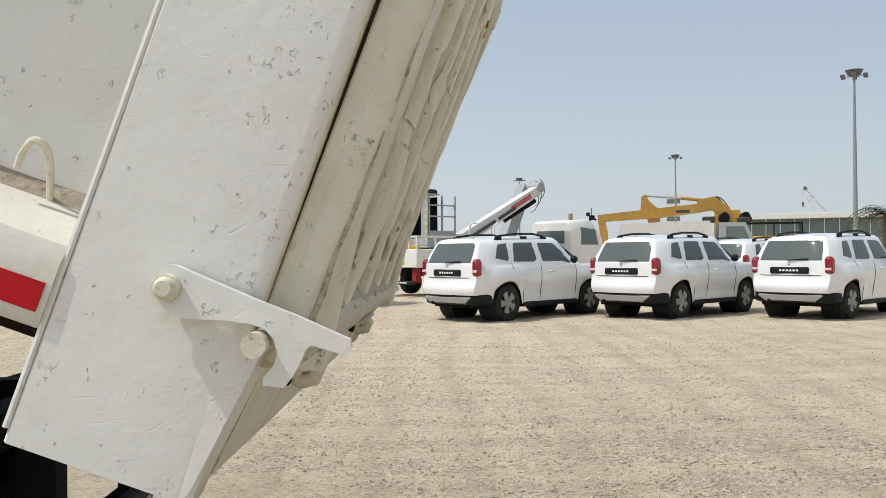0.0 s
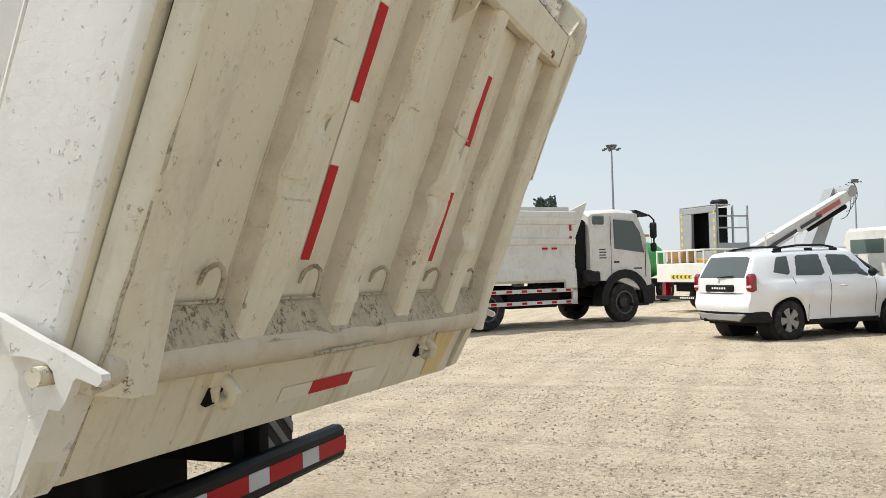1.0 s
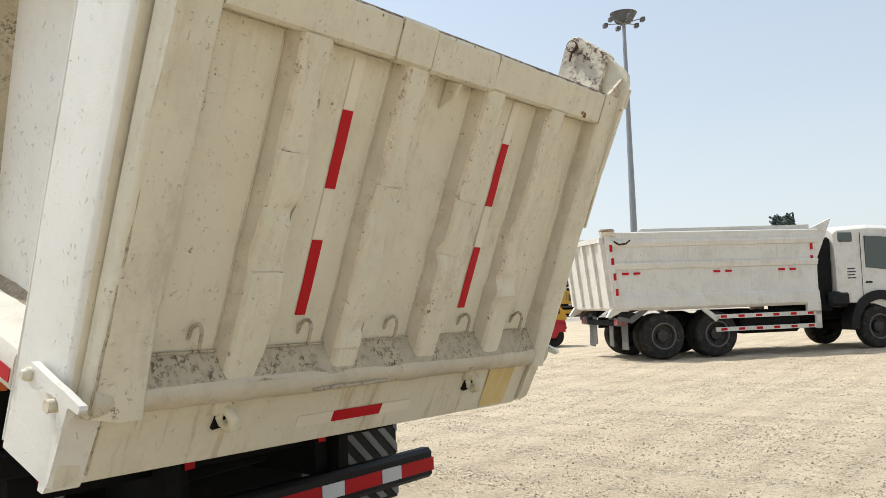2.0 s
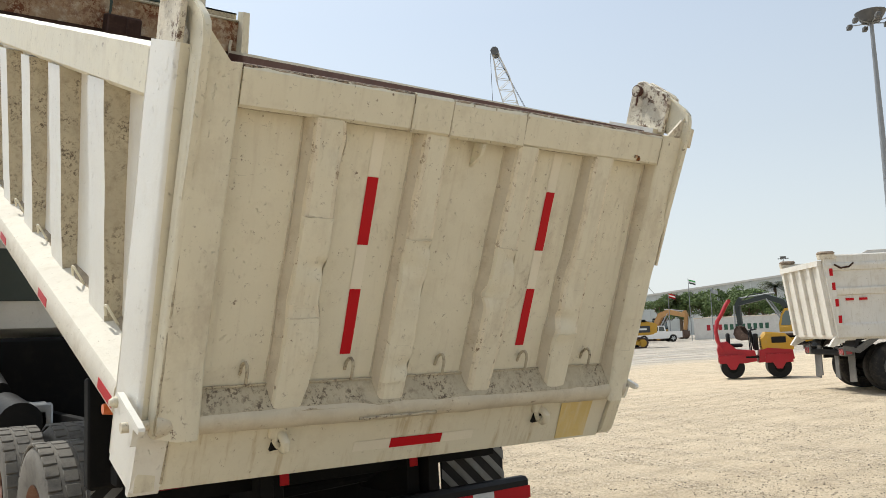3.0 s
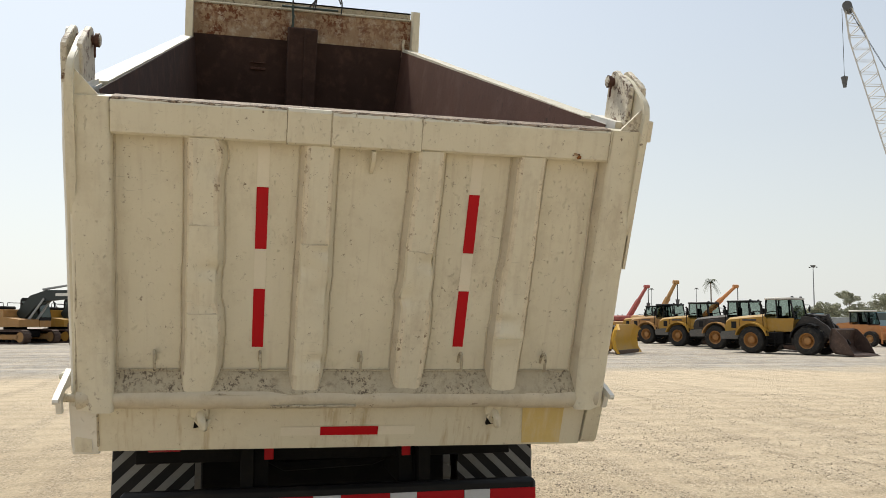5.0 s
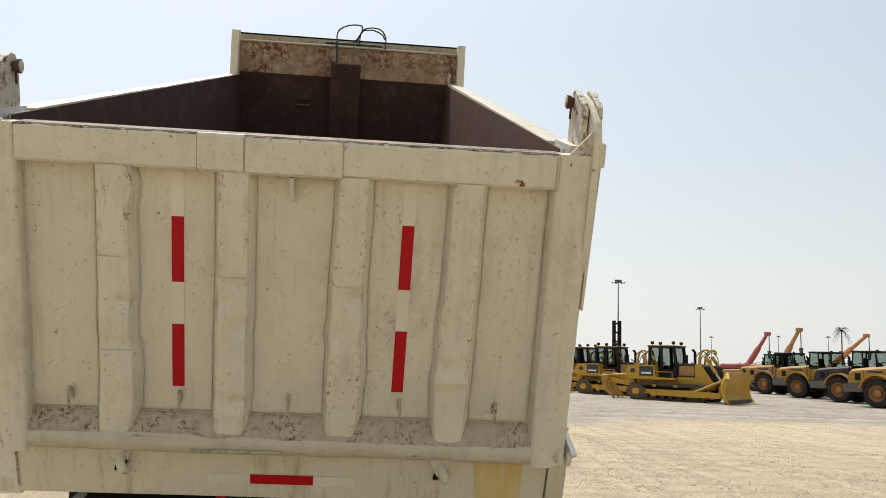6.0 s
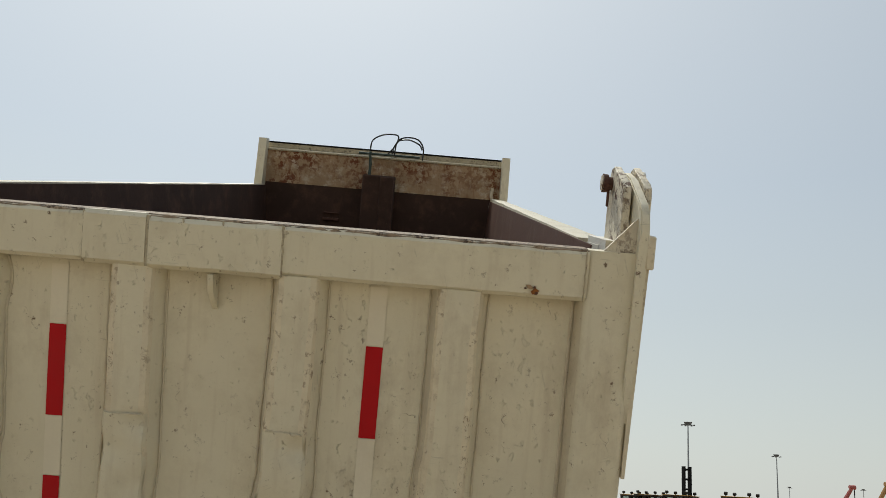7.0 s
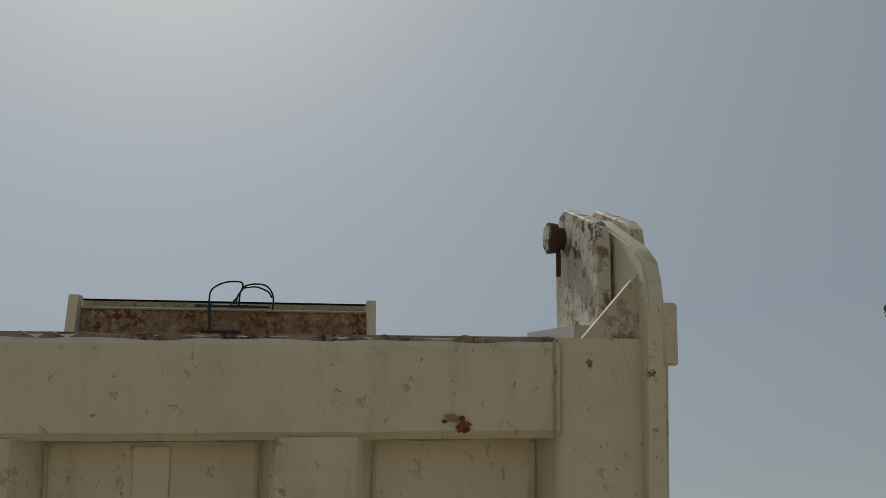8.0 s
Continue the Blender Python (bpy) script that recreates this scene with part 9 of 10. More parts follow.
    e.matrix_basis = m @ Matrix.Translation((-0.56, 0, 0)) @ Matrix.Diagonal((0.88, 1, 1.07, 1))
    return e


loader_crane(pose(13.4, 45.0, 0, 0, 0, -14))
tank = thing("water_tank_truck", "bright green tank body on a dark truck frame", "tank truck")
bm = bmesh.new()
loft(bm, [[(x, 1.15 * k * math.cos(2 * math.pi * i / 20), 1.75 + 0.8 * k * math.sin(2 * math.pi * i / 20)) for i in range(20)] for x, k in ((-2.6, 0.8), (-2.5, 1.0), (2.5, 1.0), (2.6, 0.8))])
part("tank", bm, green_paint, tank, "green oval tank")
part("frame", boxes((-2.7, 3.6, -1.0, 1.0, 0.65, 0.95)), black_steel, tank)
part("top_rail", boxes((-2.3, 2.3, -0.5, -0.44, 2.75, 2.85), (-2.3, 2.3, 0.44, 0.5, 2.75, 2.85), (-2.3, -2.2, -0.5, 0.5, 2.5, 2.8)), orange_paint, tank)
tb, rb, hb = car_wheel(0.5, 0.3)
set_wheels(tank, [(-1.6, -1.0, 0.5), (-1.6, 1.0, 0.5), (2.6, -1.0, 0.5), (2.6, 1.0, 0.5)], tb, rb, hb, rim_material=rim_steel)
tank.matrix_basis = pose(-4.6, 35.0, 0, 0, 0, 60)
ybox = thing("work_platform", "yellow machine platform with a boxy cab", "platform machine")
part("deck", boxes((-2.4, 2.4, -1.0, 1.0, 1.4, 2.2), c=0.05), yellow_bright, ybox)
part("cab", boxes((-2.3, -0.9, -0.8, 0.8, 2.2, 3.7), c=0.05), yellow_bright, ybox)
part("rack", boxes((-0.6, 2.3, -0.9, -0.84, 2.9, 2.96), (-0.6, 2.3, 0.84, 0.9, 2.9, 2.96), (2.24, 2.3, -0.9, 0.9, 2.2, 2.96), (0.8, 0.86, -0.9, -0.84, 2.2, 2.96)), black_steel, ybox)
part("underframe", boxes((-2.2, 2.2, -0.8, 0.8, 0.3, 1.4)), black_steel, ybox)
ybox.matrix_basis = pose(18.6, 46.8, 0, 0, 0, -20)


def pickup(m):
    e = thing("pickup_truck", "white double-cab pickup parked on grey gravel", "pickup truck")
    def arch(cx):
        return arc(cx, 0.38, 0.44, 180, 0, 10)
    out = [(-2.6, 0.45)] + arch(-1.6) + arch(1.6) + [(2.55, 0.45), (2.65, 0.7), (2.55, 1.0), (1.3, 1.12), (-2.62, 1.12)]
    part("body", mk(prism, out, "y", -0.9, 0.9), car_white, e)
    part("cabin", mk(prism, [(-0.9, 1.1), (-0.75, 1.75), (0.5, 1.78), (1.25, 1.1)], "y", -0.78, 0.78), car_white, e)
    part("load_bed", boxes((-2.55, -0.95, -0.78, 0.78, 1.10, 1.125)), black_plastic, e)
    for s in (-1, 1):
        part("rear_window", mk(prism, [(-0.72, 1.18), (-0.62, 1.65), (-0.12, 1.67), (-0.12, 1.18)], "y", s * 0.77, s * 0.79), dark_glass, e)
        part("front_window", mk(prism, [(-0.02, 1.18), (-0.02, 1.67), (0.45, 1.66), (1.0, 1.18)], "y", s * 0.77, s * 0.79), dark_glass, e)
    tb, rb, hb = car_wheel(0.38, 0.25)
    set_wheels(e, [(-1.6, -0.8, 0.38), (1.6, -0.8, 0.38), (-1.6, 0.8, 0.38), (1.6, 0.8, 0.38)], tb, rb, hb)
    e.matrix_basis = m
    return e


pickup(pose(-57.7, 72.5, 0, 0, 0, 238))


# ---- light masts ----
def light_mast(m):
    e = thing("light_mast", "tall tapered steel floodlight mast with a ring of lamps", "light mast", "floodlight masts")
    part("pole", mk(cyl, (0, 0, 0), (0, 0, 27.6), 0.38, 0.16, 16), mast_steel, e)
    head = part("head_ring", mk(cyl, (0, 0, 27.6), (0, 0, 28.5), 0.75, 1.3, 18), mast_dark, e, "dark lamp head")
    for i in range(6):
        a = 2 * math.pi * i / 6
        d = Vector((math.cos(a), math.sin(a), 0))
        part("lamp_arm", mk(cyl, (0, 0, 27.5), d * 1.7 + Vector((0, 0, 27.7)), 0.05, n=6), mast_steel, e)
        part("floodlight", boxes((-0.3, 0.3, -0.2, 0.2, -0.2, 0.2), c=0.05), mast_dark, e, "", Matrix.Translation(d * 1.8 + Vector((0, 0, 27.6))))
    e.matrix_basis = m
    return e


mast = light_mast(pose(64.8, 125.4, 0))
for x, y in ((70.4, 235.5), (34.0, 306.2), (43.1, 555.0), (-27.1, 186.5), (-60.0, 565.4), (-32.4, 73.9), (-193.3, 315.7), (-134.9, 144.0), (-234.9, 256.1), (-349.0, 266.8),
             (-532.4, -74.9), (-474.9, -79.1), (-256.1, 82.2), (-361.1, 151.9), (-640.0, 330.0), (-700.0, 300.0), (-620.0, 360.0)):
    copy_thing(mast, pose(x, y, 0, 0, 0, x * 7))


# ---- lattice cranes ----
def lattice_crane(base, tip, wide, label, body=True):
    e = thing("crawler_crane", label, "crane", "lattice cranes")
    a, b = Vector(base), Vector(tip)
    w = (b - a).normalized()
    u = w.cross(Vector((0, 0, 1))).normalized()
    v = u.cross(w)
    n = max(12, int((b - a).length / (wide * 0.42)))

    def at(k, su, sv):
        f = k / n
        taper = min(1.0, 0.25 + f * 6, 0.35 + (1 - f) * 6)
        return a + (b - a) * f + (u * su + v * sv) * wide * 0.5 * taper
    r = wide * 0.024
    for su, sv in ((-1, -1), (1, -1), (1, 1), (-1, 1)):
        part("boom_chord", mk(tube, [at(k, su, sv) for k in range(n + 1)], r * 1.6, 5), lattice_steel, e, "pale lattice boom chord")
    bm = bmesh.new()
    for k in range(n):
        for (s0, s1) in (((-1, -1), (1, -1)), ((1, -1), (1, 1)), ((1, 1), (-1, 1)), ((-1, 1), (-1, -1))):
            p, q = (s0, s1) if k % 2 else (s1, s0)
            cyl(bm, at(k, *p), at(k + 1, *q), r, n=4, cap=False)
    tagged(part("boom_lacing", bm, lattice_steel, e, "zigzag lattice lacing"), kind="stuff")
    bm = bmesh.new()
    cyl(bm, b + u * wide * 0.5, b - u * wide * 0.5, wide * 0.3, n=10)
    part("boom_head", bm, mast_dark, e, "dark boom head")
    hook_drop = (b - a).length * 0.22
    hp = b + Vector((w.x, w.y, 0)).normalized() * wide * 0.35
    part("hoist_rope", mk(cyl, hp, hp - Vector((0, 0, hook_drop)), 0.035 * wide / 2, n=5), wire_black, e)
    part("hook_block", mk(cyl, hp - Vector((0, 0, hook_drop)), hp - Vector((0, 0, hook_drop + wide * 0.7)), wide * 0.22, wide * 0.1, 8), mast_dark, e)
    back = a - Vector((w.x, w.y, 0)).normalized() * (b - a).length * 0.16 + Vector((0, 0, (b - a).length * 0.12))
    for s in (-1, 1):
        part("pendant_rope", mk(cyl, b + u * s * wide * 0.3, back + u * s * wide * 0.5, 0.03 * wide / 2, n=5), wire_black, e)
    if body:
        g = Vector((a.x, a.y, 0)) - Vector((w.x, w.y, 0)).normalized() * 2.0
        mm = Matrix.Translation(g) @ Matrix.Rotation(math.atan2(w.y, w.x), 4, "Z")
        bm = bmesh.new()
        box(bm, -3.4, 1.2, -1.4, 1.4, 1.35, 3.0, 0.15, mm)
        part("crane_house", bm, tan_paint, e)
        bm = bmesh.new()
        cyl(bm, mm @ Vector((-3, 0, 2.9)), back, 0.2, n=6)
        part("gantry", bm, lattice_steel, e)
        for s in (-1, 1):
            bm = bmesh.new()
            track(bm, -4, 4, s * 2.2 - 0.45, s * 2.2 + 0.45, 0.65)
            part("track", bm, bucket_steel, e, "", mm)
    return e


lattice_crane((-81.8, 85.0, 2.0), (-88.7, 78.0, 42.8), 2.0, "tall crawler crane with a pale lattice boom")
lattice_crane((-146.5, 175.0, 3.0), (-155.7, 166.9, 31.3), 2.6, "lattice boom crane behind the hedge")
lattice_crane((133.0, 269.0, 3.0), (124.4, 273.0, 21.6), 2.0, "distant lattice boom crane above the hall")


# ---- mobile crane booms over the machine rows ----
def telescopic_crane(base, tip, colour, label):
    e = thing("mobile_crane", label, "crane", "mobile cranes")
    a, b = Vector(base), Vector(tip)
    bm = bmesh.new()
    cyl(bm, a, a + (b - a) * 0.6, 0.34, 0.3, 8)
    cyl(bm, a + (b - a) * 0.6, b, 0.22, 0.17, 8)
    part("boom", bm, colour, e, "telescopic boom")
    part("boom_head", mk(cyl, b - Vector((0, 0.3, 0)), b + Vector((0, 0.3, 0)), 0.20, n=10), colour, e)
    w = (b - a).normalized()
    p = b + Vector((0.3 * w.x, 0.3 * w.y, -0.2))
    part("rope", mk(cyl, p, p - Vector((0, 0, 1.6)), 0.05, n=5), wire_black, e)
    part("hook_block", mk(cyl, p - Vector((0, 0, 1.6)), p - Vector((0, 0, 2.4)), 0.22, 0.12, 8), mast_dark, e)
    mm = Matrix.Translation((a.x, a.y, 0)) @ Matrix.Rotation(math.atan2(w.y, w.x), 4, "Z")
    bm = bmesh.new()
    box(bm, -5, 4, -1.3, 1.3, 0.9, 1.6, 0.1, mm)
    box(bm, -2.5, 1, -1.2, 1.2, 1.6, max(2.2, a.z), 0.15, mm)
    part("carrier", bm, colour, e)
    for x in (-4, -2.4, 1.2, 2.8):
        for y in (-1.1, 1.1):
            bm = bmesh.new()
            cyl(bm, mm @ Vector((x, y - 0.2, 0.6)), mm @ Vector((x, y + 0.2, 0.6)), 0.6, n=16)
            part("wheel", bm, rubber, e)
    return e


telescopic_crane((-82.55, 42.95, 1.6), (-81.6, 45.0, 5.4), crane_red, "mobile crane with a raised faded red boom")
telescopic_crane((-76.8, 43.6, 1.6), (-75.8, 45.4, 5.65), tan_paint, "mobile crane with a raised tan boom")
telescopic_crane((-83.2, 52.6, 2.0), (-81.3, 55.8, 5.55), orange_paint, "mobile crane with a raised orange boom")
stk = thing("reach_mast", "tall black lifting mast with open frames", "lifting mast")
for y in (-0.28, 0.28):
    part("mast_rail", boxes((-0.2, 0.2, y - 0.07, y + 0.07, 0, 5.5)), black_steel, stk)
for i in range(7):
    part("mast_cross", boxes((-0.15, 0.15, -0.3, 0.3, 0.5 + 0.78 * i, 0.65 + 0.78 * i)), black_steel, stk)
stk.matrix_basis = pose(-68.2, 24.7, 0, 0, 0, 15)


# ---- buildings ----
def hall(m, wide, deep, eave, ridge, label, wall=hall_metal):
    e = thing("warehouse", label, "warehouse")
    part("wall", mk(prism, [(-wide / 2, 0), (-wide / 2, eave), (0, ridge), (wide / 2, eave), (wide / 2, 0)], "x", -deep, 0), wall, e, "corrugated metal cladding")
    for s in (-1, 1):
        part("roof", mk(prism, [(s * (wide / 2 + 0.4), eave - 0.1), (s * (wide / 2 + 0.4), eave + 0.2), (0, ridge + 0.3), (0, ridge)], "x", -deep - 0.4, 0.4), plaster, e, "pale metal roof")
    n = int(wide / 1.2)
    for i in range(n):
        y = -wide / 2 + wide * (i + 0.5) / n
        h = ridge - (ridge - eave) * abs(y) / (wide / 2)
        part("cladding_rib", boxes((0, 0.12, y - 0.15, y + 0.15, 0.3, h - 0.1), c=0.02), wall, e)
    e.matrix_basis = m
    return e


# gable faces the yard
hall(pose(-78.0, 129.0, 0, 0, 0, -58), 62, 30, 6.4, 9.2, "long grey metal warehouse with a low gable")
blocks = thing("block_building", "plain tan block building beyond the lane", "building")
part("wall", boxes((-8, 0, 0.7, 7.5, 0, 5.75), c=0.03), plaster_tan, blocks, "plain tan rendered wall")
part("annexe", boxes((-7, -0.5, 0.0, 0.7, 0, 5.1), c=0.03), plaster_tan, blocks, "lower tan rendered block")
part("parapet", boxes((-8.05, 0.05, 0.66, 7.55, 5.75, 5.87), c=0.02), plaster, blocks)
blocks.matrix_basis = pose(-106.1, -6.35, 0)
far_house = thing("low_building", "low pale building in the haze behind the diggers", "building")
part("wall", boxes((-6, 0, 0, 5.2, 0, 2.6), c=0.03), plaster_tan, far_house, "pale rendered wall")
part("roof", mk(prism, [(-0.3, 2.6), (2.6, 3.9), (5.5, 2.6)], "x", -6.3, 0.3), plaster, far_house, "pale low roof")
for y in (0.7, 2.3, 3.9):
    part("window", boxes((0.0, 0.02, y, y + 0.8, 1.0, 1.9), c=0.005), cab_glass, far_house)
far_house.matrix_basis = pose(-135.5, -13.4, 0)
gh = thing("showroom", "low glass-fronted hall with a white roof edge", "hall")
part("wall", boxes((-13, 13, 0, 10, 0, 6.6)), hall_dark, gh, "dark green facade")
part("roof_edge", boxes((-14.5, 14.5, -1.2, 11, 6.6, 7.5), c=0.05), plaster, gh, "white roof edge")
for i in range(12):
    part("mullion", boxes((-12.6 + 2.25 * i, -12.45 + 2.25 * i, -0.08, 0.02, 0, 6.6), c=0.02), plaster, gh)
for i in range(11):
    part("pane", boxes((-12.4 + 2.25 * i, -10.4 + 2.25 * i, -0.03, 0.01, 1.0, 6.2), c=0.01), cab_glass, gh)
gh.matrix_basis = pose(62.5, 138.0, 0, 0, 0, -24)
tower = thing("tower_block", "distant pale office tower in haze", "building")
part("wall", boxes((-3.2, 3.2, -3.2, 3.2, 0, 25)), plaster, tower)
for i in range(6):
    part("window_band", boxes((-2.6, 2.6, -3.26, -3.19, 3 + 3.6 * i, 4.8 + 3.6 * i)), cab_glass, tower)
tower.matrix_basis = pose(103.0, 348.0, 0, 0, 0, -16)
yard_wall = thing("boundary_wall", "white plastered boundary wall with green and red lettering", "wall")
part("wall", boxes((-3.0, 17.0, -0.15, 0.15, 0, 2.4), c=0.02), plaster, yard_wall)
part("coping", boxes((-3.05, 17.05, -0.19, 0.19, 2.4, 2.48), c=0.02), plaster_tan, yard_wall)
for i in range(11):
    part("letter_bar", boxes((-1.6 + 0.62 * i, -1.22 + 0.62 * i, -0.165, -0.149, 1.0, 1.62), c=0.01), green_dark if i > 2 else red_paint, yard_wall)
yard_wall.matrix_basis = pose(-55.8, 81.5, 0, 0, 0, 36)
low_shed = thing("office_shed", "low pale site office with a flat roof", "building")
part("wall", boxes((-12, 12, -4, 4, 0, 3.0)), plaster, low_shed)
part("roof", boxes((-12.5, 12.5, -4.5, 4.5, 3.0, 3.4)), hall_metal, low_shed)
for i in range(6):
    part("window", boxes((-10 + 3.6 * i, -8.4 + 3.6 * i, -4.06, -3.98, 1.0, 2.2)), dark_glass, low_shed)
low_shed.matrix_basis = pose(-145, -8, 0, 0, 0, 95)


# ---- trees, palms, hedge ----
def leaf_cloud(bm, centre, radius, count, size, rng, squash=0.75):
    for _ in range(count):
        d = Vector((rng.gauss(0, 1), rng.gauss(0, 1), rng.gauss(0, 1))).normalized()
        p = Vector(centre) + Vector((d.x, d.y, d.z * squash)) * radius * rng.uniform(0.45, 1.05)
        a = Vector((rng.gauss(0, 1), rng.gauss(0, 1), rng.gauss(0, 1))).normalized() * size * rng.uniform(0.6, 1.3)
        b = a.orthogonal().normalized() * size * 0.6
        vs = [bm.verts.new(p + q) for q in (-a, b * 0.8, a, -b * 0.8)]
        bm.faces.new(vs)


def tree(m, height, spread, seed, label, mat=None, low=0.6, stem=0.16):
    rng = random.Random(seed)
    e = thing("tree", label, "tree", "yard trees")
    tr = bmesh.new()
    tube(tr, [(0, 0, 0), (0.1, 0.05, height * 0.3), (0.05, 0.15, height * 0.55)], stem, 8)
    limbs = []
    for i in range(7):
        a = i * 2.4
        end = Vector((math.cos(a) * spread * 0.6 * rng.uniform(0.6, 1.1), math.sin(a) * spread * 0.6 * rng.uniform(0.6, 1.1), height * rng.uniform(low, 0.95)))
        tube(tr, [(0.05, 0.08, height * rng.uniform(0.3, 0.5)), end * 0.6 + Vector((0, 0, height * 0.12)), end], stem * 0.38, 6)
        limbs.append(end)
    part("trunk", tr, bark, e)
    cr = bmesh.new()
    for p in limbs:
        for _ in range(5 if mat else 3):
            q = p + Vector((rng.gauss(0, 1), rng.gauss(0, 1), rng.gauss(0, 0.6))) * spread * 0.22
            leaf_cloud(cr, q, spread * rng.uniform(0.18, 0.34), 150 if mat else 90, spread * 0.05, rng)
    part("crown", cr, mat or leaves, e, "uneven leafy crown", None, 0)
    e.matrix_basis = m
    return e


tree(pose(-104.4, 89.2, 0), 6.4, 1.9, 1, "sparse haze-paled tree far across the yard", hazed_leaves, 0.3, 0.07)
tree(pose(-102.7, 94.3, 0), 7.0, 2.3, 2, "broad haze-paled tree far across the yard", hazed_leaves, 0.3, 0.07)
tree(pose(-102.9, 96.9, 0), 6.3, 1.8, 3, "broad haze-paled tree far across the yard", hazed_leaves, 0.3, 0.07)
tree(pose(-123.7, 94.5, 0), 3.9, 2.6, 60, "low haze-paled bush far across the yard", hazed_leaves, 0.3, 0.07)
tree(pose(-126.3, 99.4, 0), 4.2, 2.6, 61, "low haze-paled bush far across the yard", hazed_leaves, 0.3, 0.07)
tree(pose(-122.1, 99.3, 0), 4.4, 2.6, 62, "low haze-paled bush far across the yard", hazed_leaves, 0.3, 0.07)
tree(pose(-124.8, 104.1, 0), 3.9, 2.6, 63, "low haze-paled bush far across the yard", hazed_leaves, 0.3, 0.07)
tree(pose(-120.7, 103.7, 0), 4.2, 2.6, 64, "low haze-paled bush far across the yard", hazed_leaves, 0.3, 0.07)
tree(pose(-123.3, 108.6, 0), 4.4, 2.6, 65, "low haze-paled bush far across the yard", hazed_leaves, 0.3, 0.07)
tree(pose(-80.5, -9.1, 0), 2.9, 1.3, 14, "dusty bush behind the row of diggers")
for k in range(2, 7):
    tree(pose(-72.5 + 2.0 * k, 84.0 + 1.6 * k, 0), 5.4 + 0.4 * math.sin(k * 2.1), 3.0, 20 + k, "clipped green tree in a row before the warehouse", hedge_leaves)
tree(pose(-58.8, 94.5, 0), 5.4, 3.0, 31, "green tree before the warehouse wall", hedge_leaves)
tree(pose(-55.0, 98.0, 0), 5.2, 3.2, 32, "green tree before the warehouse wall", hedge_leaves)
tree(pose(-51.0, 101.0, 0), 5.0, 3.4, 33, "green tree before the warehouse wall", hedge_leaves)
for k in range(4):
    tree(pose(-26.0 - 9.0 * k, 182.0 + 3 * k, 0), 6.0 + k % 2, 5.0, 40 + k, "distant rounded green tree", leaves)


def palm(m, height, seed, label):
    rng = random.Random(seed)
    e = thing("palm_tree", label, "palm tree", "date palms")
    tr = bmesh.new()
    tube(tr, [(0.04 * wob(i, seed, 0), 0.04 * wob(i, seed, 3), height * i / 12) for i in range(13)], 0.2, 9)
    part("trunk", tr, bark, e)
    fr = bmesh.new()
    for i in range(60):
        a = i * 2.399
        lift = rng.uniform(-0.3, 1.1)
        L = rng.uniform(2.2, 3.0)
        d = Vector((math.cos(a), math.sin(a), 0))
        for k in range(12):
            f = (k + 1) / 12
            p = Vector((0, 0, height)) + d * L * f * math.cos(lift * (1 - f * 0.3)) + Vector((0, 0, L * (f * math.sin(lift) - 0.75 * f * f)))
            side = d.cross(Vector((0, 0, 1))) * (0.7 * math.sin(math.pi * min(0.98, f * 0.9 + 0.08)))
            q = d * 0.22
            for s in (-1, 1):
                vs = [fr.verts.new(v) for v in (p, p + q * 0.6, p + side * s + q + Vector((0, 0, -0.14)))]
                fr.faces.new(vs)
    part("fronds", fr, palm_leaves, e, "drooping palm fronds", None, 0)
    e.matrix_basis = m
    return e


palm(pose(-59.0, 97.5, 0), 6.2, 4, "date palm before the warehouse")
palm(pose(36.5, 66.0, 0), 4.3, 5, "date palm beside the yard")
palm(pose(39.5, 68.5, 0), 3.6, 6, "date palm beside the yard")
palm(pose(-66.5, 88.0, 0), 5.2, 7, "date palm over the clipped trees")
palm(pose(-151.4, 94.4, 0) @ Matrix.Diagonal((0.6, 0.6, 1.0, 1.0)), 9.6, 8, "tall distant date palm")

# flags on poles
def flag(m, stripes, label):
    e = thing("flagpole", label, "flagpole", "flagpoles")
    part("pole", mk(cyl, (0, 0, -1.0), (0, 0, 5.9), 0.05, 0.03, 8), mast_steel, e)
    for k, mat in enumerate(stripes):
        bm = bmesh.new()
        z1, z0 = 5.8 - 0.15 * k, 5.8 - 0.15 * (k + 1)
        for off in (0, 0.015):
            sheet(bm, lambda u, v, off=off: Vector((0.06 + 0.7 * u, 0.12 * math.sin(7 * u) + off, z0 + (z1 - z0) * v - 0.25 * u)), 12, 2)
        part("stripe", bm, mat, e)
    e.matrix_basis = m
    return e


flag(pose(-55.3, 75.5, 0.85, 0, 0, 40), (green_paint, letter_white, letter_dark), "flagpole with a small striped flag")
flag(pose(-57.0, 74.1, -0.55, 0, 0, 40), (tape_red, letter_white, tape_red), "flagpole with a red and white flag")
flag(pose(-53.5, 76.8, -0.3, 0, 0, 40), (letter_grey, letter_grey, letter_grey), "flagpole with a faded flag")

# far low line of vehicles and scrub
rng = random.Random(77)
scrub = bmesh.new()
for k in range(150):
    x, y = -150 - 30 * rng.random(), -60 + 260 * rng.random()
    leaf_cloud(scrub, (x, y, 1.2), rng.uniform(1.5, 3.2), 40, 0.35, rng, 0.6)
for k in range(60):
    x, y = -140 + 330 * rng.random(), 200 + 30 * rng.random()
    leaf_cloud(scrub, (x, y, 1.2), rng.uniform(1.5, 3.0), 40, 0.35, rng, 0.6)
tagged(part("scrub", scrub, leaves, None, "", None, 0), "dusty low scrub along the far edge of the yard", "scrub", kind="stuff")


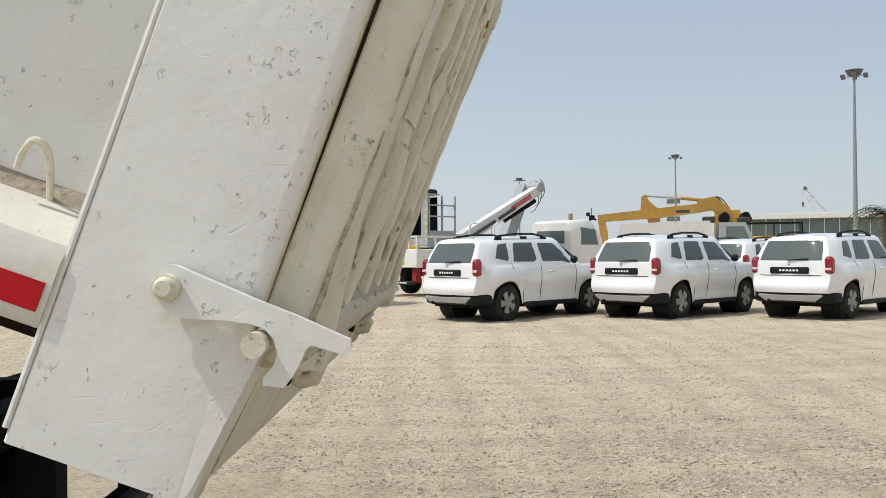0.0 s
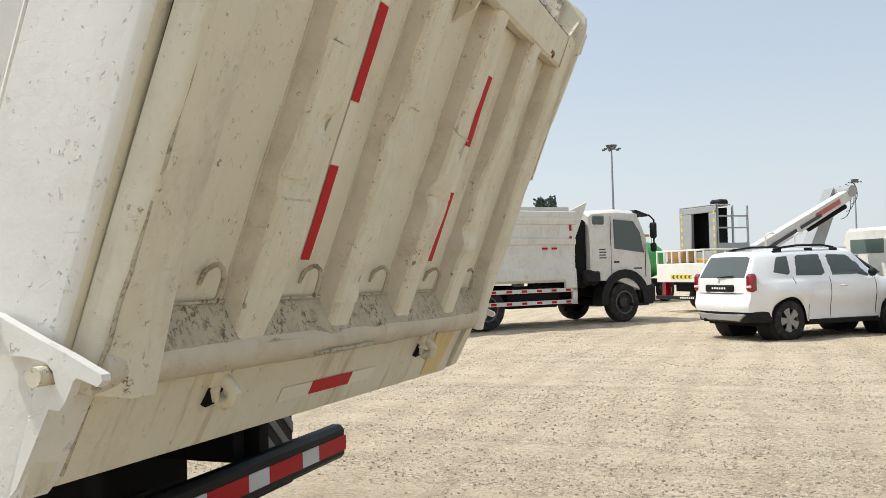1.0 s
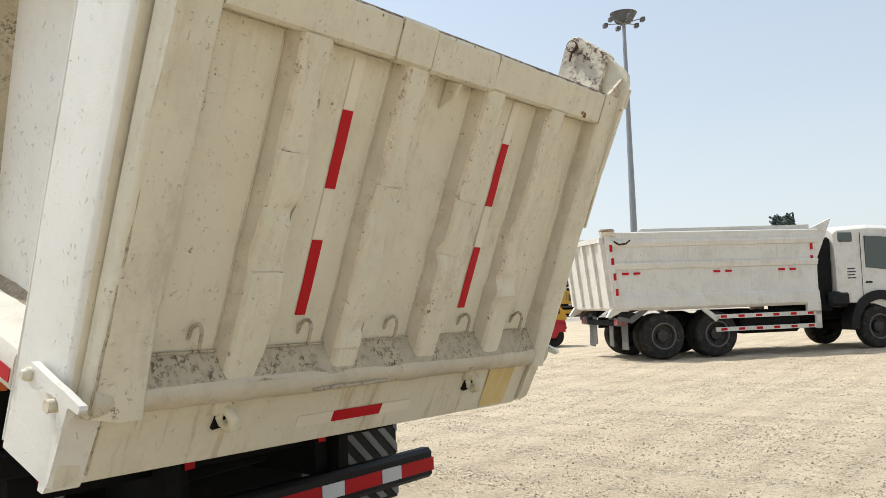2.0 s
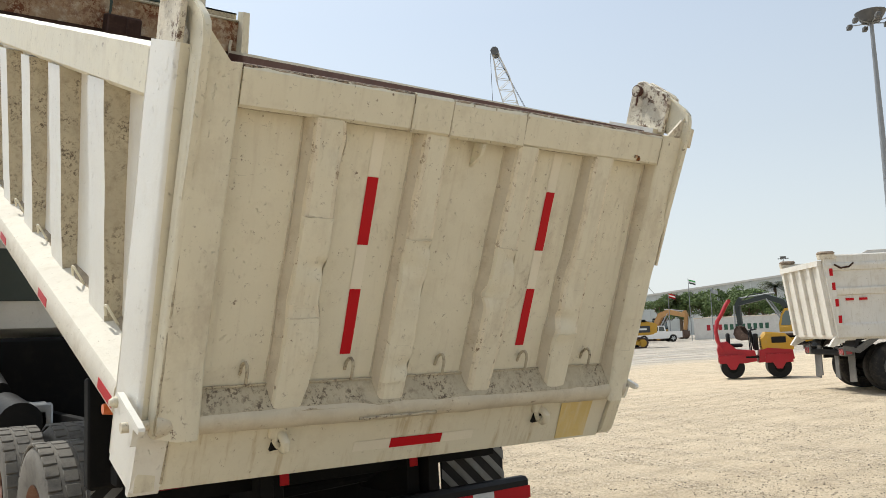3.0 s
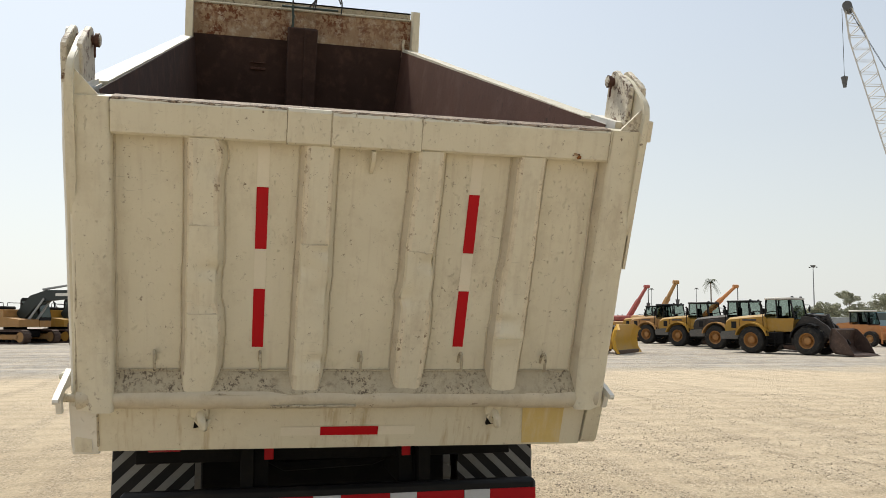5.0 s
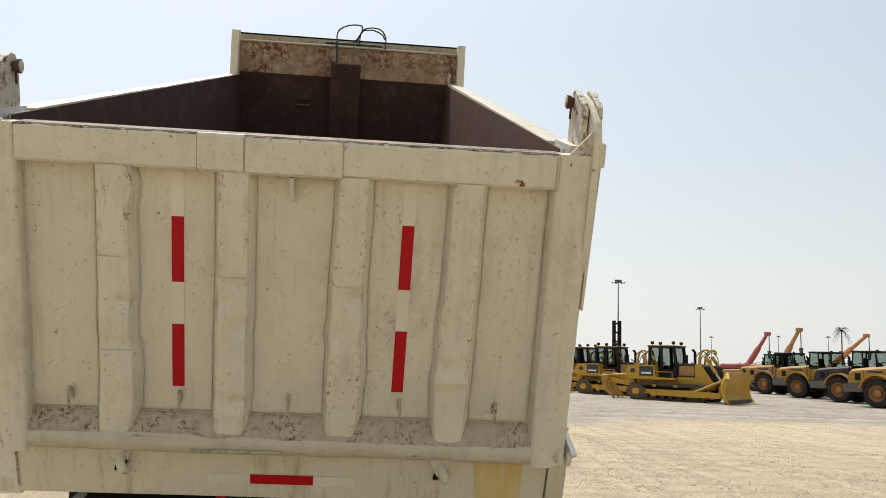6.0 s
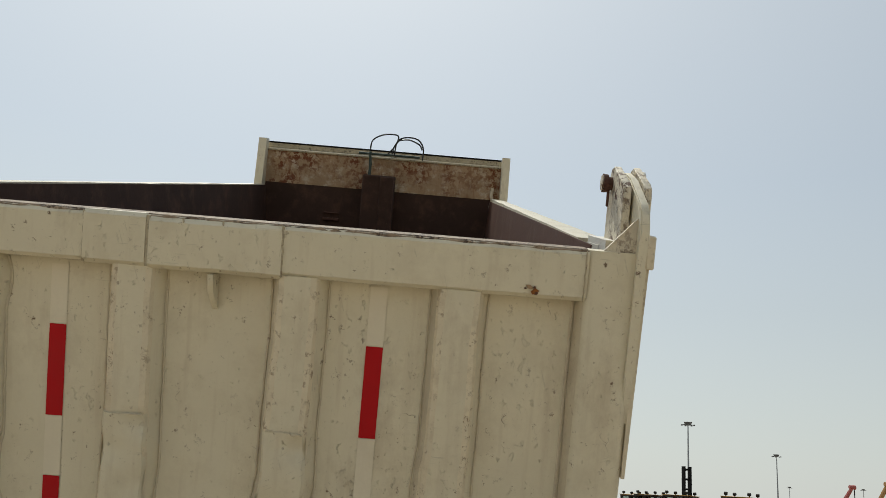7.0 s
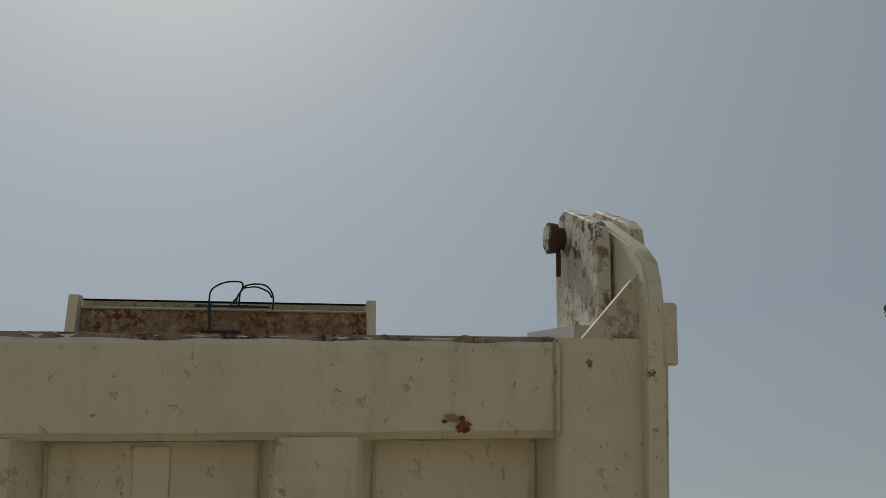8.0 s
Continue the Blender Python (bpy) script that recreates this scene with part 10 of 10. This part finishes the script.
def far_truck(m, colour, label):
    e = thing("truck", label, "truck", "far trucks")
    part("cab", mk(prism, [(2.2, 0.7), (2.2, 2.9), (3.9, 2.9), (4.2, 1.9), (4.2, 0.7)], "y", -1.15, 1.15), colour, e)
    part("cab_window", mk(prism, [(2.6, 1.8), (2.6, 2.6), (3.7, 2.6), (4.0, 1.8)], "y", -1.165, 1.165), dark_glass, e)
    part("windscreen", mk(quad, (4.21, -1.0, 1.85), (4.21, 1.0, 1.85), (3.95, 1.0, 2.75), (3.95, -1.0, 2.75), 0.02), dark_glass, e)
    part("body", boxes((-4.2, 2.0, -1.2, 1.2, 1.1, 2.2), c=0.05), colour, e)
    tb, rb, hb = car_wheel(0.5, 0.3)
    set_wheels(e, [(-2.8, -1.0, 0.5), (-2.8, 1.0, 0.5), (3.1, -1.0, 0.5), (3.1, 1.0, 0.5)], tb, rb, hb, rim_material=rim_steel)
    e.matrix_basis = m
    return e


blue_grey = surface("blue_grey_truck_paint", (0.20, 0.30, 0.34), 0.5)
for x, y, r, c in ((-93.1, 85.0, -35, blue_grey), (-89.8, 86.2, -30, paint_white), (-99.0, 84.0, 60, grey_paint), (-104.0, 88.0, 100, plaster), (-110.0, 84.0, 70, blue_grey)):
    far_truck(pose(x, y, 0, 0, 0, r), c, "truck parked far across the yard")


# ---- loose stones on the sand ----
def stones():
    rng = random.Random(5)
    verts, faces = [], []
    base = [(1, 0, 0), (-1, 0, 0), (0, 1, 0), (0, -1, 0), (0, 0, 1), (0, 0, -1)]
    tris = [(0, 2, 4), (2, 1, 4), (1, 3, 4), (3, 0, 4), (2, 0, 5), (1, 2, 5), (3, 1, 5), (0, 3, 5)]
    for _ in range(170000):
        d = 3.2 + 17.0 * rng.random() ** 1.3
        a = rng.uniform(-0.5, 2.75)
        x, y = 2.0 + d * math.cos(a + 0.25), 0.8 + d * math.sin(a + 0.25)
        if wob(x * 0.35, y * 2.4, 4) + 0.6 * wob(x * 0.5, y * 0.7, 6) + 0.75 * rng.random() < 0.22:
            continue
        s = 0.004 + 0.013 * rng.random() ** 3.0
        k = len(verts)
        z = 0.018 * wob(x * 0.5, y * 0.5, 0) + 0.014 * wob(x * 2.3, y * 2.3, 3) + 0.020 * wob(x * 0.22, y * 2.0, 7) + 0.012 * wob(x * 1.6, y * 0.3, 8) - 0.010
        verts += [(x + bx * s * rng.uniform(0.7, 1.3), y + by * s * rng.uniform(0.7, 1.3), z + bz * s * rng.uniform(0.4, 0.8)) for bx, by, bz in base]
        faces += [(k + p, k + q, k + r) for p, q, r in tris]
    me = bpy.data.meshes.new("gravel_stones")
    me.from_pydata(verts, [], faces)
    me.materials.append(stone_mat)
    return tagged(new("gravel_stones", me), "loose pale gravel stones scattered on the sand", "gravel", kind="stuff")


stones()
